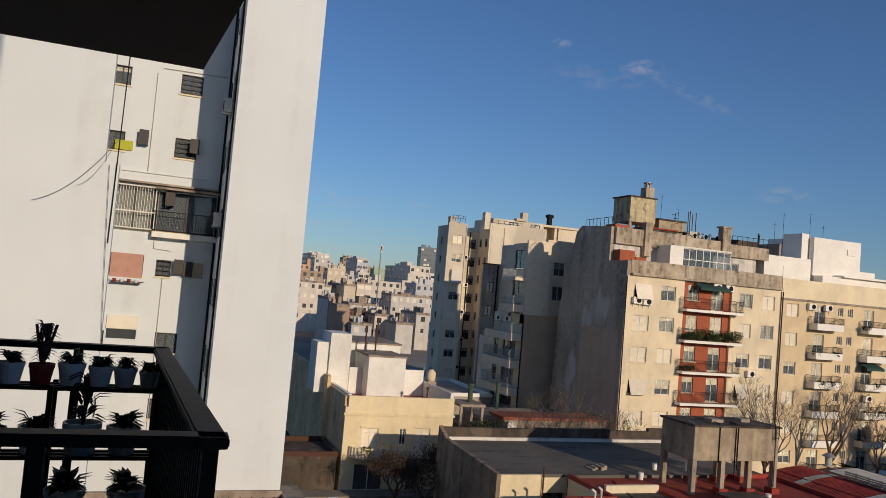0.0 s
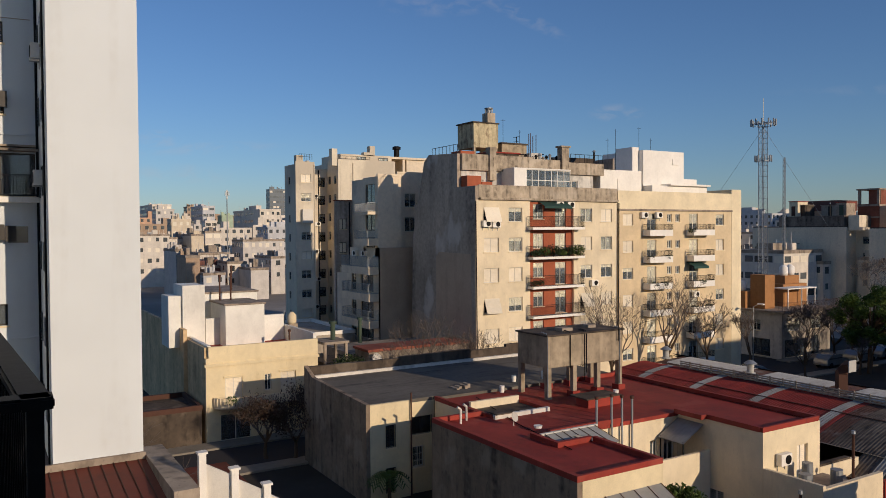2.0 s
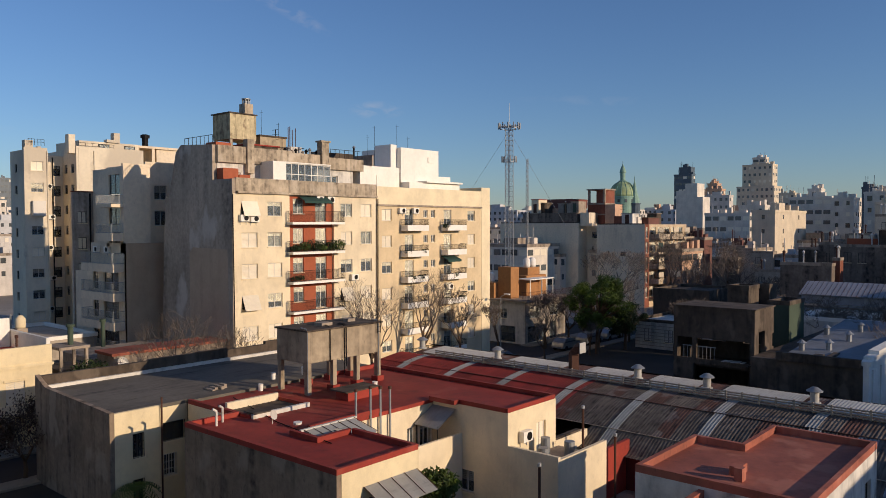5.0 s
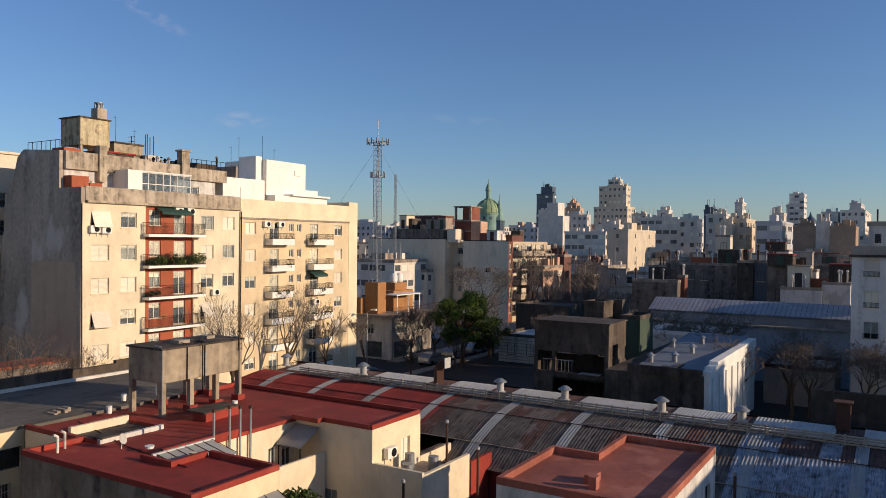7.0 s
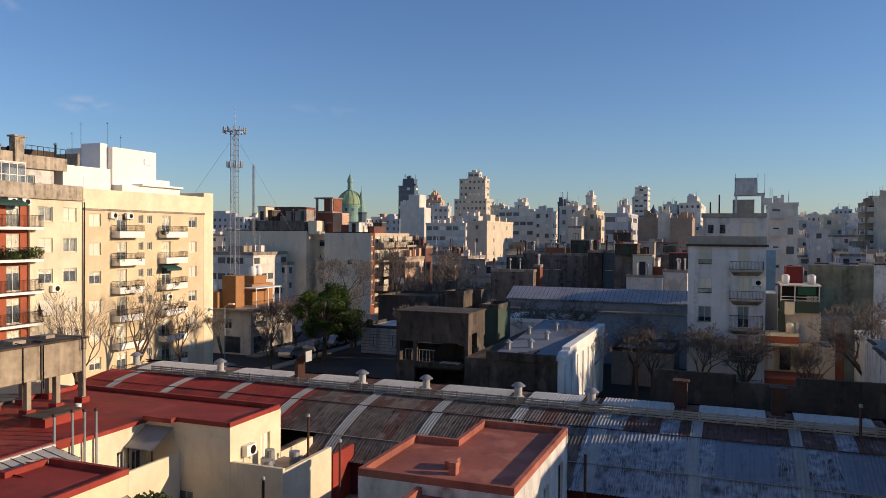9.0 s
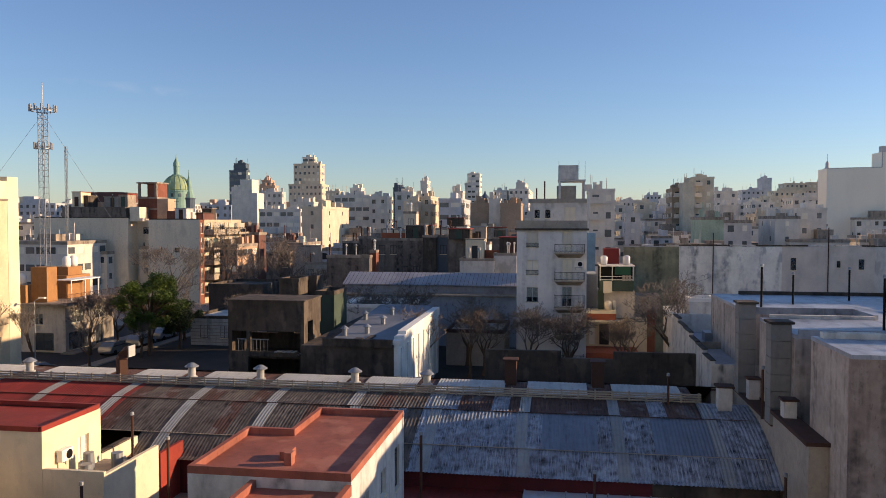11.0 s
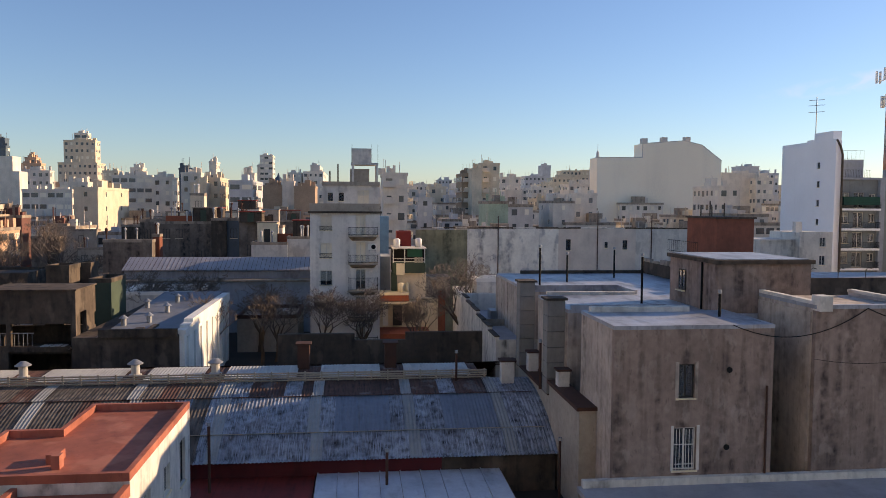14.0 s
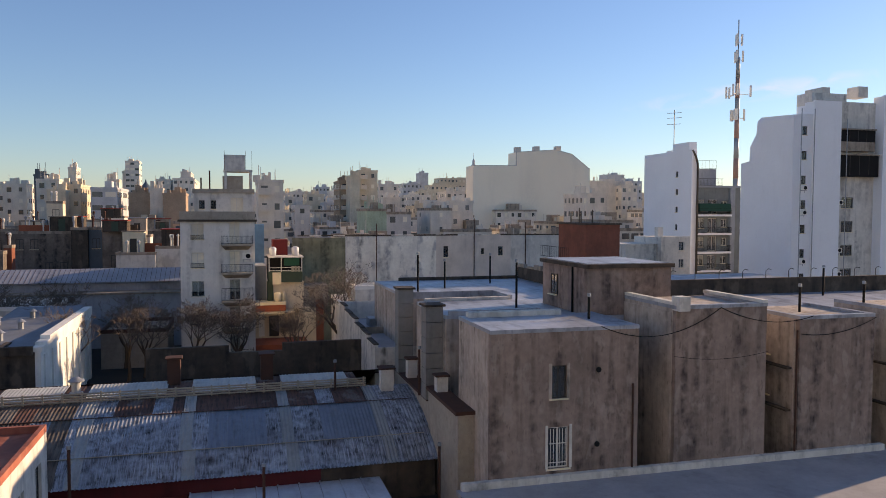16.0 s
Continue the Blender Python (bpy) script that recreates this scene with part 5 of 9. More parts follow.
for k in range(24):
    bm = bmesh.new()
    y = -8 - k * 1.35
    box(bm, 87.95, 88.45, y - 1.3, y, 12.16, 12.24 + r.uniform(0, 0.1))
    part("coping", bm, CONCRETE_D if r.random() < 0.6 else WHITE_DIRTY, lw)
for y, z in ((-17, 13.6), (-28.9, 14.2), (-35.5, 13.8)):
    bm = bmesh.new()
    tube(bm, (87.9, y, 4), (87.9, y, z), 0.06, seg=6)
    part("downpipe", bm, RUST, lw)


def plain_block(name, label, x0, x1, y0, y1, z, material, roof=None, windows=()):
    b = thing(name, label, name.replace("_", " "), (x0 + x1) / 2, (y0 + y1) / 2, 0)
    bm = bmesh.new()
    box(bm, x0, x1, y0, y1, 0, z)
    part("wall", bm, material, b)
    bm = bmesh.new()
    for a in ((x0 - 0.05, x1 + 0.05, y0 - 0.05, y0 + 0.2), (x0 - 0.05, x1 + 0.05, y1 - 0.2, y1 + 0.05), (x0 - 0.05, x0 + 0.2, y0 + 0.2, y1 - 0.2), (x1 - 0.2, x1 + 0.05, y0 + 0.2, y1 - 0.2)):
        box(bm, *a, z, z + 0.35)
    part("roof", bm, roof or CONCRETE, b)
    return b


bm = bmesh.new()
pts = [(-69.5, 0), (-69.5, 28.6), (-83, 28.8), (-83, 32.8), (-95.6, 33.8), (-101, 32.6), (-107, 28.2), (-107, 0)]
a, c = [bm.verts.new((215, *p)) for p in pts], [bm.verts.new((222, *p)) for p in pts]
for i in range(8):
    bm.faces.new((a[i], a[(i + 1) % 8], c[(i + 1) % 8], c[i]))
bm.faces.new(a), bm.faces.new(c[::-1])
far_wall = thing("apartment_building", "large blank pale party wall with a stepped roofline", "apartment building", 218, -88, 0)
part("wall", bm, mat("far_blank_wall", "f4eddd", var=0.05, scale=0.05, stain=0.25, stain_colour="a8a298", streak=(0.2, 0.2, 0.03), mottle=0.02), far_wall)
for p, q in zip(pts[1:-1], pts[2:-1]):
    bm = bmesh.new()
    tube(bm, (215.1, *p), (215.1, *q), 0.16, seg=4)
    part("coping", bm, far_grey, far_wall)
for v, z in ((-84, 33.2), (-90, 33.6), (-97, 33.8)):
    bm = bmesh.new()
    box(bm, 216, 218, v - 0.8, v + 0.8, z - 0.5, z + 1.2)
    part("chimney", bm, far_grey, far_wall)


# ---- white blocks at the far end ----
CLEAN_W = mat("clean_white_paint", "f3f3f2", var=0.03, scale=0.2, stain=0.15, stain_colour="a5a3a0", cover=0.3, mottle=0.02, tint=(1, 1, 1))


def block_h():
    b = thing("apartment_building", "tall white apartment block with a blind end and stacked small windows", "apartment building", 82, -75, 0)
    st = 2.85
    bm = bmesh.new()
    prof = [(75.0, 0), (75.0, 26.3), (80.6, 26.6), (81.3, 26.2), (81.5, 24.6), (82.6, 23.2), (82.7, 21.4), (84.3, 21.2), (84.3, 0)]
    a, c = [bm.verts.new((u, -63.3, z)) for u, z in prof], [bm.verts.new((u, -64.0, z)) for u, z in prof]
    for i in range(9):
        bm.faces.new((a[i], a[(i + 1) % 9], c[(i + 1) % 9], c[i]))
    bm.faces.new(a), bm.faces.new(c[::-1])
    part("end_wall", bm, CLEAN_W, b, "blind white end wall with a stepped top")
    small = [(0.5, 1.2 + st * k, 1.2, 2.2 + st * k, "glass", 0, True) for k in range(9)]
    facade(b, "-x", 75.0, -64.0, 0, 1.9, 26.4, small, CLEAN_W)
    facade(b, "-x", 74.7, -65.9, 0, 3.8, 28.0, [], CLEAN_W)
    rec = [(1.5, 1.3 + st * k, 3.2, 2.6 + st * k, "glass", 0.1, True) for k in range(6)]
    facade(b, "-x", 76.0, -69.7, 0, 6.1, 28.2, rec, WHITE_DIRTY)
    facade(b, "-x", 74.7, -75.8, 0, 28, 29.0, [], CLEAN_W)
    for z, lo, mtl, w in ((22.3, 1.1, CONCRETE, 5.0), (19.3, 0.1, IRON, 5.6)):
        bay = part("enclosed_balcony", rectangle(75.0, 75.99, -69.9 - w, -69.9, z, z + max(lo, 0.2)), mtl, b, "glazed balcony box")
        part("eave", rectangle(74.85, 75.99, -70.0 - w, -69.8, z + 2.5, z + 2.65), CONCRETE, bay)
        for i in range(5):
            y = -69.95 - w * i / 4 * 0.98
            part("mullion", rectangle(75.0, 75.08, y - 0.06, y, z + max(lo, 0.2), z + 2.5), FRAME_D, bay)
        # Opaque dark sheet as pane: the dim inside is put into its colour.
        part("pane", rectangle(75.03, 75.05, -69.9 - w, -69.95, z + max(lo, 0.2), z + 2.5), DARK, bay)
        part("inner_wall", rectangle(75.9, 75.99, -69.9 - w, -69.95, z, z + 2.5), CONCRETE_D, bay)
    for k in (1, 2, 3, 5):
        ac_unit(face_at("-x", 76.0, -70.3, 1.7 + st * k))
    bm = bmesh.new()
    box(bm, 76.3, 81.2, -104, -64, 0, 26.1), box(bm, 81.2, 82.6, -104, -64, 0, 23.0), box(bm, 82.6, 84.2, -104, -64, 0, 21.0), box(bm, 76.3, 79, -104, -67, 26.4, 27.8), box(bm, 74.98, 76.3, -69.7, -65.9, 0, 27.9), box(bm, 74.98, 76.3, -104, -75.8, 0, 28.9)
    part("body", bm, CLEAN_W, b)
    bm = bmesh.new()
    box(bm, 76.5, 79, -72, -67, 27.8, 29.2), box(bm, 77, 80, -70, -69, 29.2, 30.0), box(bm, 76.4, 78.2, -75, -73.6, 28.9, 30.2)
    part("roof", bm, WHITE_DIRTY, b)
    for k in (1, 3, 5, 6):
        ac_unit(face_at("-x", 75.0, -64.3, 0.5 + st * k))
    bm = bmesh.new()
    for v, h in ((-64.05, 27), (-65.85, 27), (-70.45, 26)):
        tube(bm, (74.6, v, 1), (74.6, v, h), 0.05)
    part("downpipe", bm, GALV, b)


def block_e():
    b = thing("apartment_building", "white apartment slab with grey balcony floors beside it", "apartment building", 110, -72, 0)
    facade(b, "+y", 118, -69.2, 0, 14, 24.7, [(9.6, 1.0 + 2.8 * k, 10.3, 1.9 + 2.8 * k, "glass", 0, True) for k in range(1, 8)], CLEAN_W)
    bm = bmesh.new()
    box(bm, 104.3, 118, -70.3, -69.49, 0, 24.5), box(bm, 104.9, 109.5, -70.6, -69.3, 24.5, 25.9), box(bm, 110, 111.5, -70.4, -69.4, 24.5, 25.0)
    part("body", bm, CLEAN_W, b)
    holes = []
    for k in range(6):
        holes += [(0.5, 0.9 + 2.9 * k, 1.9, 2.5 + 2.9 * k, "curtain", 0.4), (2.6, 0.3 + 2.9 * k, 4.2, 2.5 + 2.9 * k, "glass", 0), (5.0, 1.1 + 2.9 * k, 6.0, 2.3 + 2.9 * k, "glass", 0)]
    facade(b, "-x", 105, -70.3, 0, 8.4, 18.9, holes, mat("grey_green_render", "7d8382", stain=0.3, tint=(0.97, 1, 1.02)))
    bm = bmesh.new()
    box(bm, 105.3, 118, -78.7, -70.3, 0, 18.8), box(bm, 106.5, 117, -75.3, -70.6, 18.9, 21.9), box(bm, 104.6, 118, -78.9, -70.3, 18.9, 19.2), box(bm, 104.4, 105.0, -77.4, -76.6, 0, 18.9)
    part("terrace_floor", bm, mat("cool_grey_render", "9a9fa3", stain=0.4, stain_colour="55575a", tint=(0.97, 1, 1.03)), b)
    for k in range(6):
        balcony(b, "-x", 105, -70.4, 0.2 + 2.9 * k, 6.0, 1.2, rail=0.9, front=0.0, slab=0.3, material=CLEAN_W)
    railing(b, face_at("-x", 106.4, -70.6, 21.9), 4.6, 0.1, 1.3, step=0.6, sides=False)
    railing(b, face_at("-x", 105.3, -70.6, 19.2), 5, 0.1, 1.1, step=0.25, sides=False)
    bm = bmesh.new()
    pipe(bm, [(104.0, -69.3, 24.6), (103.97, -69.9, 23.6), (103.97, -70.25, 22.4), (103.97, -70.3, 2)], 0.16, 5)
    part("roof_edge_flashing", bm, CONCRETE_D, b, "dark flashing down the corner")
    bm = bmesh.new()
    box(bm, 103.8, 104.6, -76.2, -70.6, 15.2, 16.4)
    part("balcony_screen", bm, mat("green_mesh_screen", "1f4a42", rough=0.9), b, "dark green mesh along a balcony")
    bm = bmesh.new()
    tube(bm, (110, -69.8, 25.0), (110, -69.8, 31.5), 0.07, seg=5)
    for z in (29.2, 30.2, 31.0):
        tube(bm, (110.8, -69.0, z), (109.2, -70.6, z), 0.05, seg=4)
    part("aerial", bm, GALV, b, "tall rooftop aerial")


block_h()
block_e()


def house_with_bars():
    b = thing("small_house", "pale pinkish house with barred windows behind a parapet", "house", 92, -56, 0)
    hs = [(1.1 + 1.6 * j, z, 1.9 + 1.6 * j, z + 1.2, "glass", 0) for j in range(1, 2) for z in (7.6, 9.9)]
    facade(b, "-x", 90, -55.5, 0, 4.4, 11.8, hs, WHITE_DIRTY)
    bm = bmesh.new()
    box(bm, 90.3, 97, -59.9, -55.5, 0, 11.7), box(bm, 91, 97, -55.5, -50.9, 0, 10.6), box(bm, 90.8, 97.2, -55.5, -50.7, 10.6, 10.8), box(bm, 92, 92.8, -57, -56.2, 11.7, 13.0)
    part("body", bm, WHITE_DIRTY, b)


house_with_bars()


def brick_hut():
    b = thing("roof_hut", "red brick rooftop hut with pipes above a silver roof", "roof hut", 62.8, -31.5, 9.3)
    bm = bmesh.new()
    box(bm, 60, 65.6, -33.1, -29.9, 8.0, 13.9)
    part("wall", bm, BRICK, b)
    bm = bmesh.new()
    box(bm, 59.85, 65.75, -33.25, -29.75, 13.9, 14.05)
    for u, v in ((61, -31), (62, -30.4), (63.6, -31), (64.5, -30.6)):
        tube(bm, (u, v, 14), (u, v, 14.9 + 0.3 * (u % 2)), 0.06)
    part("roof", bm, CONCRETE_D, b)
    railing(b, face_at("+y", 66.5, -28.6, 10.9), 6, 0.1, 1.0, step=0.4, sides=False)


brick_hut()


PALE_G = mat("pale_grey_render", "e6d8c2", var=0.12, scale=0.12, stain=0.4, stain_colour="8a7d6c", cover=0.4, spots=("c2b39d", 0.3, 0.5))


# ---- twin cream tower and stepped grey block ----
def twin_tower():
    b = thing("apartment_building", "tall cream apartment building of two linked towers", "apartment building", 43, 100, 0)
    st, n = 2.55, 9
    drops = (1, 0.6, 1, 0.4, 1, 0.5, 0.3, 1, 1)
    facade(b, "-y", 35.65, 96, 0, 2.65, 24.0, [(0.75, 21.6 - st * k, 2.15, 22.7 - st * k, "glass", drops[k]) for k in range(8)], TOWER)
    facade(b, "-x", 35.65, 100.2, 0, 4.2, 24.0, [(1.4, 21.4 - st * k, 2.1, 22.4 - st * k, "glass", 0, True) for k in range(8)], TOWER)
    facade(b, "-y", 38.3, 99.9, 0, 3.4, 23.8, [(u, 21.3 - st * k, u + w, 21.3 + h - st * k, "glass", d, True) for k in range(8) for u, w, h, d in ((0.9, 0.7, 0.5, 0), (2.2, 0.9, 1.3, 0.3))], TOWER)
    facade(b, "-x", 41.7, 99.9, 0, 3.9, 24.6, [(u, 21.6 - st * k, u + 0.8, 22.7 - st * k, "glass", 0.3, True) for k in range(8) for u in (0.5, 2.4)], TOWER)
    for nm, a in (("left_tower", (35.94, 38.29, 96.29, 100.2, 0, 23.9)), ("right_tower", (42.0, 50.4, 96, 106, 0, 24.6)), ("link", (39.2, 50, 100.3, 106, 0, 23.6)), ("roof_parapet", (35.65, 38.3, 96, 96.2, 24.0, 24.35)), ("roof_parapet", (41.7, 50.4, 96.0, 96.2, 24.6, 24.9)), ("roof_room", (42.6, 50.3, 97.2, 104, 24.6, 25.75)), ("chimney", (35.9, 36.8, 96.3, 97.2, 24.0, 25.2)), ("chimney", (37.6, 38.0, 97, 97.5, 23.9, 24.6)), ("chimney", (40.9, 41.7, 96.2, 97.2, 24.0, 26.3)), ("chimney", (46.0, 46.9, 96.9, 97.8, 25.75, 26.1)), ("chimney", (46.9, 47.7, 96.9, 97.8, 25.75, 27.0))):
        bm = bmesh.new()
        box(bm, *a)
        part(nm, bm, TOWER, b)
    for u in (45.0, 48.4):
        window(b, face_at("-y", u, 96.95, 24.85), 1.4, 0.6, "glass", 0, True)
    for nm, x, y, z in (("downpipe", 40.4, 99.8, 23.6), ("downpipe", 43.9, 95.93, 24.4), ("downpipe", 38.25, 95.95, 24.0)):
        bm = bmesh.new()
        tube(bm, (x, y, 2), (x, y, z), 0.08)
        part(nm, bm, IRON if y > 99 else TOWER, b)
    bm = bmesh.new()
    box(bm, 36.4, 37.85, 95.45, 95.99, 16.2, 18.0)
    part("enclosed_balcony", bm, FRAME, b, "glazed balcony box over rust stains")
    for k in range(5):
        ac_unit(face_at("-y", 39.4 + 0.3 * (k % 2), 99.85, 4.4 + 2 * st * k * 0.75))
    bm = bmesh.new()
    for x0, x1 in ((42, 46.5), (36.2, 38)):
        for z in (25.0, 25.35):
            tube(bm, (x0, 96.1, z), (x1, 96.1, z), 0.025, seg=4)
        for i in range(6):
            u = x0 + (x1 - x0) * i / 5
            tube(bm, (u, 96.1, 24.6), (u, 96.1, 25.38), 0.025, seg=4)
    part("roof_rail", bm, IRON, b)
    g = thing("apartment_building", "grey apartment building with an open roof storey and a flue", "apartment building", 54, 103, 0)
    for nm, a in (("wall", (50.6, 57, 98.5, 108, 0, 23.4)), ("roof_slab", (50.5, 57.2, 98.2, 108, 25.5, 25.8)), ("post", (50.7, 51.1, 98.4, 98.8, 23.4, 25.5)), ("post", (52.9, 53.3, 98.4, 98.8, 23.4, 25.5)), ("roof_room", (53.6, 56.8, 98.5, 107, 23.4, 25.5))):
        bm = bmesh.new()
        box(bm, *a)
        part(nm, bm, PALE_G, g)
    bm = bmesh.new()
    lathe(bm, 52.5, 99.5, [(0.4, 25.8), (0.4, 27.0), (0.6, 27.0), (0.6, 27.4), (0.3, 27.5)], 12)
    part("flue", bm, IRON, g)


twin_tower()


def step_block():
    b = thing("apartment_building", "grey stepped apartment building with balconies on its shaded side", "apartment building", 37, 74, 0)
    st = 2.68
    facade(b, "-y", 34.35, 80, 0, 3.6, 18.5, [(u, 1.9 + st * k, u + w, 3.1 + st * k, "glass", d, True) for k in range(6) for u, w, d in ((0.5, 0.9, 1), (2.1, 0.7, 0.2 * (k % 3)))], CSIDE)
    upper = [(0.5, 3.7 + st * k, 2.7, 5.7 + st * k, "curtain", 0, True) for k in range(3, 6)]
    lower = [(0.4, 0.9 + st * k, 1.5, 2.7 + st * k, "glass", 0.3, True) for k in range(1, 5)] + [(2.6, 0.9 + st * k, 5.6, 2.9 + st * k, "curtain", 0, True) for k in range(1, 5)]
    facade(b, "-x", 33.8, 71.4, 13.4, 3.4, 7.1, [(q[0], q[1] - 12.7, q[2], q[3] - 12.7, *q[4:]) for q in upper if q[3] < 19.6], PALE_G)
    facade(b, "-x", 33.8, 74.8, 0, 7.1, 13.4, [q for q in lower if q[3] < 13.2], PALE_G)
    facade(b, "-y", 33.8, 68, 13.4, 2.6, 7.1, [], PALE_G)
    facade(b, "-y", 36.4, 68.9, 13.4, 4.4, 7.5, [(0.9, 1.6, 2.2, 3.1, "glass", 0.1), (0.9, 4.1, 2.2, 5.5, "glass", 0.5)], PALE_G)
    bm = bmesh.new()
    box(bm, 33.8, 41.0, 67.7, 68.0, 0, 13.4)
    part("lower_wall", bm, mat("taupe_render", "bba792", var=0.08, stain=0.25, stain_colour="7a6a5a", mottle=0.04), b, "plain taupe lower wall")
    for a in ((34.09, 36.39, 68.29, 71.39, 13.4, 20.4), (36.4, 42, 69.2, 79.9, 0, 20.8), (34.09, 36.39, 68.0, 74.8, 0, 13.3), (34.4, 36.39, 74.8, 79.7, 0, 10.5), (34.6, 38, 80.3, 81, 0, 18.4)):
        bm = bmesh.new()
        box(bm, *a)
        part("body", bm, PALE_G, b)
    bm = bmesh.new()
    box(bm, 34.25, 38.0, 79.85, 80.3, 18.5, 18.62)
    part("coping", bm, BRICK, b, "thin brick-red coping")
    for a in ((33.75, 36.4, 67.95, 68.2, 20.5, 20.75), (36.4, 40.8, 68.85, 69.1, 20.9, 21.1)):
        bm = bmesh.new()
        box(bm, *a)
        part("coping", bm, PALE_G, b)
    for k in range(6):
        z = 3.6 + st * k
        if k < 4:
            balcony(b, "-x", 33.8, 74.6, z - 0.15, 6.6, 1.1, rail=1.0, front=0.0, slab=0.75, material=PALE_G, rail_mat=GALV)
        elif z < 18:
            balcony(b, "-x", 33.8, 71.3, z - 0.1, 3.2, 1.1, rail=0.95, front=0.1, slab=0.6 if k == 4 else 0.2, material=PALE_G, rail_mat=GALV)
    for v in (73.6, 71.4):
        ac_unit(face_at("-x", 33.8, v, 12.5))
    for x, y in ((36.1, 79.95),):
        bm = bmesh.new()
        tube(bm, (x, y, 8), (x, y, 18.4), 0.09)
        part("downpipe", bm, IRON, b)


step_block()
def red_edge_house():
    b = thing("low_house", "low dull house with a faded red roof slab and roof shelter", "house", 31, 59, 0)
    bm = bmesh.new()
    box(bm, 26.7, 36.3, 55.5, 58.2, 0, 5.3), box(bm, 26.7, 36.3, 58.2, 65, 0, 4.7)
    part("wall", bm, CONCRETE, b)
    bm = bmesh.new()
    box(bm, 26.5, 36.3, 55.3, 58.2, 5.3, 5.5)
    part("roof", bm, mat("faded_red_roof", "a35e4c", var=0.25, stain=0.5, stain_colour="5f4238", streak=(0.6, 0.6, 0.6)), b, "faded red roof slab")
    bm = bmesh.new()
    box(bm, 23.2, 26.0, 56.2, 60, 0, 4.6)
    part("side_wall", bm, CONCRETE_D, b)
    bm = bmesh.new()
    box(bm, 23.0, 25.2, 56, 58.6, 6.1, 6.3)
    for u in (23.1, 24.9):
        box(bm, u, u + 0.2, 56.1, 56.3, 4.6, 6.1), box(bm, u, u + 0.2, 58.2, 58.4, 4.6, 6.1)
    part("roof_shelter", bm, CONCRETE, b, "concrete roof shelter on four posts")
    for u, v, z0, z1, r in ((24.3, 57.2, 6.3, 7.6, 0.2), (28.0, 60, 5.4, 7.4, 0.16)):
        bm = bmesh.new()
        lathe(bm, u, v, [(r, z0), (r, z1), (r * 1.5, z1), (r * 1.5, z1 + 0.2)], 12)
        part("flue", bm, GREEN_W, b)
    for u in (30.5, 33.0):
        window(b, face_at("-y", u, 55.5 - 0.2, 3.4), 1.2, 1.0, "glass", 0.3, True)


red_edge_house()
plain_block("low_house", "low white house behind a garden", 22.1, 25.8, 56, 66, 3.4, WHITE_DIRTY)
plain_block("low_building", "low building with a pale sheet roof", 18, 33, 72, 84, 4.6, RENDER_G, WHITE)
plain_block("garage", "dark shuttered garage between houses", 8.2, 13.2, 54.6, 60, 2.5, CONCRETE_D, RUST)


# ---- grey block beyond the crossing ----


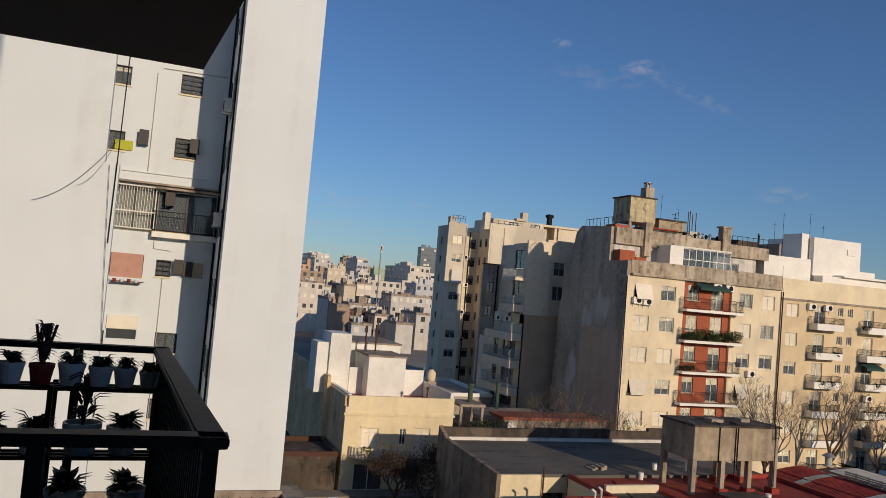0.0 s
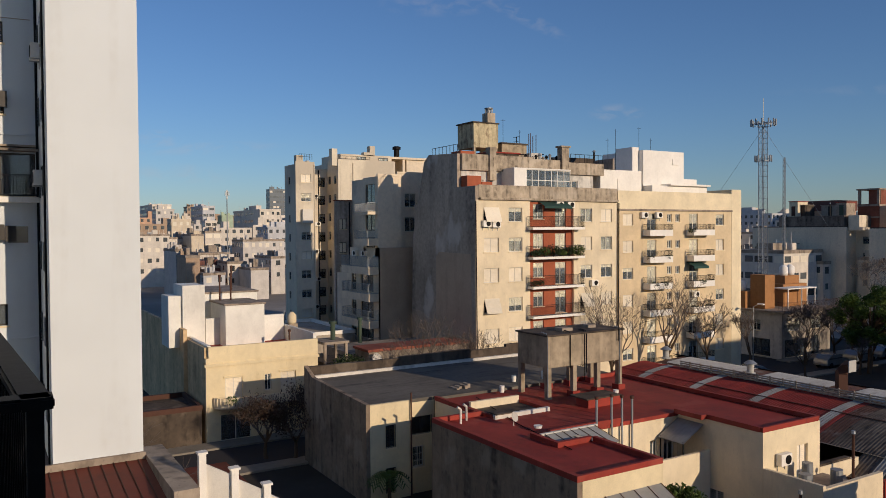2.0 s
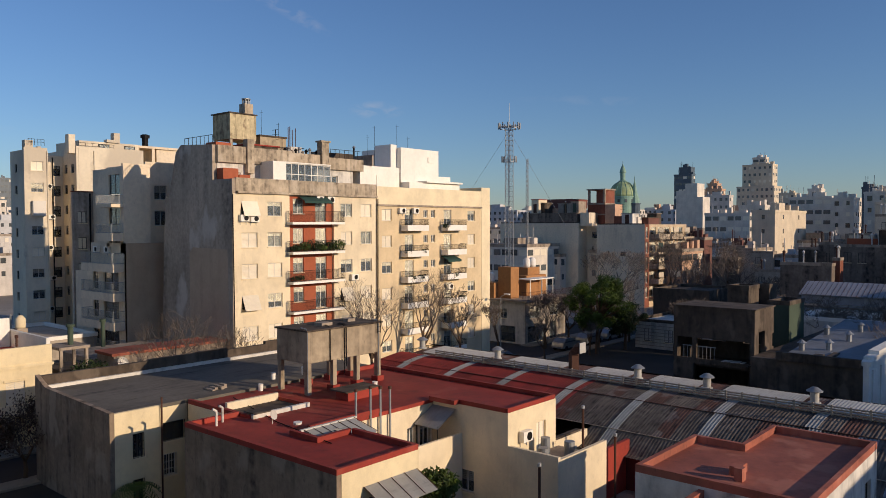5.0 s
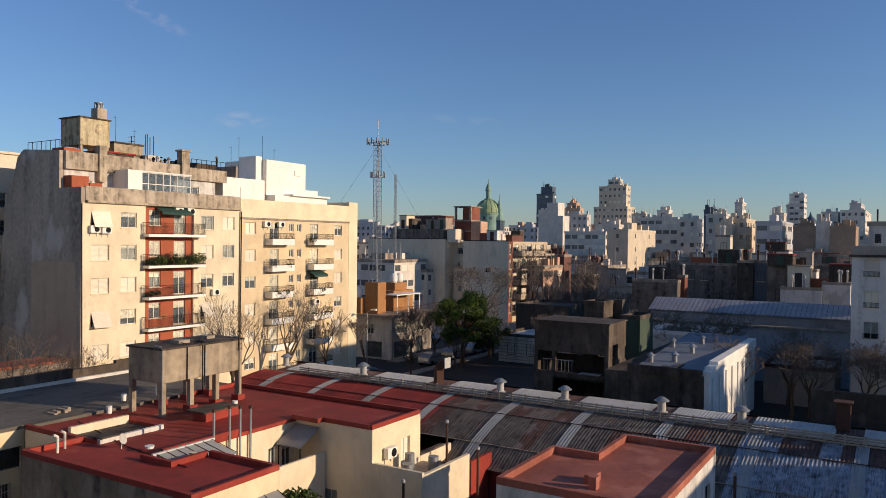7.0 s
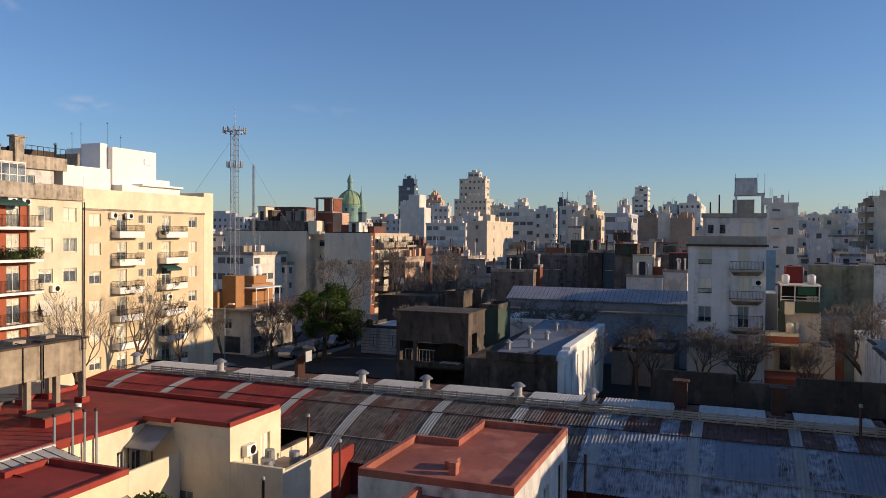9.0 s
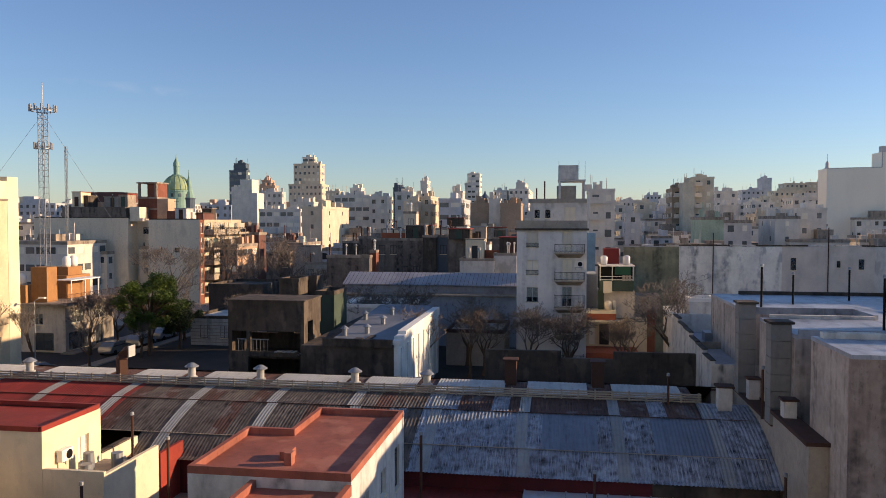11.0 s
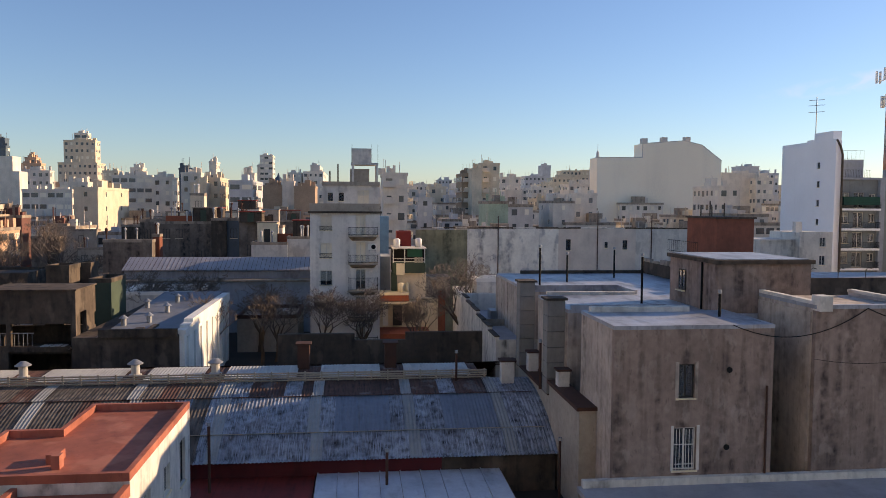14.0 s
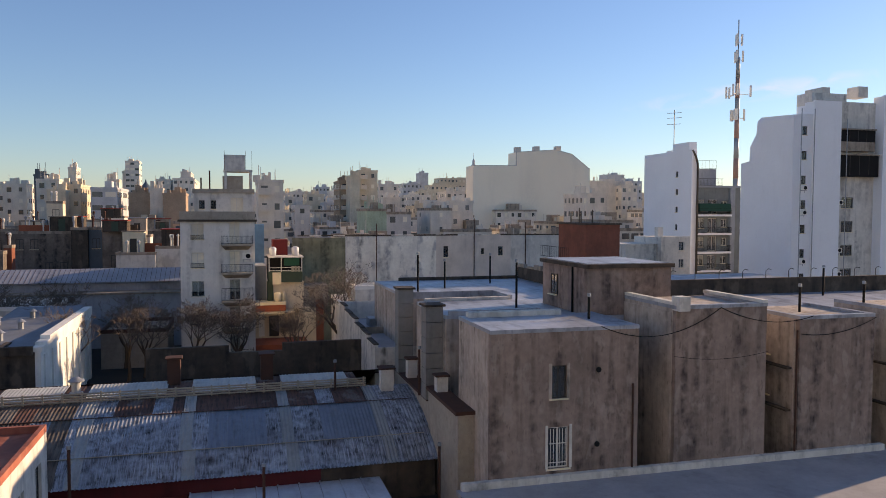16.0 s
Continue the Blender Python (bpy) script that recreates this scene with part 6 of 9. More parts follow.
def grey_block():
    b = thing("apartment_building", "grey apartment building with blind walls and sunlit cluttered balconies", "apartment building", 134, 78, 0)
    facade(b, "-x", 127.4, 95, 0, 18.6, 15.3, [(8.0, 11.3, 9.9, 12.4, "glass", 1, True), (8.0, 7.6, 9.9, 8.7, "glass", 0, True), (8.0, 3.9, 9.9, 5.0, "glass", 1, True)] + [(0.5, 1.5 + 2.9 * k, 1.9, 3.0 + 2.9 * k, "glass", 0.4, True) for k in range(4)], PALE_G)
    facade(b, "-x", 130.4, 76.4, 0, 4.0, 14.8, [(1.2, 1.2 + 2.8 * k, 2.4, 2.4 + 2.8 * k, "glass", 0.3, True) for k in range(5)], PALE_G)
    facade(b, "-x", 127.4, 72.4, 0, 9.7, 15.0, [(4.9, 9.2, 5.9, 10.0, "glass", 0, True), (2.2, 9.6, 2.6, 10.1, "glass", 0, True)], PALE_G)
    for a in ((127.7, 140, 76.4, 95, 0, 15.2), (130.7, 140, 72.4, 76.4, 0, 14.7), (127.7, 145.2, 63, 72.4, 0, 14.9)):
        bm = bmesh.new()
        box(bm, *a)
        part("body", bm, PALE_G, b)
    for a, mtl in (((127.7, 139, 77.0, 89.5, 15.2, 17.3), SOOT), ((127.6, 127.69, 76.4, 95, 15.3, 15.5), CONCRETE_D), ((127.45, 127.7, 62.9, 72.4, 15.0, 15.2), CONCRETE_D), ((127.9, 130, 74.4, 76.3, 14.7, 17.3), PALE_G)):
        bm = bmesh.new()
        box(bm, *a)
        part("roof_parapet", bm, mtl, b)
    st = 2.7
    bal = [(u, 1.75 + st * k, u + w, 3.7 + st * k, kind, d) for k in range(5) for u, w, kind, d in ((0.35, 0.9, "glass", 0.4), (2.6, 1.9, "glass", 0.3), (5.2, 1.3, "curtain", 0.2), (8.0, 2.2, "glass", 0.2), (10.9, 1.2, "glass", 0.5), (13.4, 2.6, "curtain", 0.1))]
    facade(b, "-y", 127.41, 62.7, 0, 1.8, 15.0, [q for q in bal if q[0] < 1], BRICK)
    facade(b, "-y", 129.21, 62.7, 0, 16, 15.0, [(q[0] - 1.8, q[1], q[2] - 1.8, *q[3:]) for q in bal if q[0] > 1], mat("sandy_render", "c9b79e", stain=0.5, stain_colour="6b5a48"))
    for k in range(5):
        for i, u in enumerate((129.5, 135.0, 140.4)):
            balcony(b, "-y", u, 62.7, 1.7 + st * k, 4.7, 1.7, rail=1.05, front=0.75 if (k + i) % 3 else 0.15, material=PARA)
        for u in (129.7, 136, 141):
            bm = bmesh.new()
            box(bm, u, u + 1.6 + 0.4 * (k % 3), 61.05, 61.1, 2.45 + st * k, 3.6 + st * k)
            part("balcony_screen", bm, (BLIND_G, CURTAIN, far_cream)[(k + int(u)) % 3], b)
    p = thing("rooftop_rooms", "red brick and concrete rooms half built on a roof", "roof rooms", 138, 78, 15)
    for a, mtl, nm in (((136, 142, 83.3, 90.1, 15.2, 18.4), far_pink, "room"), ((135.8, 142.2, 83.1, 90.3, 18.4, 20.3), far_red, "room"), ((136, 140, 75.6, 79.4, 14.7, 19.4), BRICK, "room"), ((136, 136.4, 79.0, 79.4, 19.4, 21.9), CONCRETE, "post"), ((136, 136.4, 75.6, 76.0, 19.4, 21.9), CONCRETE, "post"), ((136.6, 140, 75.6, 77.8, 19.4, 21.9), BRICK, "room"), ((135.8, 140.2, 75.4, 79.6, 21.9, 22.15), CONCRETE, "roof_slab"), ((135.9, 140.1, 75.5, 79.5, 19.0, 19.3), CONCRETE, "band"), ((135.9, 140.1, 75.5, 79.5, 16.9, 17.15), CONCRETE, "band"), ((136, 139, 73.3, 75.5, 14.7, 19.0), far_pink, "room"), ((131, 135, 68.6, 70.8, 14.9, 16.6), BRICK, "room"), ((131.5, 136, 64.0, 67.2, 14.9, 16.2), far_red, "room"), ((129.8, 131.2, 65.2, 66.4, 14.92, 16.4), far_white, "room"), ((131.0, 136.4, 63.8, 67.4, 16.2, 16.32), CONCRETE_D, "roof_slab")):
        bm = bmesh.new()
        box(bm, *a)
        part(nm, bm, mtl, p)


grey_block()


def corner_house():
    b = thing("corner_house", "white corner house with ochre roof rooms and railed terrace", "house", 83, 58, 0)
    # Front coloured grey in place of the shade on this white wall.
    facade(b, "-y", 78.4, 54.5, 0, 9.3, 5.4, [(0.6, 0.2, 4.4, 2.2, "glass", 0, True), (5.6, 0.2, 7.0, 2.4, "glass", 0, True), (1.0, 3.2, 3.4, 4.6, "glass", 0.5), (5.6, 3.2, 7.6, 4.6, "glass", 0.7)], RENDER_G)
    facade(b, "-x", 78.4, 61, 0, 6.5, 5.4, [(2.5, 0.2, 5.0, 2.2, "glass", 0, True), (2.5, 3.1, 3.7, 4.4, "glass", 0.4)], WHITE_DIRTY)
    bm = bmesh.new()
    box(bm, 78.7, 87.7, 54.8, 61, 0, 5.3)
    part("body", bm, WHITE_DIRTY, b)
    bm = bmesh.new()
    box(bm, 77.5, 88.2, 53.6, 61.2, 5.4, 5.62)
    part("balcony_slab", bm, CONCRETE, b)
    railing(b, face_at("-y", 77.6, 54.5, 5.62), 10.4, 0.85, 1.0, RUST, 0.16)
    for a in ((78.8, 80.6, 57, 59, 5.62, 9.6), (77.9, 80.0, 59, 61, 5.62, 7.6), (83.0, 87.6, 57.5, 61, 5.62, 8.3), (84, 86.8, 58, 60, 8.3, 9.3)):
        bm = bmesh.new()
        box(bm, *a)
        part("stair_hut", bm, OCHRE, b, "ochre painted roof room")
    bm = bmesh.new()
    box(bm, 80.8, 86.5, 55.4, 57.5, 7.9, 8.02)
    for u in (81, 83.6, 86.2):
        box(bm, u, u + 0.1, 55.5, 55.6, 5.62, 7.9)
    part("pergola", bm, WHITE, b)
    for u, v, z in ((78.6, 60, 7.6), (84.6, 58.6, 9.3), (86.2, 58.8, 9.3)):
        t = solo("roof_tank", lathe_bm(u, v, [(0.45, z), (0.5, z + 0.3), (0.5, z + 1.0), (0.2, z + 1.3)]), WHITE, "white plastic water tank on a roof", "water tank", "white roof tanks", smooth=True)


corner_house()


# ---- blackened open frame behind the warehouse ----
def black_frame():
    b = thing("derelict_building", "blackened concrete shell with open floors", "derelict building", 59, 22, 0)
    for name, a in (("front_beam", (57, 57.3, 19.55, 25.1, 6.3, 8.4)), ("side_wall", (57, 61, 25.1, 25.4, 0, 8.4)), ("rear_wall", (60.9, 61.2, 19.2, 25.1, 0, 5.6)), ("rear_beam", (60.9, 61.2, 19.2, 25.1, 6.6, 8.4)), ("rear_pier", (60.9, 61.2, 21.4, 22.8, 5.6, 6.6)), ("spandrel", (57, 57.3, 19.55, 25.1, 4.3, 4.7)), ("floor_slab", (57.3, 60.9, 19.5, 25.1, 4.1, 4.3)), ("wall_panel", (57, 57.3, 23.8, 25.1, 0, 4.3)), ("column", (57, 57.9, 19.2, 19.55, 0, 8.4)), ("wall_panel", (59.2, 60.9, 19.2, 19.5, 0, 8.4)), ("lintel", (57.9, 59.2, 19.2, 19.5, 7.0, 8.4)), ("spandrel", (57.9, 59.2, 19.2, 19.5, 4.3, 5.3)), ("column", (57, 57.3, 23.6, 23.9, 4.7, 6.3))):
        bm = bmesh.new()
        box(bm, *a)
        part(name, bm, CONCRETE_D, b)
    bm = bmesh.new()
    box(bm, 57, 61.2, 19.2, 25.4, 8.4, 8.65)
    part("top_slab", bm, CONCRETE_D, b)
    bm = bmesh.new()
    box(bm, 56.9, 61.3, 19.1, 25.5, 8.65, 8.75)
    part("roof", bm, CONCRETE_D, b)
    for k in range(9):
        part("rail_bar", rectangle(57.1, 57.13, 22.2 + 0.3 * k, 22.23 + 0.3 * k, 4.72, 5.6), GALV, b)
    part("handrail", rectangle(57.08, 57.15, 22.1, 24.7, 5.6, 5.66), GALV, b)
    for k in range(5):
        part("broken_plank", rectangle(56.7, 57.5, 19.9 + 0.35 * k, 20.15 + 0.35 * k, 4.704 + 0.02 * (k % 2), 4.75 + 0.02 * (k % 2)), PALE_S, b)
    part("loose_board", rectangle(56.95, 57.0, 22.4, 23.3, 1.6, 2.8), BLUEROOF, b)


black_frame()


sh = plain_block("low_house", "low pale house with weathered horizontal bands in shade", 86, 95, 37.4, 43.4, 3.2, WHITE_DIRTY, CONCRETE_D)
for k in range(7):
    part("band", rectangle(85.93, 86.0, 37.4, 43.4, 0.35 + 0.4 * k, 0.42 + 0.4 * k), RENDER_G, sh)
for v in (38.6, 41.2):
    window(sh, face_at("-x", 85.86, v + 1, 0.9), 1.0, 1.5, "glass", 0.3, True)
plain_block("low_building", "narrow dark green rendered building", 66, 70, 19.5, 21.2, 8.3, GREEN_W, CONCRETE_D)
plain_block("low_building", "low white building in shade behind bare trees", 79, 86, 15.5, 23, 5.7, WHITE_DIRTY, WHITE)
for a in ((66, 68.5, 22.8, 24.6), (69, 71, 22.1, 23.4)):
    plain_block("water_tank", "square blackened concrete roof tank", *a, 9.4, CONCRETE_D, CONCRETE_D)
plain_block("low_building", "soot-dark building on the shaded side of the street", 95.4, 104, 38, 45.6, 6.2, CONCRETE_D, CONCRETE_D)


def skylit_block():
    b = thing("flat_roofed_building", "low building with grey roof and sunlit white pilastered side", "low building", 66, 15, 0)
    bm = bmesh.new()
    box(bm, 56.2, 75, 11.9, 19.2, 0, 5.4)
    part("body", bm, CONCRETE_D, b)
    bm = bmesh.new()
    quad(bm, [(57, 12.1, 5.5), (75, 12.1, 6.5), (75, 17.4, 6.5), (57, 17.4, 5.5)]), quad(bm, [(57, 12.1, 5.4), (75, 12.1, 5.4), (75, 17.4, 5.4), (57, 17.4, 5.4)])
    quad(bm, [(57, 17.4, 5.4), (75, 17.4, 5.4), (75, 17.4, 6.5), (57, 17.4, 5.5)]), quad(bm, [(57, 12.1, 5.4), (57, 17.4, 5.4), (57, 17.4, 5.5), (57, 12.1, 5.5)])
    part("roof", bm, mat("slate_blue_membrane", "79808a", rough=0.6, stain=0.5, stain_colour="4a4c50", streak=(0.3, 0.3, 0.3)), b, "slate-blue roof sheet")
    bm = bmesh.new()
    quad(bm, [(56.4, 17.4, 5.5), (75, 17.4, 5.5), (75, 19.6, 4.6), (56.4, 19.6, 4.6)]), quad(bm, [(56.4, 17.4, 5.4), (75, 17.4, 5.4), (75, 19.6, 4.5), (56.4, 19.6, 4.5)])
    part("roof_slope", bm, GALV, b)
    bm = bmesh.new()
    box(bm, 56.2, 75.2, 11.55, 11.9, 0, 5.6), box(bm, 58.6, 75.2, 11.45, 12.1, 5.6, 6.35), box(bm, 56.2, 57.2, 11.45, 12.1, 5.6, 5.9), box(bm, 57.2, 58.6, 11.45, 12.1, 5.6, 6.1)
    part("front_wall", bm, ROOMW, b, "white wall with a stepped parapet")
    for k in range(8):
        bm = bmesh.new()
        box(bm, 57.0 + 2.4 * k, 57.6 + 2.4 * k, 11.44, 11.55, 0, 5.3)
        part("pilaster", bm, ROOMW, b)
    bm = bmesh.new()
    for a in ((56.0, 56.3, 12, 17.4, 5.4, 6.0), (56.3, 57.6, 14.6, 15.2, 5.5, 5.9), (57.6, 60, 14.2, 14.6, 5.5, 5.75)):
        box(bm, *a)
    part("parapet", bm, CONCRETE_D, b)
    for u, v in ((61, 15.2), (65, 14.8), (69.5, 15), (60, 16.8), (67, 16.9)):
        solo("roof_vent", lathe_bm(u, v, [(0.2, 5.4 + (u - 57) * 0.055), (0.2, 6.05 + (u - 57) * 0.055), (0.36, 6.05 + (u - 57) * 0.055), (0.05, 6.3 + (u - 57) * 0.055)], 10), GALV, "small galvanised roof vent on a grey roof", "roof vent", "vents on the grey roof")


skylit_block()


def long_shed():
    b = thing("long_shed", "long blue-grey shed with a strip skylight roof", "shed", 98, 20, 0)
    bm = bmesh.new()
    box(bm, 90, 105, 4, 32, 0, 5.9)
    part("wall", bm, BLUE_W, b)
    bm = bmesh.new()
    box(bm, 89.6, 105, 4, 32, 5.9, 6.1)
    part("roof_edge", bm, CONCRETE, b)
    bm = bmesh.new()
    box(bm, 92, 92.3, 4, 26, 6.1, 7.1)
    for k in range(44):
        box(bm, 91.9, 92.0, 4.2 + k * 0.5, 4.26 + k * 0.5, 6.1, 7.1)
    part("glazing", bm, BLUEROOF, b)
    bm = bmesh.new()
    quad(bm, [(91.6, 3.8, 7.1), (91.6, 26.2, 7.1), (95, 26.2, 8.4), (95, 3.8, 8.4)]), quad(bm, [(91.6, 3.8, 7.0), (91.6, 26.2, 7.0), (95, 26.2, 8.3), (95, 3.8, 8.3)])
    part("roof", bm, BLUEROOF, b, "pale ribbed roof strip")
    for k in range(44):
        bm = bmesh.new()
        tube(bm, (91.6, 4 + k * 0.51, 7.1), (95, 4 + k * 0.51, 8.4), 0.022, seg=4)
        part("roof_rib", bm, RUST, b)


long_shed()
MIDROOFS = (
    ((112, 113.5, 26.0, 29.6, 12.2), SOOT),
    ((109, 115.0, 19.3, 26.9, 12.0), SOOT),
    ((107.5, 113.5, 17.0, 19.0, 12.5), CONCRETE_D),
    ((108, 114.0, 15.2, 17.1, 12.5), far_dark),
    ((106, 111.9, 12.7, 15.1, 12.3), SOOT),
    ((120, 121.9, 22.3, 24.4, 16.0), PALE_G),
    ((116, 117.5, 24.7, 27.3, 12.5), CONCRETE_D),
    ((112, 115.7, 9.9, 12.7, 11.4), WHITE_DIRTY),
    ((100, 106.0, 8.2, 12.7, 9.6), WHITE_DIRTY),
    ((101, 107.0, 5.3, 8.3, 10.3), WHITE_DIRTY),
    ((100, 101.5, 24.0, 24.8, 10.6), BRICK),
    ((98, 99.5, 24.4, 30.2, 10.0), SOOT),
    ((130, 136.0, 8.1, 14.3, 11.8), SOOT),
    ((128, 130.2, 33.0, 36.8, 11.0), CONCRETE_D),
    ((140, 142.0, 44.5, 51.7, 9.8), RENDER_G),
    ((128, 129.6, 46.3, 50.6, 9.1), SOOT),
    ((112, 113.6, 34.5, 38.0, 8.2), RENDER_G),
    ((135, 137.8, 18.9, 22.8, 13.2), PALE_G),
    ((140, 142.0, 28.7, 32.4, 13.1), far_cream),
    ((150, 155.6, 17.9, 21.0, 13.7), far_beige),
)
for k, (a, mtl) in enumerate(MIDROOFS):
    b = plain_block("low_building", "soot-stained low building with a flat roof" if mtl in (SOOT, CONCRETE_D) else "small weathered city building with a flat roof", *a, mtl)
    x0, x1, y0, y1, z = a
    r = random.Random(60 + k)
    for q in range(int((y1 - y0) / 1.7)):
        if r.random() < 0.55:
            y = y0 + 0.9 + 1.7 * q
            window(b, face_at("-x", x0 - 0.14, y + 0.45, z - r.choice((2.0, 2.4, 4.6))), 0.9, r.choice((0.9, 1.3, 1.6)), "glass", r.choice((0, 0, 0.5, 1)), True)
    for q in range(int((x1 - x0) / 2.4)):
        window(b, face_at("-y", x0 + 1 + 2.4 * q, y0 - 0.14, z - 2.3), 1.0, 1.3, "glass", r.choice((0, 0.5)), True)
    for q in range(3):
        y = r.uniform(y0 + 0.2, y1 - 0.2)
        part("flue", lathe_bm(x0 + r.uniform(0.4, 1.6), y, [(0.09, z), (0.09, z + r.uniform(0.8, 1.6)), (0.2, z + 1.6), (0.05, z + 1.8)], 8), r.choice((RUST, GALV, WHITE_DIRTY)), b)
bm = bmesh.new()
for a in ((5.0, -0.5, 5.5), (-0.5, -4.2, 5.0), (-4.2, -12.1, 5.55)):
    box(bm, 56, 56.4, a[1], a[0], 0, a[2])
solo("yard_wall", bm, CONCRETE_D, "dark stepped yard wall behind the warehouse", "wall")
PEEL = mat("peeling_white_wash", "d2cec6", stain=0.9, stain_colour="38342f", cover=0.62, streak=(1.4, 1.4, 0.16), spots=("8d887f", 0.7, 0.5), mottle=0.15)
sb = thing("low_building", "long low white building with a stained stepped parapet", "low building", 59, -12, 0)
for k in range(6):
    x = 50.6 + 2.75 * k
    part("parapet", rectangle(x, x + 2.746, -10.15, -9.9, 0, 6.05 + 0.17 * k + 0.1 * (k % 2)), PEEL, sb)
    part("coping", rectangle(x, x + 2.746, -10.2, -9.85, 6.054 + 0.17 * k + 0.1 * (k % 2), 6.14 + 0.17 * k + 0.1 * (k % 2)), CONCRETE_D, sb)
for nm, a, mtl in (("body", (50.6, 67, -14.3, -10.16, 0, 5.5), WHITE_DIRTY), ("roof", (50.6, 67, -14.2, -10.16, 5.5, 5.6), BLUEROOF), ("end_wall", (66.9, 67.1, -14.3, -10.16, 5.6, 7.1), WHITE_DIRTY), ("near_wall", (50.4, 50.6, -14.3, -9.9, 0, 5.9), PEEL), ("rib_wall", (58.2, 58.4, -14.2, -10.16, 5.6, 6.1), CONCRETE), ("roof_box", (61.5, 63, -12.5, -11.5, 5.6, 6.3), GALV)):
    part(nm, rectangle(*a), mtl, sb)
for x, y in ((56, -12.9), (57.2, -13.3), (53, -12)):
    bm = bmesh.new()
    pipe(bm, [(x, y, 5.6), (x, y, 6.7), (x - 0.1, y, 6.85), (x - 0.4, y, 6.85)], 0.06, 6)
    part("bent_pipe", bm, IRON, sb, "bent dark pipe")
plain_block("low_house", "low white house with a small roof room beyond bare trees", 70, 78, -17.5, -10.5, 6.2, WHITE_DIRTY, WHITE)
plain_block("roof_room", "small white room on a low roof", 72, 75, -14.4, -12.0, 7.6, WHITE_DIRTY, WHITE)
plain_block("low_building", "low building beside bare trees", 78, 86, 5.2, 11.2, 3.4, RENDER_G, RUST)


def green_box():
    b = thing("small_house", "small green and cream house with red eaves", "house", 84, -6, 0)
    # The DARK block fills the open storey with painted shade.
    for a, mtl in (((84, 88, -9.6, -3.2, 0, 4.6), CREAM), ((83.2, 88, -8.2, -5.0, 4.6, 7.5), PALE_G), ((82.5, 88, -8.0, -4.55, 7.5, 8.6), GREEN_W), ((83.0, 84.6, -4.996, -4.4, 4.6, 7.5), GREEN_W), ((83.6, 88, -8.0, -4.55, 8.6, 10.1), DARK), ((86, 92, -4.4, -2.9, 0, 9.0), BLUE_W), ((84.5, 88, -11.0, -8.204, 4.6, 6.9), RENDER_G), ((84, 84.4, -10.4, -9.6, 0, 5.4), BRICK), ((95, 99, -4.6, -2.8, 0, 13.4), far_blue)):
        part("storey", rectangle(*a), mtl, b)
    part("roof_room", rectangle(85.5, 88, -6.7, -5.1, 10.22, 11.9), mat("dark_red_paint", "6e2a2c", stain=0.4), b, "small dark red room")
    part("roof_slab", rectangle(82.3, 88, -8.15, -4.5, 10.1, 10.22), WHITE_DIRTY, b)
    for v in (-8.0, -5.85, -4.6):
        part("post", rectangle(82.5, 82.58, v, v + 0.08, 8.6, 10.1), WHITE, b)
    for z in (8.72, 9.02):
        part("rail", rectangle(82.5, 82.55, -7.9, -4.6, z, z + 0.05), WHITE, b)
    for k in range(3):
        part("laundry", rectangle(82.44, 82.47, -7.75 + 0.32 * k, -7.5 + 0.32 * k, 8.6, 9.2), CURTAIN, b)
    part("awning", rectangle(82.6, 82.66, -7.7, -6.1, 9.25, 10.09), mat("green_tarpaulin", "245a45", rough=0.7), b, "bright green tarpaulin")
    part("window_blind", rectangle(82.38, 82.496, -5.8, -4.9, 7.3, 8.55), CREAM2, b)
    part("roof_tiles", rectangle(81.7, 83.9, -6.2, -3.1, 4.55, 5.2), REDPAINT, b, "strip of terracotta roof tiles")
    part("roof_edge", rectangle(81.6, 83.9, -6.2, -3.1, 5.204, 5.5), CREAM2, b)
    part("eave", rectangle(81.2, 83.99, -7.2, -3.4, 4.35, 4.5), CREAM2, b)
    part("door", rectangle(83.9, 83.996, -5.6, -4.6, 1.6, 3.8), FRAME_D, b)
    part("side_door", rectangle(83.9, 83.996, -4.1, -3.5, 1.6, 4.0), WHITE, b)
    part("terrace", rectangle(79.5, 83.996, -8.4, -2.9, 0.0, 1.4), mat("terracotta_tiles", "8f5445", stain=0.5), b)
    for u, v, z, q in ((82.3, -5.4, 6.0, 0.38), (82.6, -6.05, 6.0, 0.22), (83.4, -5.0, 10.72, 0.38), (84.2, -7.4, 10.72, 0.4)):
        solo("roof_tank", lathe_bm(u, v, [(q * 0.9, z - 0.5), (q, z + 0.35), (q * 0.4, z + 0.5)]), CERAMIC if z > 10 else CREAM, "small pale plastic water tank on a roof", "water tank", "small roof tanks", smooth=True)


green_box()


# ---- masts and dome ----
def lattice(bm, x, y, z0, z1, w0, w1, r=0.05, step=1.6):
    n = int((z1 - z0) / step)
    cs = lambda z: [(x + s * (w0 + (w1 - w0) * (z - z0) / (z1 - z0)), y + t * (w0 + (w1 - w0) * (z - z0) / (z1 - z0)), z) for s, t in ((-1, -1), (1, -1), (1, 1), (-1, 1))]
    for k in range(n):
        a, b = cs(z0 + (z1 - z0) * k / n), cs(z0 + (z1 - z0) * (k + 1) / n)
        for i in range(4):
            tube(bm, a[i], b[i], r, seg=4, caps=False)
            tube(bm, a[i], b[(i + 1) % 4], r * 0.6, seg=3, caps=False)
            tube(bm, a[i], a[(i + 1) % 4], r * 0.6, seg=3, caps=False)


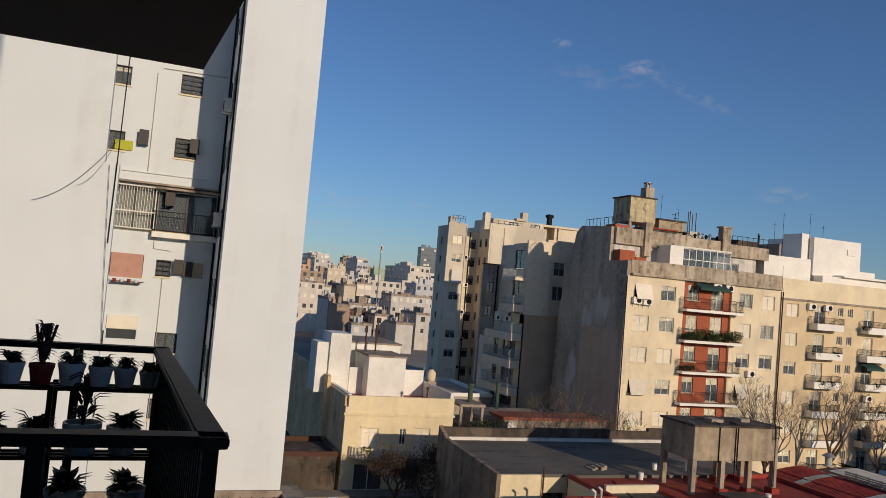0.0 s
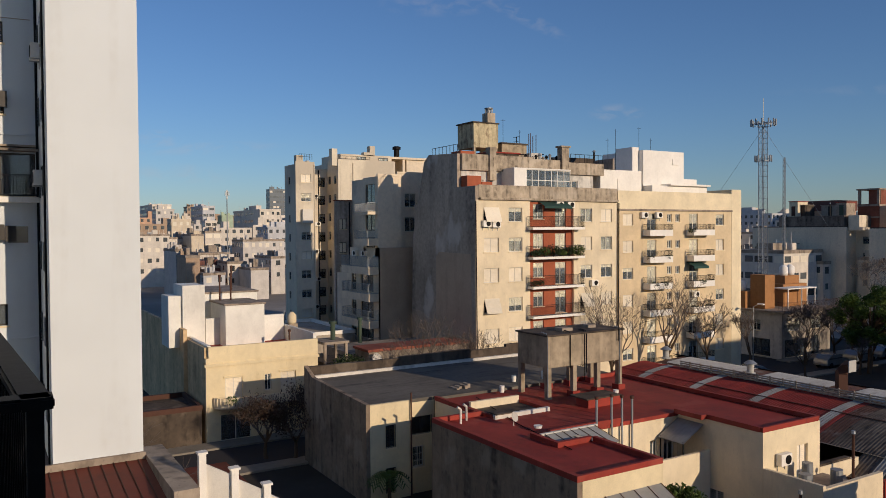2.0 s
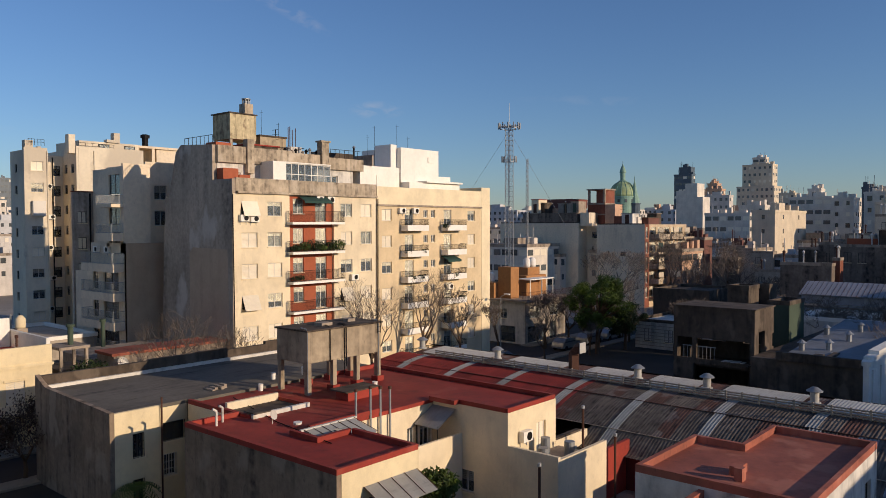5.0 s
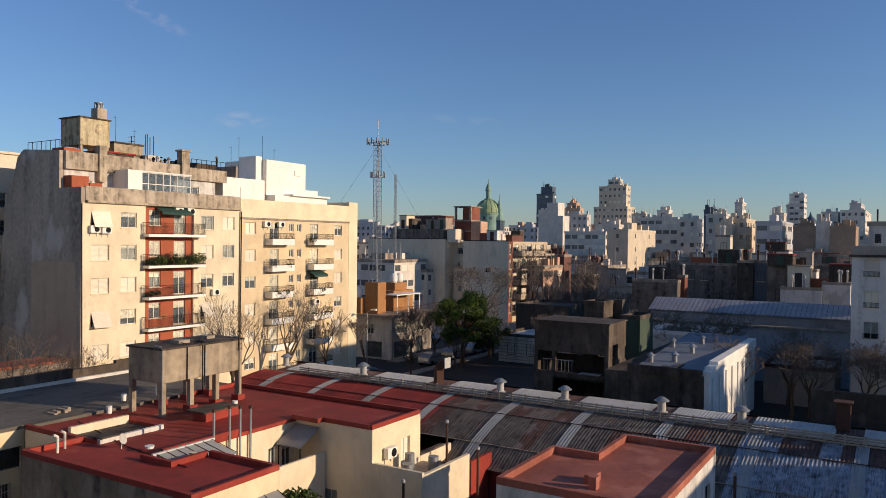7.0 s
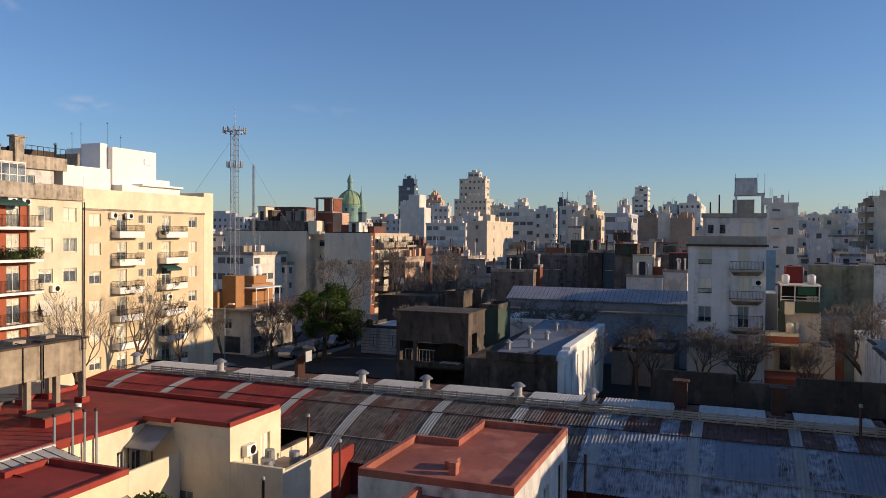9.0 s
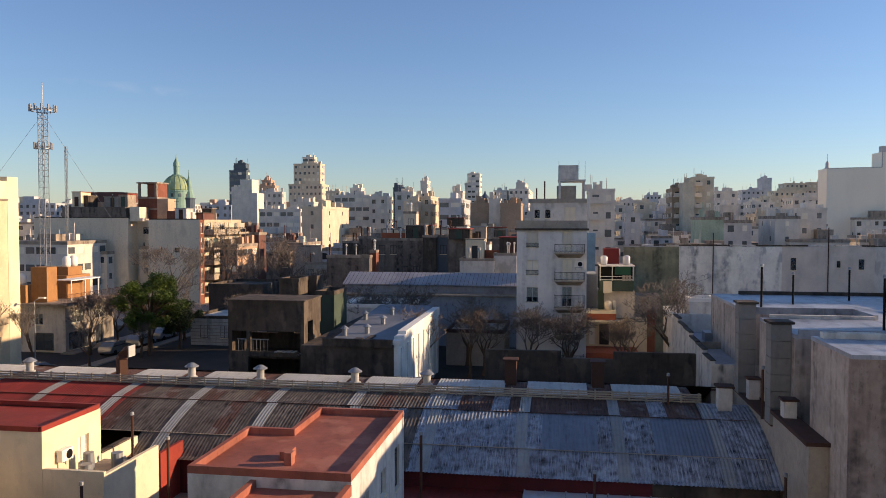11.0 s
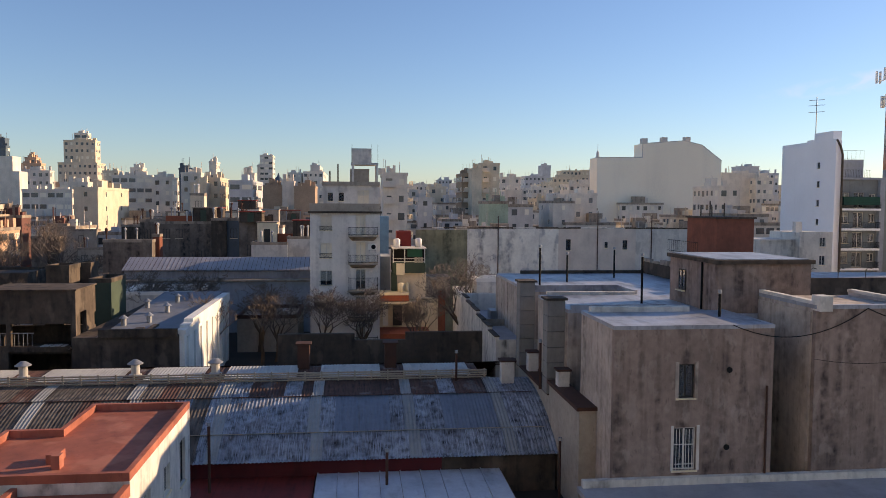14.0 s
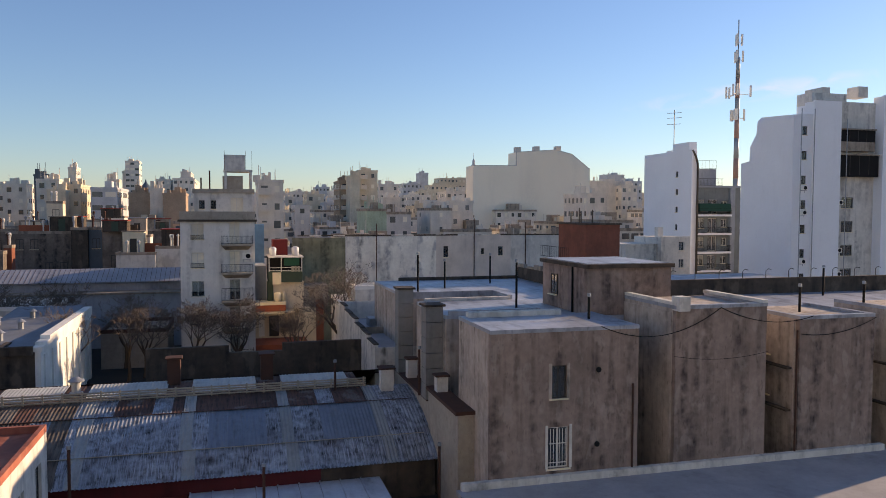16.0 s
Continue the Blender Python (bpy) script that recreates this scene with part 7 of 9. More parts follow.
def mast():
    t = thing("antenna_mast", "grey lattice telecom mast with rings of panel antennas", "antenna mast", 112.7, 82, 0)
    bm = bmesh.new()
    lattice(bm, 112.7, 82, 0, 33, 0.55, 0.5, 0.06, 0.9)
    tube(bm, (112.7, 82, 33), (112.7, 82, 37), 0.05)
    part("lattice", bm, GALV, t)
    for z, r, n in ((32.4, 1.8, 12), (26.4, 1.15, 8)):
        bm = bmesh.new()
        for i in range(n):
            a = 2 * math.pi * i / n
            u, v = 112.7 + r * math.cos(a), 82 + r * math.sin(a)
            tube(bm, (112.7, 82, z + 0.4), (u, v, z + 0.4), 0.04, seg=4)
            b2 = 2 * math.pi * (i + 1) / n
            tube(bm, (u, v, z), (112.7 + r * math.cos(b2), 82 + r * math.sin(b2), z), 0.05, seg=4)
        part("ring_platform", bm, GALV, t)
        for i in range(n):
            a = 2 * math.pi * i / n
            u, v = 112.7 + (r + 0.15) * math.cos(a), 82 + (r + 0.15) * math.sin(a)
            bm = bmesh.new()
            box(bm, u - 0.1, u + 0.1, v - 0.08, v + 0.08, z - 0.1, z + 1.0)
            part("panel_antenna", bm, GALV, t)
    bm = bmesh.new()
    for q in ((103, 76), (122, 76), (112, 96)):
        tube(bm, (112.7, 82, 32), (*q, 15), 0.025, seg=3)
    part("guy_wire", bm, GALV, t)
    t2 = thing("antenna_mast", "thin lattice radio mast", "antenna mast", 120, 84.5, 0)
    bm = bmesh.new()
    lattice(bm, 119.8, 83, 0, 27.5, 0.2, 0.15, 0.035, 0.9)
    part("lattice", bm, GALV, t2)


mast()
RW_RED = mat("mast_red_paint", "a08078", rough=0.6)


def pole_mast():
    t = thing("antenna_mast", "red and white tubular telecom mast with panel antennas", "antenna mast", 113, -83.7, 0)
    for k in range(-4, 8):
        bm = bmesh.new()
        z = 14 + 3.4 * k
        lathe(bm, 113, -83.7, [(0.48 - 0.02 * k, z), (0.46 - 0.02 * k, z + 3.396)], 14)
        part("section", bm, (RW_RED, GALV)[k % 2], t, smooth=True)
    bm = bmesh.new()
    tube(bm, (113, -83.7, 41.2), (113, -83.7, 47.5), 0.09)
    part("spike", bm, GALV, t)
    for z, r in ((34.6, 2.2), (30.6, 1.2), (40.4, 0.8), (43.2, 0.6)):
        for i in range(3 if z > 36 else 5):
            a = 2.2 * i
            u, v = 113 + r * math.cos(a), -83.7 + r * math.sin(a)
            bm = bmesh.new()
            box(bm, u - 0.16, u + 0.16, v - 0.1, v + 0.1, z, z + 1.9)
            tube(bm, (113, -83.7, z + 0.5), (u, v, z + 0.3), 0.06, seg=4)
            part("panel_antenna", bm, WHITE, t)
    bm = bmesh.new()
    lathe(bm, 69.4, 251, [(0.24, 0), (0.16, 26.4)], 8)
    t3 = thing("antenna_mast", "distant red and white mast over roofs", "antenna mast", 70, 251, 0)
    part("pole", bm, GALV, t3)
    bm = bmesh.new()
    box(bm, 69.2, 69.6, 250.8, 251.2, 26, 29)
    for k in range(5):
        box(bm, 68.7 + 0.32 * k, 68.9 + 0.32 * k, 250.8, 251.0, 27 + 0.3 * (k % 2), 28.4 + 0.3 * (k % 2))
    part("antennas", bm, GALV, t3)


pole_mast()


def dome():
    d = thing("church_dome", "green copper church dome with lantern and a small spire", "church dome", 216.4, 114.2, 0)
    cx, cy, r = 216.4, 114.2, 4.15
    bm = bmesh.new()
    box(bm, 208, 226, 106, 123, 0, 17)
    part("church", bm, far_grey, d)
    bm = bmesh.new()
    lathe(bm, cx, cy, [(r + 0.1, 16), (r + 0.1, 23.4), (r + 0.3, 23.4), (r + 0.3, 23.8)], 32)
    part("drum", bm, COPPER2, d)
    for i in range(12):
        a = i * math.pi / 6 + 0.2
        bm = bmesh.new()
        box(bm, -0.1, 0.12, -0.35, 0.35, 0, 1.0, Matrix.Translation((cx + (r + 0.08) * math.cos(a), cy + (r + 0.08) * math.sin(a), 21.8)) @ pose(0, 0, 0, 0, 0, math.degrees(a)))
        part("drum_window", bm, FARGLASS, d)
    bm = bmesh.new()
    lathe(bm, cx, cy, [(r * math.cos(a * math.pi / 24), 23.8 + 4.7 * math.sin(a * math.pi / 24)) for a in range(0, 11)], 32)
    part("cap", bm, COPPER, d, smooth=True)
    for i in range(16):
        a = i * math.pi / 8
        bm = bmesh.new()
        pipe(bm, [(cx + (r + 0.04) * math.cos(k * math.pi / 24) * math.cos(a), cy + (r + 0.04) * math.cos(k * math.pi / 24) * math.sin(a), 23.8 + 4.74 * math.sin(k * math.pi / 24)) for k in range(11)], 0.06, 4)
        part("rib", bm, COPPER2, d)
    bm = bmesh.new()
    lathe(bm, cx, cy, [(1.3, 28.0), (1.3, 28.6), (0.8, 28.7), (0.8, 31.0), (1.0, 31.1), (0.85, 32.0), (0.5, 32.9), (0.2, 33.4), (0.08, 34.0), (0.08, 34.8)], 16)
    part("lantern", bm, COPPER2, d)
    bm = bmesh.new()
    lathe(bm, 216.4, 110.2, [(1.7, 14), (1.7, 21.2), (1.9, 21.2), (1.9, 21.6)], 10)
    part("turret", bm, far_dark, d)
    bm = bmesh.new()
    lathe(bm, 216.4, 110.2, [(1.7, 21.6), (0.9, 24.6), (0.12, 28.6), (0.05, 30.0)], 10)
    part("spire", bm, COPPER2, d)
    bm = bmesh.new()
    lathe(bm, 390.5, 38, [(3, 0), (3, 23), (2.9, 24.5), (2.1, 26.8), (0.7, 28.2), (0.15, 30)], 20)
    solo("church_dome", bm, far_dark, "distant dark round church dome", "church dome", smooth=True)
    bm = bmesh.new()
    lathe(bm, 371.8, -120, [(4, 0), (4, 31), (3.6, 34.5), (2.4, 37.3), (0.8, 39), (0.7, 41), (0.12, 42), (0.1, 45)], 20)
    solo("church_dome", bm, far_bluegrey, "distant pale dome with a thin spire", "church dome", smooth=True)


dome()


# ---- roof fittings ----
def chimney(x, y, z0, z1, w, material, cap, label):
    c = thing("chimney", label, "chimney", x, y, z0, "roof chimneys")
    bm = bmesh.new()
    box(bm, x - w / 2, x + w / 2, y - w / 2, y + w / 2, z0, z1)
    part("chimney_block", bm, material, c)
    bm = bmesh.new()
    box(bm, x - w * 0.65, x + w * 0.65, y - w * 0.65, y + w * 0.65, z1, z1 + 0.1)
    part("cap", bm, cap, c)


chimney(45.6, -9.7, 3.6, 5.5, 0.75, WHITE_DIRTY, RUST, "stained white chimney with a rusty cap")
chimney(49.4, 2.7, 4.2, 6.0, 0.75, RUST, RUST, "rusty iron box chimney on the ridge")
chimney(49.4, -2.8, 4.2, 6.0, 0.75, RUST, RUST, "rusty iron box chimney on the ridge")
chimney(39.6, -11.5, 5.38, 6.2, 0.6, WHITE_DIRTY, RUST, "short white chimney with a rusty lid")
chimney(46.6, -11.5, 4.66, 5.8, 0.6, WHITE_DIRTY, RUST, "short white chimney with a rusty lid")
BLOCKW = mat("cement_block_duct", "8a8a88", stain=0.4)
for x, z1 in ((41.5, 9.75), (48.6, 10.0)):
    c = thing("flue_duct", "tall square flue of grey cement blocks against a wall", "flue", x, -11.5, 4.5, "block flues")
    for k in range(6):
        z = 4.6 + k * (z1 - 4.6) / 6
        bm = bmesh.new()
        box(bm, x - 0.5, x + 0.5, -11.98, -11.0, z, z + (z1 - 4.6) / 6 - 0.03)
        part("block", bm, BLOCKW, c)
    bm = bmesh.new()
    box(bm, x - 0.62, x + 0.62, -12.1, -10.9, z1, z1 + 0.12)
    part("cap", bm, CONCRETE_D, c)
lean = thing("lean_to", "narrow grey-rendered lean-to with a rusty sheet roof", "lean-to", 43, -11.6, 0)
for nm, a, mtl in (("wall", (35.3, 41, -11.99, -11.15, 0, 5.2), RENDER_G), ("wall", (41.004, 52, -11.99, -11.2, 0, 4.5), RENDER_G), ("roof", (35.15, 41, -11.99, -11.0, 5.204, 5.38), RUST), ("roof", (41.004, 52, -11.99, -11.05, 4.504, 4.66), RUST)):
    bm = bmesh.new()
    box(bm, *a)
    part(nm, bm, mtl, lean)
c = thing("cowl_chimney", "rusty curved ventilation cowl on the warehouse ridge", "chimney", 48, 28.9, 4.5)
bm = bmesh.new()
pipe(bm, [(48, 28.95, 4.4), (48, 28.95, 5.2), (48, 28.95, 5.55), (48, 28.85, 5.85), (48, 28.65, 6.05), (48, 28.35, 6.12)], 0.4, 4)
part("cowl", bm, RUST, c)
bm = bmesh.new()
box(bm, 47.6, 48.4, 28.2, 28.27, 5.75, 6.5)
part("mouth", bm, PALE_S, c, "pale sheet round the mouth")
for x, y, z0, z1 in ((37, 6.3, 1.1, 4.4), (37, -2.1, 1.3, 2.9), (37, -10.7, 0.0, 3.2), (42.8, -17, 9.3, 12.0), (35.5, -18.1, 9.3, 10.7), (35.5, -30.8, 9.3, 10.9), (36, -35.6, 9.3, 10.9), (42.1, -10.9, 4.6, 7.2), (58, -20.6, 9.3, 11.5), (51.9, -13.2, 9.3, 12), (46, -6.66, 3.4, 5.9), (44, -40, 9.3, 11.2), (55, -16, 9.3, 11.3), (37.6, 22.0, 0.5, 4.6), (36.9, 19.6, 0, 3.6), (31, 20.5, 0, 3.2)):
    p = thing("vent_pipe", "thin rusty vent pipe standing above the roofs", "pipe", x, y, z0, "vent pipes")
    bm = bmesh.new()
    tube(bm, (x, y, z0), (x, y, z1), 0.07, seg=8)
    part("pipe", bm, RUST if y > -12 else IRON, p)
    bm = bmesh.new()
    tube(bm, (x, y, z1 + 0.04), (x, y, z1 + 0.2), 0.11, 0.09, seg=8)
    part("cap", bm, GALV, p)


CABLE = mat("black_cable", "1b1a1a", bump=0)


def cable(a, b, sag, r=0.02, n=14, label="slack black cable hung between roofs"):
    bm = bmesh.new()
    a, b = Vector(a), Vector(b)
    pipe(bm, [a.lerp(b, i / n) - Vector((0, 0, sag * 4 * (i / n) * (1 - i / n))) for i in range(n + 1)], r, 5)
    solo("cable", bm, CABLE, label, "cable", "slack cables")


# things on the red roof
def red_roof_things():
    z = 5.3
    c = thing("roof_hatch", "small open roof well with cream upstand and white kerb", "roof hatch", 24.3, 33.2, z)
    # Floor lies at roof level; its dark colour stands for the well's shade.
    for nm, a, zz, mtl in (("kerb", (22.5, 26.1, 31.9, 32.1), 0.22, WHITE_DIRTY), ("kerb", (22.45, 22.65, 32.1, 34.4), 0.16, REDROOF), ("kerb", (25.9, 26.1, 32.1, 34.4), 0.2, REDROOF), ("upstand", (22.65, 25.9, 34.4, 34.6), 0.42, CREAM), ("floor", (22.65, 25.9, 32.1, 34.4), 0.02, CONCRETE_D)):
        bm = bmesh.new()
        box(bm, *a, z - 0.05, z + zz)
        part(nm, bm, mtl, c)
    bm = bmesh.new()
    box(bm, 22.55, 23.6, 31.8, 32.7, z + 0.23, z + 0.28)
    part("loose_sheet", bm, CONCRETE_D, c, "dark loose sheet over the opening")
    s = thing("skylight", "sloping ribbed skylight over a court", "skylight", 24.2, 27.2, z)
    top = lambda f, e: (22.5 + 3.1 * f + 0.3 * e, 27.85 - 1.35 * e, 5.44 - 0.48 * e)
    bm = bmesh.new()
    for dz in (0, -0.05):
        quad(bm, [(*top(f, e)[:2], top(f, e)[2] + dz) for f, e in ((0, 0), (1, 0), (1, 1), (0, 1))])
    part("sheet", bm, FIBRE, s)
    for k in range(7):
        bm = bmesh.new()
        tube(bm, Vector(top(k / 6, 0)) + Vector((0, 0, 0.03)), Vector(top(k / 6, 1)) + Vector((0, 0, 0.03)), 0.016, seg=5)
        part("rib", bm, RUST, s)
    bm = bmesh.new()
    box(bm, 22.3, 25.8, 27.86, 28.0, 5.3, 5.5)
    part("head_flashing", bm, WHITE_DIRTY, s)
    b = thing("roof_bench", "low red plinth with dark sheets on a red roof", "roof plinth", 29, 31.6, z)
    bm = bmesh.new()
    box(bm, 28.2, 30.6, 31.2, 32.2, z, z + 0.5)
    part("plinth", bm, REDROOF, b)
    bm = bmesh.new()
    box(bm, 27.9, 30.4, 31.0, 32.4, z + 0.5, z + 0.58, pose(0, 0, 0))
    part("sheet", bm, CONCRETE_D, b)
    for u, v, r, h in ((30.9, 31.9, 0.16, 0.45), (23.0, 29.0, 0.22, 0.12), (26.3, 36.6, 0.15, 0.4), (31.0, 38.5, 0.2, 0.5), (28.8, 38.8, 0.15, 0.4)):
        solo("paint_bucket", lathe_bm(u, v, [(r * 0.85, z + 0.15), (r, z + 0.15 + h)], 12), WHITE, "white plastic bucket on a flat roof", "bucket", "buckets on the roof")
    for u in (25.9, 26.9, 27.6, 28.3):
        p = thing("vent_pipe", "grey flue pipes rising along a court wall", "pipe", u, 28.1, 3, "flue pipes on the court wall")
        bm = bmesh.new()
        tube(bm, (u, 28.05, 3.0), (u, 28.05, 6.3 + 0.4 * (u % 1)), 0.06, seg=8)
        part("pipe", bm, GALV, p)
        bm = bmesh.new()
        tube(bm, (u, 28.05, 6.3 + 0.4 * (u % 1)), (u, 28.05, 6.45 + 0.4 * (u % 1)), 0.1, seg=8)
        part("cap", bm, RUST, p)
    for u, v in ((20.6, 32.2), (21.2, 32.6)):
        p = thing("vent_pipe", "short bent white vent pipe on a red roof", "pipe", u, v, z, "bent white vents")
        bm = bmesh.new()
        tube(bm, (u, v, z), (u, v, z + 0.75), 0.06, seg=8), tube(bm, (u, v, z + 0.72), (u - 0.2, v, z + 0.85), 0.06, seg=8)
        part("pipe", bm, WHITE_DIRTY, p)
    a = thing("awning", "tilted sheet awning over a court window", "awning", 31.2, 27.3, 4.3)
    bm = bmesh.new()
    quad(bm, [(31.7, 26.4, 5.0), (31.7, 28.1, 5.0), (30.2, 28.1, 4.2), (30.2, 26.4, 4.2)]), quad(bm, [(31.7, 26.4, 4.96), (31.7, 28.1, 4.96), (30.2, 28.1, 4.16), (30.2, 26.4, 4.16)])
    part("sheet", bm, FIBRE, a)
    bm = bmesh.new()
    tube(bm, (30.3, 26.5, 2.7), (30.3, 26.5, 4.25), 0.04), tube(bm, (30.3, 28.0, 2.7), (30.3, 28.0, 4.25), 0.04)
    part("post", bm, IRON, a)
    a = thing("awning", "sheet awning over the front window of a yellow house", "awning", 22.3, 21.8, 4)
    bm = bmesh.new()
    quad(bm, [(20.9, 22.14, 4.5), (24.0, 22.14, 4.5), (24.0, 20.9, 3.9), (20.9, 20.9, 3.9)]), quad(bm, [(20.9, 22.14, 4.46), (24.0, 22.14, 4.46), (24.0, 20.9, 3.86), (20.9, 20.9, 3.86)])
    part("sheet", bm, FIBRE, a)
    for k in range(5):
        bm = bmesh.new()
        tube(bm, (20.9 + 0.775 * k, 22.12, 4.52), (20.9 + 0.775 * k, 20.9, 3.92), 0.015, seg=4)
        part("rib", bm, RUST, a)
    ac_unit(face_at("-y", 32.7, 22.95, 3.6))
    for u, v, r, h in ((33.0, 21.6, 0.3, 0.9), (34.1, 22.2, 0.25, 1.1), (35.2, 21.4, 0.28, 0.8)):
        solo("storage_drum", lathe_bm(u, v, [(r, 2.6), (r * 1.05, 2.6 + h * 0.5), (r, 2.6 + h)], 14), GALV, "dull metal drum on a terrace", "drum", "drums on the terrace")
    cable((24.6, 36.8, 5.33), (22.9, 30.5, 5.34), 0.0, 0.025, label="dark hose lying on a red roof"), cable((22.9, 30.5, 5.34), (22.2, 25.6, 5.34), 0.0, 0.025, label="dark hose lying on a red roof")
    # low walls and yards of the court
    w = thing("yard_wall", "curved cream yard wall below the red-roofed house", "wall", 30, 26, 0)
    bm = bmesh.new()
    box(bm, 24.2, 31.7, 26.9, 27.1, 0, 2.6), box(bm, 30.0, 31.7, 26.3, 26.9, 0, 2.7), box(bm, 36.3, 39.7, 22.95, 23.15, 0, 2.9), box(bm, 31.75, 31.95, 19.9, 22.93, 0, 3.6), box(bm, 31.95, 36.5, 19.9, 20.1, 0, 3.45)
    part("wall", bm, CREAM, w)
    bm = bmesh.new()
    curve = [(27.9 - 1.4 * math.sin(k * math.pi / 12), 27.4 - 1.4 * math.cos(k * math.pi / 12)) for k in range(7)]
    outer = [(31.74, 26.0)] + curve + [(26.5, 28.19)]
    inner = [(x + 0.16, y + 0.0) if y > 27.3 else (x + 0.08, y + 0.16) for x, y in outer[::-1]]
    inner[-1] = (31.74, 26.16)
    prism(bm, outer + inner, 0, 3.75)
    part("terrace_parapet", bm, CREAM, w, "cream parapet of a small terrace with a rounded end")
    bm = bmesh.new()
    box(bm, 26.7, 31.74, 26.2, 28.19, 2.5, 2.7)
    part("terrace_floor", bm, CONCRETE, w)
    bm = bmesh.new()
    box(bm, 31.96, 36.5, 20.11, 22.92, 2.4, 2.6)
    part("terrace", bm, CONCRETE, w)
    bm = bmesh.new()
    box(bm, 36.51, 39.3, 20.0, 20.2, 0, 2.9), box(bm, 36.6, 39.3, 14.2, 14.4, 0, 2.6)
    part("red_wall", bm, REDROOF, w, "dark red painted yard wall")
    bm = bmesh.new()
    box(bm, 24.2, 39, 14, 26.9, 0.0, 0.12)
    part("yard_floor", bm, CONCRETE, w)
    for (u, v, q, r) in ((27.0, 54.9, 4.75, 0.5), (22.6, 30.4, 5.75, 0.25)):
        d = thing("satellite_dish", "white satellite dish on a pole", "satellite dish", u, v, q)
        bm = bmesh.new()
        rings = []
        mm = look((u, v, q), (u + 3, v - 10, q + 4)) 
        for k in range(5):
            rr = r * k / 4
            rings.append([bm.verts.new(mm @ Vector((rr * math.cos(i * math.pi / 8), rr * math.sin(i * math.pi / 8), -0.8 * rr * rr))) for i in range(16)])
        for x1, x2 in zip(rings, rings[1:]):
            for i in range(16):
                bm.faces.new((x1[i], x1[(i + 1) % 16], x2[(i + 1) % 16], x2[i]))
        tube(bm, (u, v + 0.05, q - (0.5 if q > 5 else 4.75)), (u, v + 0.05, q), 0.03)
        part("dish", bm, WHITE_DIRTY, d)


red_roof_things()


# ---- low roofs at the foot of the white wing ----
def low_roofs():
    h = thing("low_tiled_roof", "low lean-to with a red-brown ribbed roof and grey coping", "low building", 4, 28, 0)
    bm = bmesh.new()
    quad(bm, [(-4, 30, 6.6), (5.2, 30, 6.6), (5.4, 25, 6.1), (-4, 25, 6.1)])
    part("roof", bm, mat("red_brown_sheet", "6b3326", rough=0.7, stain=0.4), h)
    for k in range(22):
        bm = bmesh.new()
        tube(bm, (-3.9 + 0.42 * k, 30, 6.63), (-3.9 + 0.42 * k, 25, 6.13), 0.022, seg=4)
        part("rib", bm, RUST, h)
    bm = bmesh.new()
    box(bm, 5.2, 6.0, 25, 31, 0, 6.75), box(bm, -4, 5.2, 30.0 - 0.15, 30.0 - 0.004, 6.6, 6.85)
    part("coping", bm, CONCRETE, h)
    bm = bmesh.new()
    box(bm, -4, 5.2, 25.2, 30, 0, 6.0)
    part("wall", bm, CONCRETE, h)
    s = thing("terrace_wall", "stepped white terrace wall with square posts", "wall", 7.5, 25, 0)
    for k in range(3):
        bm = bmesh.new()
        x = 6.2 + 0.95 * k
        z = 7.2 - 0.55 * k
        box(bm, x, x + 0.24, 25.9 - 0.5 * k, 26.14 - 0.5 * k, 0, z + 0.35), box(bm, x - 0.05, x + 0.29, 25.85 - 0.5 * k, 26.19 - 0.5 * k, z + 0.35, z + 0.42)
        part("post", bm, WHITE, s)
        bm = bmesh.new()
        a, b = Vector((x + 0.2, 26.02 - 0.5 * k, 0)), Vector((x + 1.0, 25.52 - 0.5 * k, 0))
        quad(bm, [(a.x, a.y, 0), (b.x, b.y, 0), (b.x, b.y, z - 0.4), (a.x, a.y, z)])
        quad(bm, [(a.x, a.y + 0.15, 0), (b.x, b.y + 0.15, 0), (b.x, b.y + 0.15, z - 0.4), (a.x, a.y + 0.15, z)])
        quad(bm, [(a.x, a.y, z), (b.x, b.y, z - 0.4), (b.x, b.y + 0.15, z - 0.4), (a.x, a.y + 0.15, z)])
        part("panel", bm, WHITE, s)
    bm = bmesh.new()
    box(bm, 5.9, 9, 20, 25, 0, 3.0), box(bm, 6.0, 9, 28, 33, 0, 2.6)
    part("terrace", bm, RUST, s)
    # front terracotta extension and sheet roofs
    e = thing("low_sheet_roof", "low roof of grey metal sheets beside a red membrane", "low roof", 38, -2, 0)
    bm = bmesh.new()
    box(bm, 30, 39.9, 1.45, 8.3, 0, 1.2)
    part("red_roof", bm, CORR_RED, e)
    bm = bmesh.new()
    box(bm, 39.6, 39.9, -8, 8.3, 1.2, 1.65)
    part("kerb", bm, DARKRED, e)
    bm = bmesh.new()
    box(bm, 30, 39.6, -8.1, 1.4, 0, 1.15)
    part("base", bm, CONCRETE, e)
    for k in range(9):
        bm = bmesh.new()
        y = -8.0 + k * 1.04
        box(bm, 31, 39.5, y, y + 0.99, 1.16, 1.28), box(bm, 31, 39.5, y + 0.96, y + 1.02, 1.28, 1.34)
        part("sheet", bm, PALE_SHEET, e)
    f = thing("low_sheet_roof", "lower terracotta roof with a raised kerb", "low roof", 22, 9, 0)
    bm = bmesh.new()
    box(bm, 17, 27.19, 7.1, 10.95, 0, 4.9)
    part("wall", bm, WHITE_DIRTY, f)
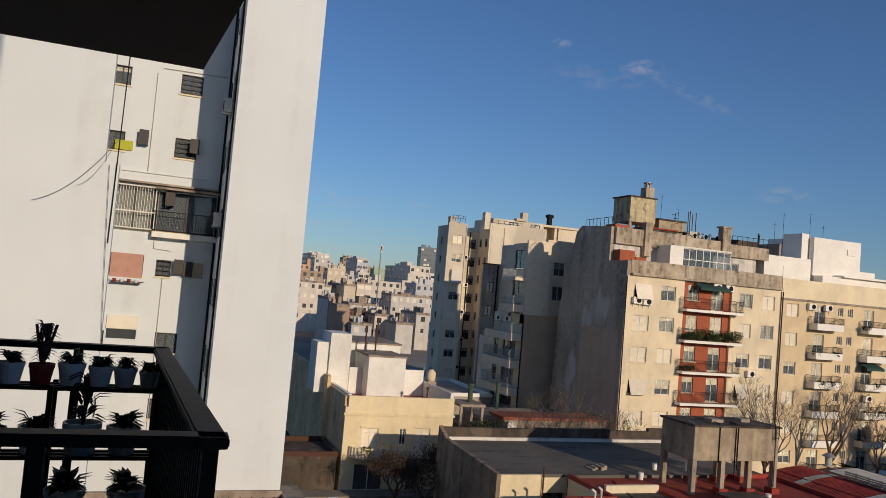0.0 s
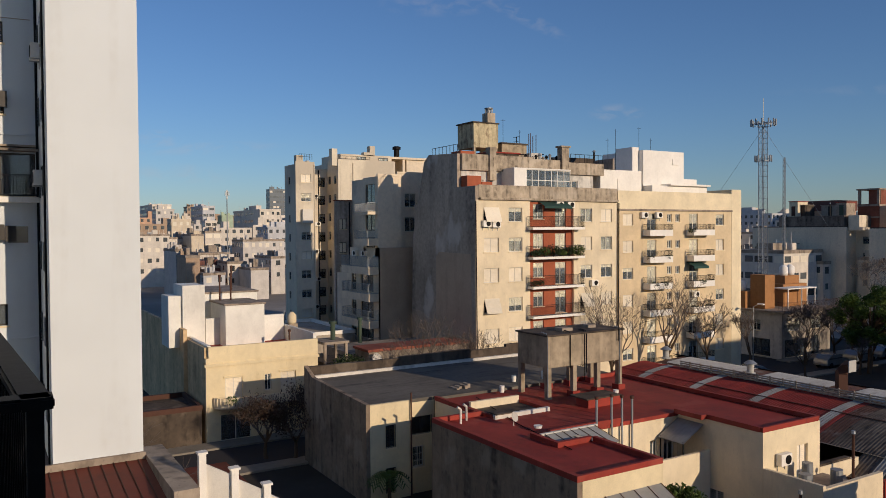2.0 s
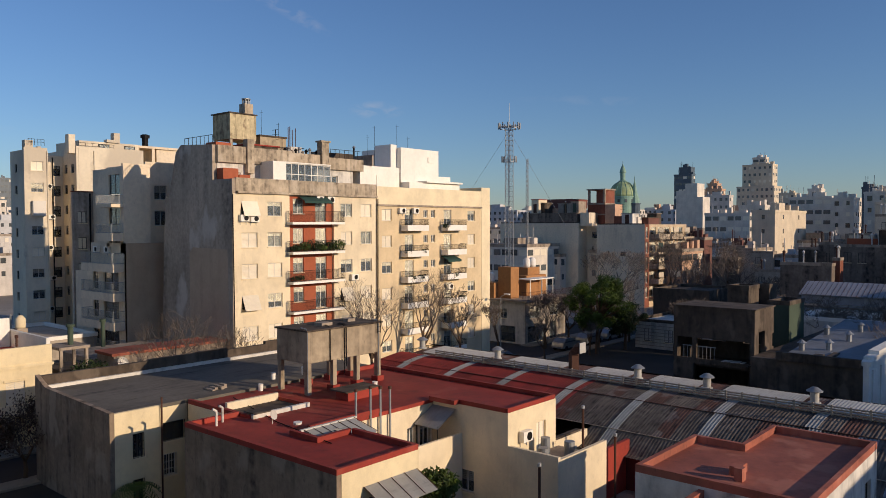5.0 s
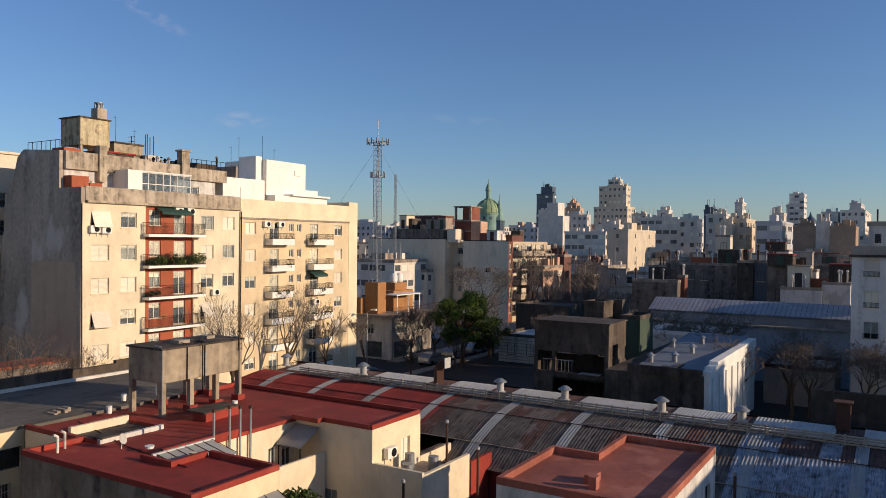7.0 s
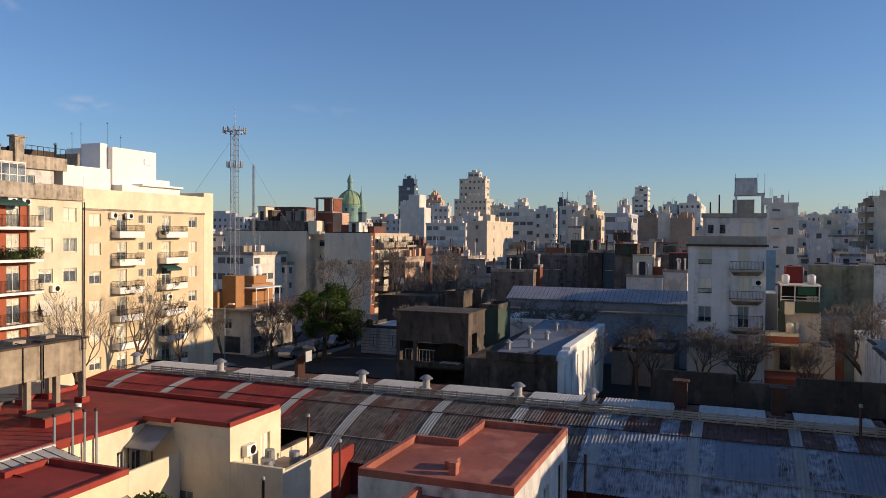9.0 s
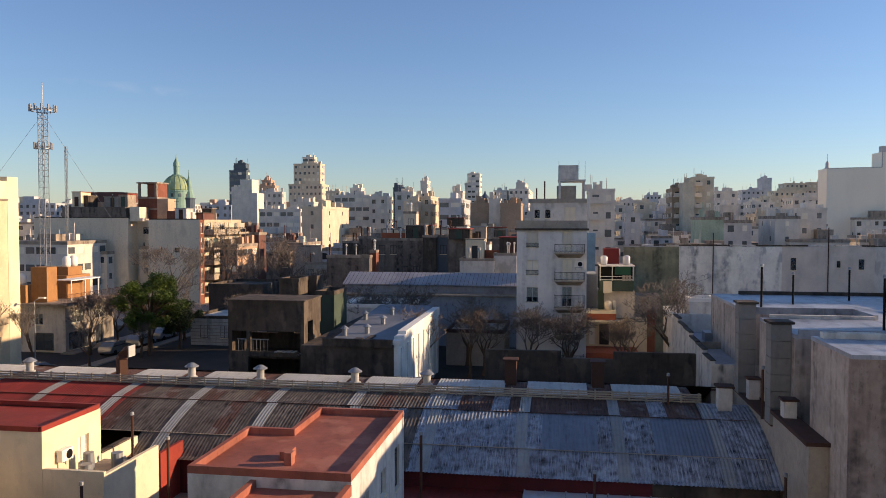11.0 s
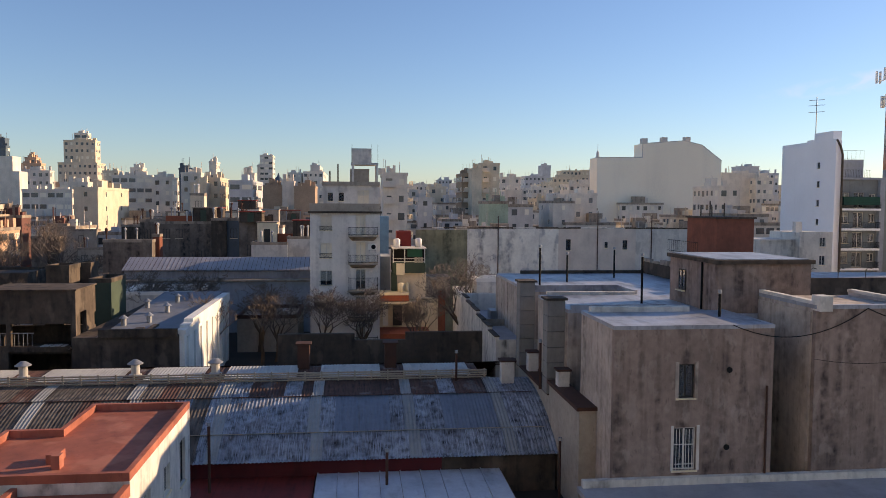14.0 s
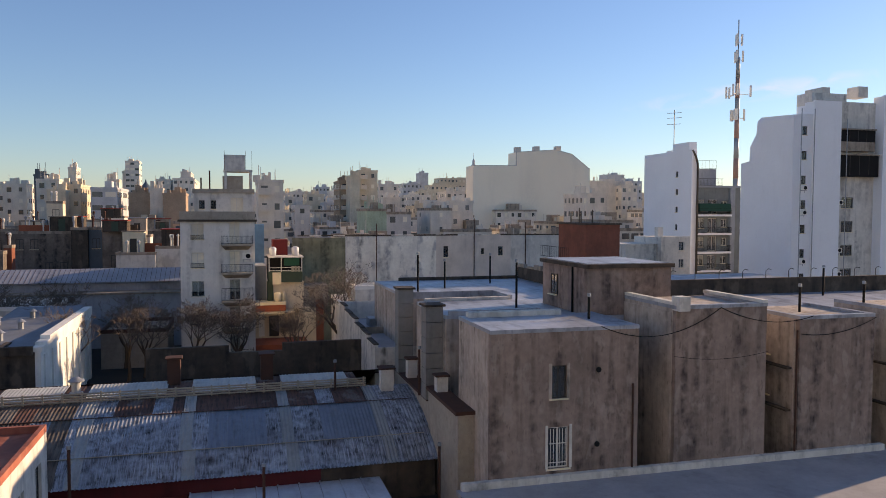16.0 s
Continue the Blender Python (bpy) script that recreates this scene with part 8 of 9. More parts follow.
    for nm, a in (("roof", (17, 27.18, 7.3, 10.75, 4.9, 5.0)), ("kerb", (17, 27.18, 10.75, 10.97, 4.9, 5.3)), ("kerb", (17, 27.18, 7.08, 7.3, 4.9, 5.3))):
        part(nm, rectangle(*a), ORANGE, f)
    for y in (8.2, 9.6):
        bm = bmesh.new()
        tube(bm, (24.5, y, 5.0), (24.5, y, 5.5), 0.05, seg=6)
        part("stub_pipe", bm, RUST, f)
    v = thing("chimney", "small terracotta chimney block on a flat roof", "chimney", 30, 10, 5.4)
    bm = bmesh.new()
    box(bm, 29.2, 30.0, 10.2, 10.6, 5.4, 5.75), box(bm, 28.6, 29.0, 9.9, 10.2, 5.4, 5.9)
    part("chimney_block", bm, ORANGE, v)


low_roofs()
solo("court_paving", rectangle(6.5, 13.2, 37, 48.5, 0.1, 0.4), mat("red_brown_court_tiles", "6d3a2c", stain=0.5, var=0.25), "red-brown tiled court between low walls", "paving")


# ---- clutter on the roofs between ----
def roof_clutter(x0, x1, y0, y1, z, seed, n, pale=0.3):
    r = random.Random(seed)
    for k in range(n):
        x, y, kind = r.uniform(x0, x1), r.uniform(y0, y1), r.random()
        mtl = r.choice((RENDER_G, CONCRETE, CONCRETE_D, WHITE_DIRTY if r.random() < pale else CONCRETE_D, REDPAINT if r.random() < 0.25 else CREAM))
        if kind < 0.3:
            w, d, h = r.uniform(1.4, 3.4), r.uniform(1.6, 3.6), r.uniform(1.2, 2.8)
            t = thing("roof_hut", "small stained rendered room on a flat roof", "roof hut", x, y, z, "small rooms on the roofs")
            bm = bmesh.new()
            box(bm, x - w / 2, x + w / 2, y - d / 2, y + d / 2, z, z + h)
            part("wall", bm, mtl, t)
            bm = bmesh.new()
            box(bm, x - w / 2 - 0.12, x + w / 2 + 0.12, y - d / 2 - 0.12, y + d / 2 + 0.12, z + h, z + h + 0.12)
            part("roof", bm, r.choice((CONCRETE, REDROOF, GALV)), t)
            bm = bmesh.new()
            box(bm, x - w / 2 - 0.02, x - w / 2 + 0.02, y - 0.4, y + 0.4, z + 0.1, z + min(h - 0.15, 1.9))
            part("door", bm, r.choice((FRAME_D, GREEN_W, RUST)), t)
        elif kind < 0.5:
            rad = r.uniform(0.4, 0.6)
            t = thing("roof_tank", "pale plastic water tank on a roof stand", "water tank", x, y, z, "roof water tanks")
            bm = bmesh.new()
            box(bm, x - rad, x + rad, y - rad, y + rad, z, z + 0.5)
            part("stand", bm, CONCRETE, t)
            bm = bmesh.new()
            lathe(bm, x, y, [(rad * 0.9, z + 0.5), (rad, z + 0.7), (rad, z + 1.4), (rad * 0.35, z + 1.75)], 14)
            part("tank", bm, r.choice((WHITE, CREAM2, BLUEROOF)), t, smooth=True)
        elif kind < 0.72:
            h = r.uniform(0.9, 2.2)
            t = thing("vent_pipe", "rusty flue pipe with a cap on a flat roof", "pipe", x, y, z, "flues on the roofs")
            bm = bmesh.new()
            tube(bm, (x, y, z), (x, y, z + h), 0.1, seg=8)
            part("pipe", bm, r.choice((RUST, GALV, IRON)), t)
            bm = bmesh.new()
            tube(bm, (x, y, z + h + 0.03), (x, y, z + h + 0.22), 0.2, 0.05, seg=8)
            part("cap", bm, GALV, t)
        elif kind < 0.86:
            ln = r.uniform(2, 5)
            bm = bmesh.new()
            box(bm, x - 0.12, x + 0.12, y - ln / 2, y + ln / 2, z, z + r.uniform(0.6, 1.3))
            solo("parapet_wall", bm, mtl, "short stained parapet wall on a flat roof", "wall", "short roof walls")
        else:
            h = r.uniform(2, 4)
            bm = bmesh.new()
            tube(bm, (x, y, z), (x, y, z + h), 0.04, seg=5)
            for q in (0.75, 0.88, 1.0):
                tube(bm, (x, y - 0.5, z + h * q - 0.05), (x, y + 0.5, z + h * q - 0.05), 0.025, seg=4)
            solo("roof_aerial", bm, IRON, "thin television aerial on a roof", "aerial", "roof aerials")


for k, (a, mtl) in enumerate(MIDROOFS):
    if a[1] - a[0] > 3 and a[3] - a[2] > 2:
        roof_clutter(a[0] + 0.5, a[1] - 0.5, a[2] + 0.5, a[3] - 0.5, a[4], 220 + k, 2 + int((a[3] - a[2]) / 2.5))
for k, a in enumerate(((127.8, 138, 77.5, 89, 17.3, 6), (128.5, 143, 64, 72, 15.0, 7), (19, 32, 73, 83, 4.6, 6), (22.5, 25.5, 60.3, 65.5, 3.4, 2), (38, 52, 58.5, 63.5, 20.6, 5), (54, 58, 58, 62, 21.1, 3))):
    roof_clutter(*a[:5], 200 + k, a[5])


# ---- trees ----
def tree(x, y, h, seed, spread=0.55, depth=6, leaves=None, leaf_n=0, leaf_size=0.25, label="bare winter street tree with fine twigs", z=0.0, trunk=0.35, stem=0.3):
    r = random.Random(seed)
    t = thing("tree", label, "tree", x, y, z)
    tb, lb = bmesh.new(), bmesh.new()
    tips = []

    def grow(p, d, length, rad, level):
        q = p + d * length
        mid = p + d * length * 0.5 + Vector((r.uniform(-1, 1), r.uniform(-1, 1), r.uniform(-0.5, 0.5))) * length * 0.07
        seg = 7 if level < 2 else (5 if level < 3 else 3)
        target = tb if level < 2 else lb
        tube(target, p, mid, rad, rad * 0.85, seg, False)
        tube(target, mid, q, rad * 0.85, rad * 0.62, seg, False)
        if level >= depth:
            tips.append(q)
            return
        if level > 1:
            tips.append(q)
        for k in range(r.choice((2, 3, 3) if level else (4, 5))):
            nd = (d + Vector((r.uniform(-1, 1), r.uniform(-1, 1), r.uniform(-0.25, 0.75))) * (spread + 0.06 * level)).normalized()
            grow(q, nd, length * r.uniform(0.6, 0.88), max(0.01 if x < 60 else 0.016, rad * r.uniform(0.42, 0.62)), level + 1)

    grow(Vector((x, y, z)), Vector((r.uniform(-0.06, 0.06), r.uniform(-0.06, 0.06), 1)).normalized(), h * stem, trunk * h / 9 * 0.7, 0)
    part("trunk", tb, BARK, t)
    tagged(part("twig_crown", lb, TWIG if leaves is None or leaves is DRYLEAF else BARK, t), kind="stuff")
    if leaves and leaf_n:
        fb = bmesh.new()
        for k in range(leaf_n):
            c = r.choice(tips) + Vector((r.gauss(0, 1), r.gauss(0, 1), r.gauss(0, 0.7))) * leaf_size * 2.0
            m = Euler((r.uniform(0, 6), r.uniform(0, 6), r.uniform(0, 6))).to_matrix()
            s = leaf_size * r.uniform(0.6, 1.2)
            quad(fb, [c + m @ Vector(v) * s for v in ((-0.5, 0, 0), (0, -0.28, 0.05), (0.5, 0, 0), (0, 0.28, 0.05))])
        tagged(part("crown", fb, leaves, t), kind="stuff")
    return t


def leafy(x, y, h, rx, rz, seed, leaves, clumps, per, label):
    """A broad evergreen: trunk with limbs that carry uneven clumps of small leaves."""
    r = random.Random(seed)
    t = thing("tree", label, "tree", x, y, 0)
    tb, fb = bmesh.new(), bmesh.new()
    mid = h - rz
    tube(tb, (x, y, 0), (x + 0.2, y, mid - rz * 0.5), 0.24, 0.16, 8)
    for k in range(clumps):
        while True:
            v = Vector((r.uniform(-1, 1), r.uniform(-1, 1), r.uniform(-1, 1)))
            if 0.25 < v.length < 1:
                break
        c = Vector((x + v.x * rx * 0.85, y + v.y * rx * 0.85, mid + v.z * rz * 0.85 + 0.25 * rz * (1 - abs(v.x)) - 0.2))
        tube(tb, (x + 0.2, y, mid - rz * r.uniform(0.3, 0.8)), c, 0.09, 0.03, 5)
        cr = r.uniform(0.55, 1.15)
        for q in range(per):
            d = Vector((r.gauss(0, 1), r.gauss(0, 1), r.gauss(0, 1))).normalized() * cr * r.uniform(0.45, 1.0)
            d.z *= 0.7
            m = Euler((r.uniform(-0.9, 0.9), r.uniform(-0.9, 0.9), r.uniform(0, 6))).to_matrix()
            s_ = r.uniform(0.16, 0.34)
            quad(fb, [c + d + m @ Vector(w) * s_ for w in ((-0.5, 0, 0), (0, -0.3, 0.08), (0.5, 0, 0), (0, 0.3, 0.08))])
    part("trunk", tb, BARK, t)
    tagged(part("crown", fb, leaves, t), kind="stuff")


leafy(78.4, 44.4, 9.0, 4.7, 3.5, 3, LEAF, 70, 300, "broad leafy green street tree beside parked cars")
leafy(83.0, 43.2, 6.0, 2.9, 2.4, 23, LEAF_D, 26, 240, "dark leafy street tree in shade")
for x, y, h, s, w in ((56.5, 51.5, 9.5, 5, 0.6), (49.5, 51.8, 8.0, 7, 0.6), (62.5, 51.6, 7.5, 8, 0.6), (30, 51.5, 7.8, 9, 0.7), (34, 51.3, 6.5, 12, 0.7), (69, 51.6, 6, 31, 0.6)):
    tree(x, y, h, s, w)
for x, y, h, s in ((16.0, 49.0, 4.8, 41), (19.4, 48.8, 5.8, 44), (17.6, 47.8, 5.0, 48), (21.4, 50.4, 6.2, 49)):
    tree(x, y, h + 0.8, s, 1.0, 6, DRYLEAF, 2400, 0.15, "street tree with dry brown leaves before a yellow house", stem=0.2)
for x, y, h, s in ((77, -13, 9.0, 57), (75, -6.4, 6.0, 58), (69.5, 12, 8, 59), (72, 8, 7.4, 61), (78, 9, 8.0, 63), (110, 47, 10, 65), (116, 50, 12, 67), (122, 44, 12, 68), (83, 37, 8, 69), (82, 34, 7, 70), (84, 17, 7, 72), (88, -9, 6, 75), (70, 46, 5.5, 76), (77, 44.5, 5.5, 77), (82, 46.2, 5, 78), (89, 45.8, 6.5, 79), (4.6, 33, 7.8, 81)):
    tree(x, y, h, s, 0.85, stem=0.25, label="bare winter tree with a broad crown of fine twigs")


for x, y, h, s, w in ((72.4, 2.4, 7.4, 51, 0.9), (72.2, -1.4, 7.4, 53, 0.9), (74, -11.0, 11.0, 55, 1.0), (73, 6.8, 7.4, 62, 0.9)):
    tree(x, y, h, s, w, 7, stem=0.26, label="bare winter tree with a broad crown of fine twigs")


for x, y, h, s in ((77.6, 51.0, 6.6, 84), (82.0, 50.6, 6.8, 86), (86.4, 51.0, 6.4, 88)):
    tree(x, y, h, s, 0.95, 7, stem=0.28, label="bare winter street tree before a corner house")


for x, y, h, s in ((104, 56.5, 12.5, 91), (123, 56, 13, 92), (128, 48, 12.5, 93), (92, 48.5, 8.0, 94), (101, 33.5, 9.0, 95)):
    tree(x, y, h, s, 0.9, 7, stem=0.26, label="tall bare brown tree between city blocks")


for x, y, h, s in ((79.5, 15.5, 8.6, 101), (81.5, 20.5, 8.0, 102), (85, 27, 8.4, 103), (79, -7.6, 5.6, 104)):
    tree(x, y, h, s, 0.95, 7, stem=0.26, label="bare winter tree with a broad crown of fine twigs")


def palm(x, y, h, seed):
    r = random.Random(seed)
    t = thing("palm", "small palm with drooping fronds beside a yellow wall", "palm", x, y, 0)
    bm = bmesh.new()
    tube(bm, (x, y, 0), (x, y, h), 0.12, 0.08, 8)
    part("trunk", bm, BARK, t)
    for k in range(13):
        a, ln, bm = k * 2.4, r.uniform(0.9, 1.3), bmesh.new()
        pts = [Vector((x + math.cos(a) * ln * f, y + math.sin(a) * ln * f, h + 0.9 * f - 1.3 * f * f)) for f in (0, 0.2, 0.4, 0.6, 0.8, 1.0)]
        side = Vector((-math.sin(a), math.cos(a), -0.3))
        for p, q in zip(pts, pts[1:]):
            for s_ in (-1, 1):
                for f in (0.0, 0.5):
                    o = p.lerp(q, f)
                    quad(bm, [o, o + side * 0.0 + (q - p) * 0.25, o + side * s_ * 0.28 + (q - p) * 0.7 - Vector((0, 0, 0.1)), o + side * s_ * 0.27 + (q - p) * 0.5 - Vector((0, 0, 0.1))])
        part("frond", bm, LEAF, t)


palm(18.95, 36.9, 1.7, 2)


def bush(x, y, z, r, seed, label, n=900, material=None, size=0.22):
    q = random.Random(seed)
    bm = bmesh.new()
    for k in range(n):
        v = Vector((q.gauss(0, 1), q.gauss(0, 1), q.gauss(0, 1))).normalized() * r * q.uniform(0.5, 1.0)
        c = Vector((x, y, z + r * 0.6)) + Vector((v.x, v.y, v.z * 0.6))
        m = Euler((q.uniform(0, 6), q.uniform(0, 6), q.uniform(0, 6))).to_matrix()
        quad(bm, [c + m @ Vector(w) * size for w in ((-0.5, 0, 0), (0, -0.25, 0.06), (0.5, 0, 0), (0, 0.25, 0.06))])
    for k in range(10):
        a = q.uniform(0, 6.28)
        tube(bm, (x, y, z), (x + r * 0.6 * math.cos(a), y + r * 0.6 * math.sin(a), z + r * 0.8), 0.02, seg=3)
    return solo("shrub", bm, material or LEAF_D, label, "shrub")


bush(24, 53.3, 3.9, 1.5, 1, "dense dark green climber over a garden wall")
bush(22.6, 53.6, 3.4, 1.0, 2, "dense dark green climber over a garden wall")
bush(25.63, 22.5, 2.56, 1.2, 3, "leafy yellow-green shrub in a court", 1400, LEAF)
bush(15.1, 53.8, 2.75, 0.55, 4, "potted shrub on a rounded balcony", 250, LEAF, 0.16)
for k, u in enumerate((42.4, 43.4, 44.4, 45.4, 46.3, 47.2)):
    bush(u, 53.9, 12.68, 0.5 + 0.2 * (k % 3), 30 + k, "leafy potted plant on an apartment balcony", 260, LEAF if k % 2 else LEAF_D, 0.2)
for u, v, z in ((42.4, 53.9, 10.03), (42.9, 53.9, 10.1), (58.4, 53.7, 9.33), (57.2, 53.7, 9.33), (64.0, 53.7, 9.33), (56.6, 53.8, 11.97), (58.9, 53.8, 11.97), (63, 53.8, 6.7), (65.2, 53.8, 6.7), (62.6, 53.8, 14.65)):
    bush(u, v, z, 0.45, int(u * 3 + z), "potted plant on an apartment balcony", 130, LEAF_D, 0.16)
for u, z in ((37.0, 15.35), (49.3, 9.75)):
    ac_unit(face_at("-y", u, 54.5, z))
for u, v, z in ((38.0, 54.5, 15.3), (45.3, 54.75, 17.1), (46.6, 54.75, 17.1), (45.0, 54.75, 4.75), (55.9, 54.5, 16.2), (57.9, 54.5, 16.2), (63.4, 54.5, 8.0)):
    ac_unit(face_at("-y", u, v, z))


# ---- parked cars ----
CAR = mat("silver_car_paint", "aab2ba", rough=0.25, metal=0.5, var=0.02, bump=0)
RUBBER = mat("tyre_rubber", "16161a", bump=0)


def car(x, y, turn, seed):
    m = pose(x, y, 0.02, 0, 0, turn)
    c = tagged(link(new("car"), None, m), "silver hatchback parked at the kerb", "car", "parked cars")
    bm = bmesh.new()
    side = [(-2.0, 0.3), (2.0, 0.3), (2.05, 0.7), (1.9, 0.85), (1.0, 0.95), (0.35, 1.42), (-1.2, 1.45), (-1.95, 0.95), (-2.05, 0.6)]
    a, b = [bm.verts.new((u, -0.82, z)) for u, z in side], [bm.verts.new((u, 0.82, z)) for u, z in side]
    for i in range(9):
        bm.faces.new((a[i], a[(i + 1) % 9], b[(i + 1) % 9], b[i]))
    bm.faces.new(a), bm.faces.new(b[::-1])
    bmesh.ops.bevel(bm, geom=bm.edges[:], offset=0.06, segments=2, affect="EDGES")
    part("body", bm, CAR, c, m=m)
    bm = bmesh.new()
    for s in (-1, 1):
        quad(bm, [(-1.6, s * 0.83, 0.98), (0.75, s * 0.83, 0.98), (0.3, s * 0.8, 1.36), (-1.15, s * 0.8, 1.38)])
    quad(bm, [(1.0, -0.7, 0.99), (1.0, 0.7, 0.99), (0.42, 0.68, 1.4), (0.42, -0.68, 1.4)])
    part("glass", bm, FARGLASS, c, m=m)
    for u in (-1.25, 1.25):
        for v in (-0.75, 0.75):
            bm = bmesh.new()
            bmesh.ops.create_cone(bm, cap_ends=True, segments=18, radius1=0.31, radius2=0.31, depth=0.2, matrix=pose(u, v, 0.31, 90))
            part("wheel", bm, RUBBER, c, m=m)


car(79, 48.9, 0, 1), car(84.4, 48.9, 0, 2), car(89.5, 48.9, 0, 3), car(66, 48.9, 0, 4)


# ---- the building the view is from, with an added wing ----
own = thing("apartment_building", "plain white apartment building with concrete balcony slabs", "apartment building", -8, -3, 0)
# The wing stays out of view; added only to shade the near balcony.
for nm, a, mtl in (("body", (-14, -3.6, -14, 12, 0, 30), WING), ("side_wing", (-3.6, 2.3, -8, -2.9, 0, 30), WING), ("balcony_slab", (-3.6, 1.0, -2.9, 1.1, 13.3, 13.46), CONCRETE), ("balcony_slab", (-3.6, 0.9, -2.9, 1.1, 16.2, 16.4), CONCRETE)):
    bm = bmesh.new()
    box(bm, *a)
    part(nm, bm, mtl, own)


# ---- balcony of the same storey ----
def near_balcony():
    top, floor = 14.535, 13.5
    P = [(-3.4, 2.34), (0.185, 2.3), (0.05, 4.74), (-3.4, 4.78)]
    b = thing("balcony_railing", "black iron balcony railing with flat handrail", "railing", 0.1, 3.5, floor)
    for i, (p, q) in enumerate(zip(P, P[1:])):
        p, q = Vector((*p, 0)), Vector((*q, 0))
        d = (q - p).normalized()
        n = Vector((-d.y, d.x, 0))
        bm = bmesh.new()
        w = 0.045
        e0, e1 = p - d * w, q + d * w
        for (z0, z1, ww) in ((top - 0.035, top, w), (floor + 0.08, floor + 0.12, 0.02)):
            v = [bm.verts.new((c + n * s * ww + Vector((0, 0, z)))) for c in (e0, e1) for s in (-1, 1) for z in (z0, z1)]
            for f in ((0, 1, 3, 2), (4, 6, 7, 5), (0, 4, 5, 1), (2, 3, 7, 6), (0, 2, 6, 4), (1, 5, 7, 3)):
                bm.faces.new([v[k] for k in f])
        bmesh.ops.bevel(bm, geom=[ed for ed in bm.edges if ed.calc_length() > 1], offset=0.008, segments=2, affect="EDGES")
        part("handrail", bm, IRON, b)
        length = (q - p).length
        count = int(length / (0.06 if i == 1 else 0.42))
        for k in range(count + 1):
            c = p + d * length * k / count
            bm = bmesh.new()
            r = 0.018 if i == 1 else 0.022
            box(bm, c.x - r, c.x + r, c.y - r, c.y + r, floor, top - 0.036)
            part("bar", bm, IRON, b)
    bm = bmesh.new()
    prism(bm, [(-3.6, 1.9), (0.36, 1.9), (0.12, 4.9), (-3.6, 4.95)], floor - 0.16, floor)
    solo("balcony_floor", bm, CONCRETE_D, "concrete floor slab of a balcony", "floor slab", kind="structure")
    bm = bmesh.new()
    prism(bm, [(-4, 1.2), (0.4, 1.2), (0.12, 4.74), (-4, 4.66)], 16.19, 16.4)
    # Slab above in one dark base colour with random darker stains.
    solo("balcony_ceiling", bm, mat("dark_slab_surface", "3a3432", stain=0.5, cover=0.6), "dark stained underside of the balcony above", "ceiling", kind="structure")
    st = thing("plant_stand", "black iron plant stand with two shelves", "plant stand", -0.9, 4.45, floor)
    for z in (14.35, 14.0, 13.65):
        bm = bmesh.new()
        for v in (4.33, 4.4, 4.47):
            box(bm, -2.4, 0.06, v, v + 0.025, z - 0.02, z)
        box(bm, -2.4, -2.37, 4.33, 4.495, z - 0.035, z - 0.021), box(bm, 0.03, 0.06, 4.33, 4.495, z - 0.035, z - 0.021)
        part("shelf", bm, IRON, st)
    for u in (-2.35, -1.3, -0.47, 0.04):
        bm = bmesh.new()
        box(bm, u, u + 0.025, 4.3, 4.325, floor, 14.36), box(bm, u, u + 0.025, 4.5, 4.525, floor, 14.36), box(bm, u, u + 0.025, 4.325, 4.5, 13.58, 13.605)
        part("leg", bm, IRON, st)
    spots = [(0.0, 14.35, 0.052, CERAMIC), (-0.12, 14.35, 0.06, CERAMIC), (-0.24, 14.35, 0.062, CERAMIC), (-0.38, 14.35, 0.068, CERAMIC), (-0.52, 14.35, 0.062, TERRA), (-0.66, 14.35, 0.064, CERAMIC), (-0.8, 14.35, 0.06, TERRA), (-0.94, 14.35, 0.066, CERAMIC), (-0.1, 14.0, 0.085, CERAMIC), (-0.3, 14.0, 0.095, CERAMIC), (-0.52, 14.0, 0.08, CERAMIC), (-0.72, 14.0, 0.075, TERRA), (-0.05, 13.65, 0.1, CERAMIC), (-0.35, 13.65, 0.1, CERAMIC)]
    for k, (u, z, r, mt) in enumerate(spots):
        v = 4.41
        pot = thing("potted_plant", "succulent in a plastic pot on a plant stand", "potted plant", u, v, z, "pots on the plant stand")
        h = r * 1.7
        bm = bmesh.new()
        lathe(bm, u, v, [(r * 0.72, z), (r * 0.95, z + h * 0.8), (r, z + h * 0.8), (r, z + h), (r * 0.88, z + h), (r * 0.86, z + h * 0.85)], 20)
        part("pot", bm, mt, pot, "white plastic pot" if mt is CERAMIC else "red plastic pot", smooth=False)
        bm = bmesh.new()
        q = random.Random(100 + k)
        tall = k in (4, 9)
        for j in range(30 if not tall else 44):
            a, ln = q.uniform(0, 6.28), r * q.uniform(0.7, 1.4)
            base = Vector((u, v, z + h * (0.9 if not tall else q.uniform(0.9, 2.6))))
            tip = base + Vector((math.cos(a) * ln, math.sin(a) * ln, q.uniform(0.0, 0.9) * ln))
            side = Vector((-math.sin(a), math.cos(a), 0)) * ln * 0.16
            mid = (base + tip) / 2 + Vector((0, 0, 0.03))
            for s in (-0.008, 0.008):
                o = Vector((0, 0, s))
                quad(bm, [base + o, mid + side + o, tip + o, mid - side + o])
        if tall:
            for j in range(3):
                tube(bm, (u, v, z + h * 0.8), (u + q.uniform(-0.06, 0.06), v, z + h * 2.9), 0.008, seg=5)
        part("leaves", bm, (LEAF_D, mat("purple_succulent_leaves", "4a2b30", rough=0.6, bump=0))[tall], pot)


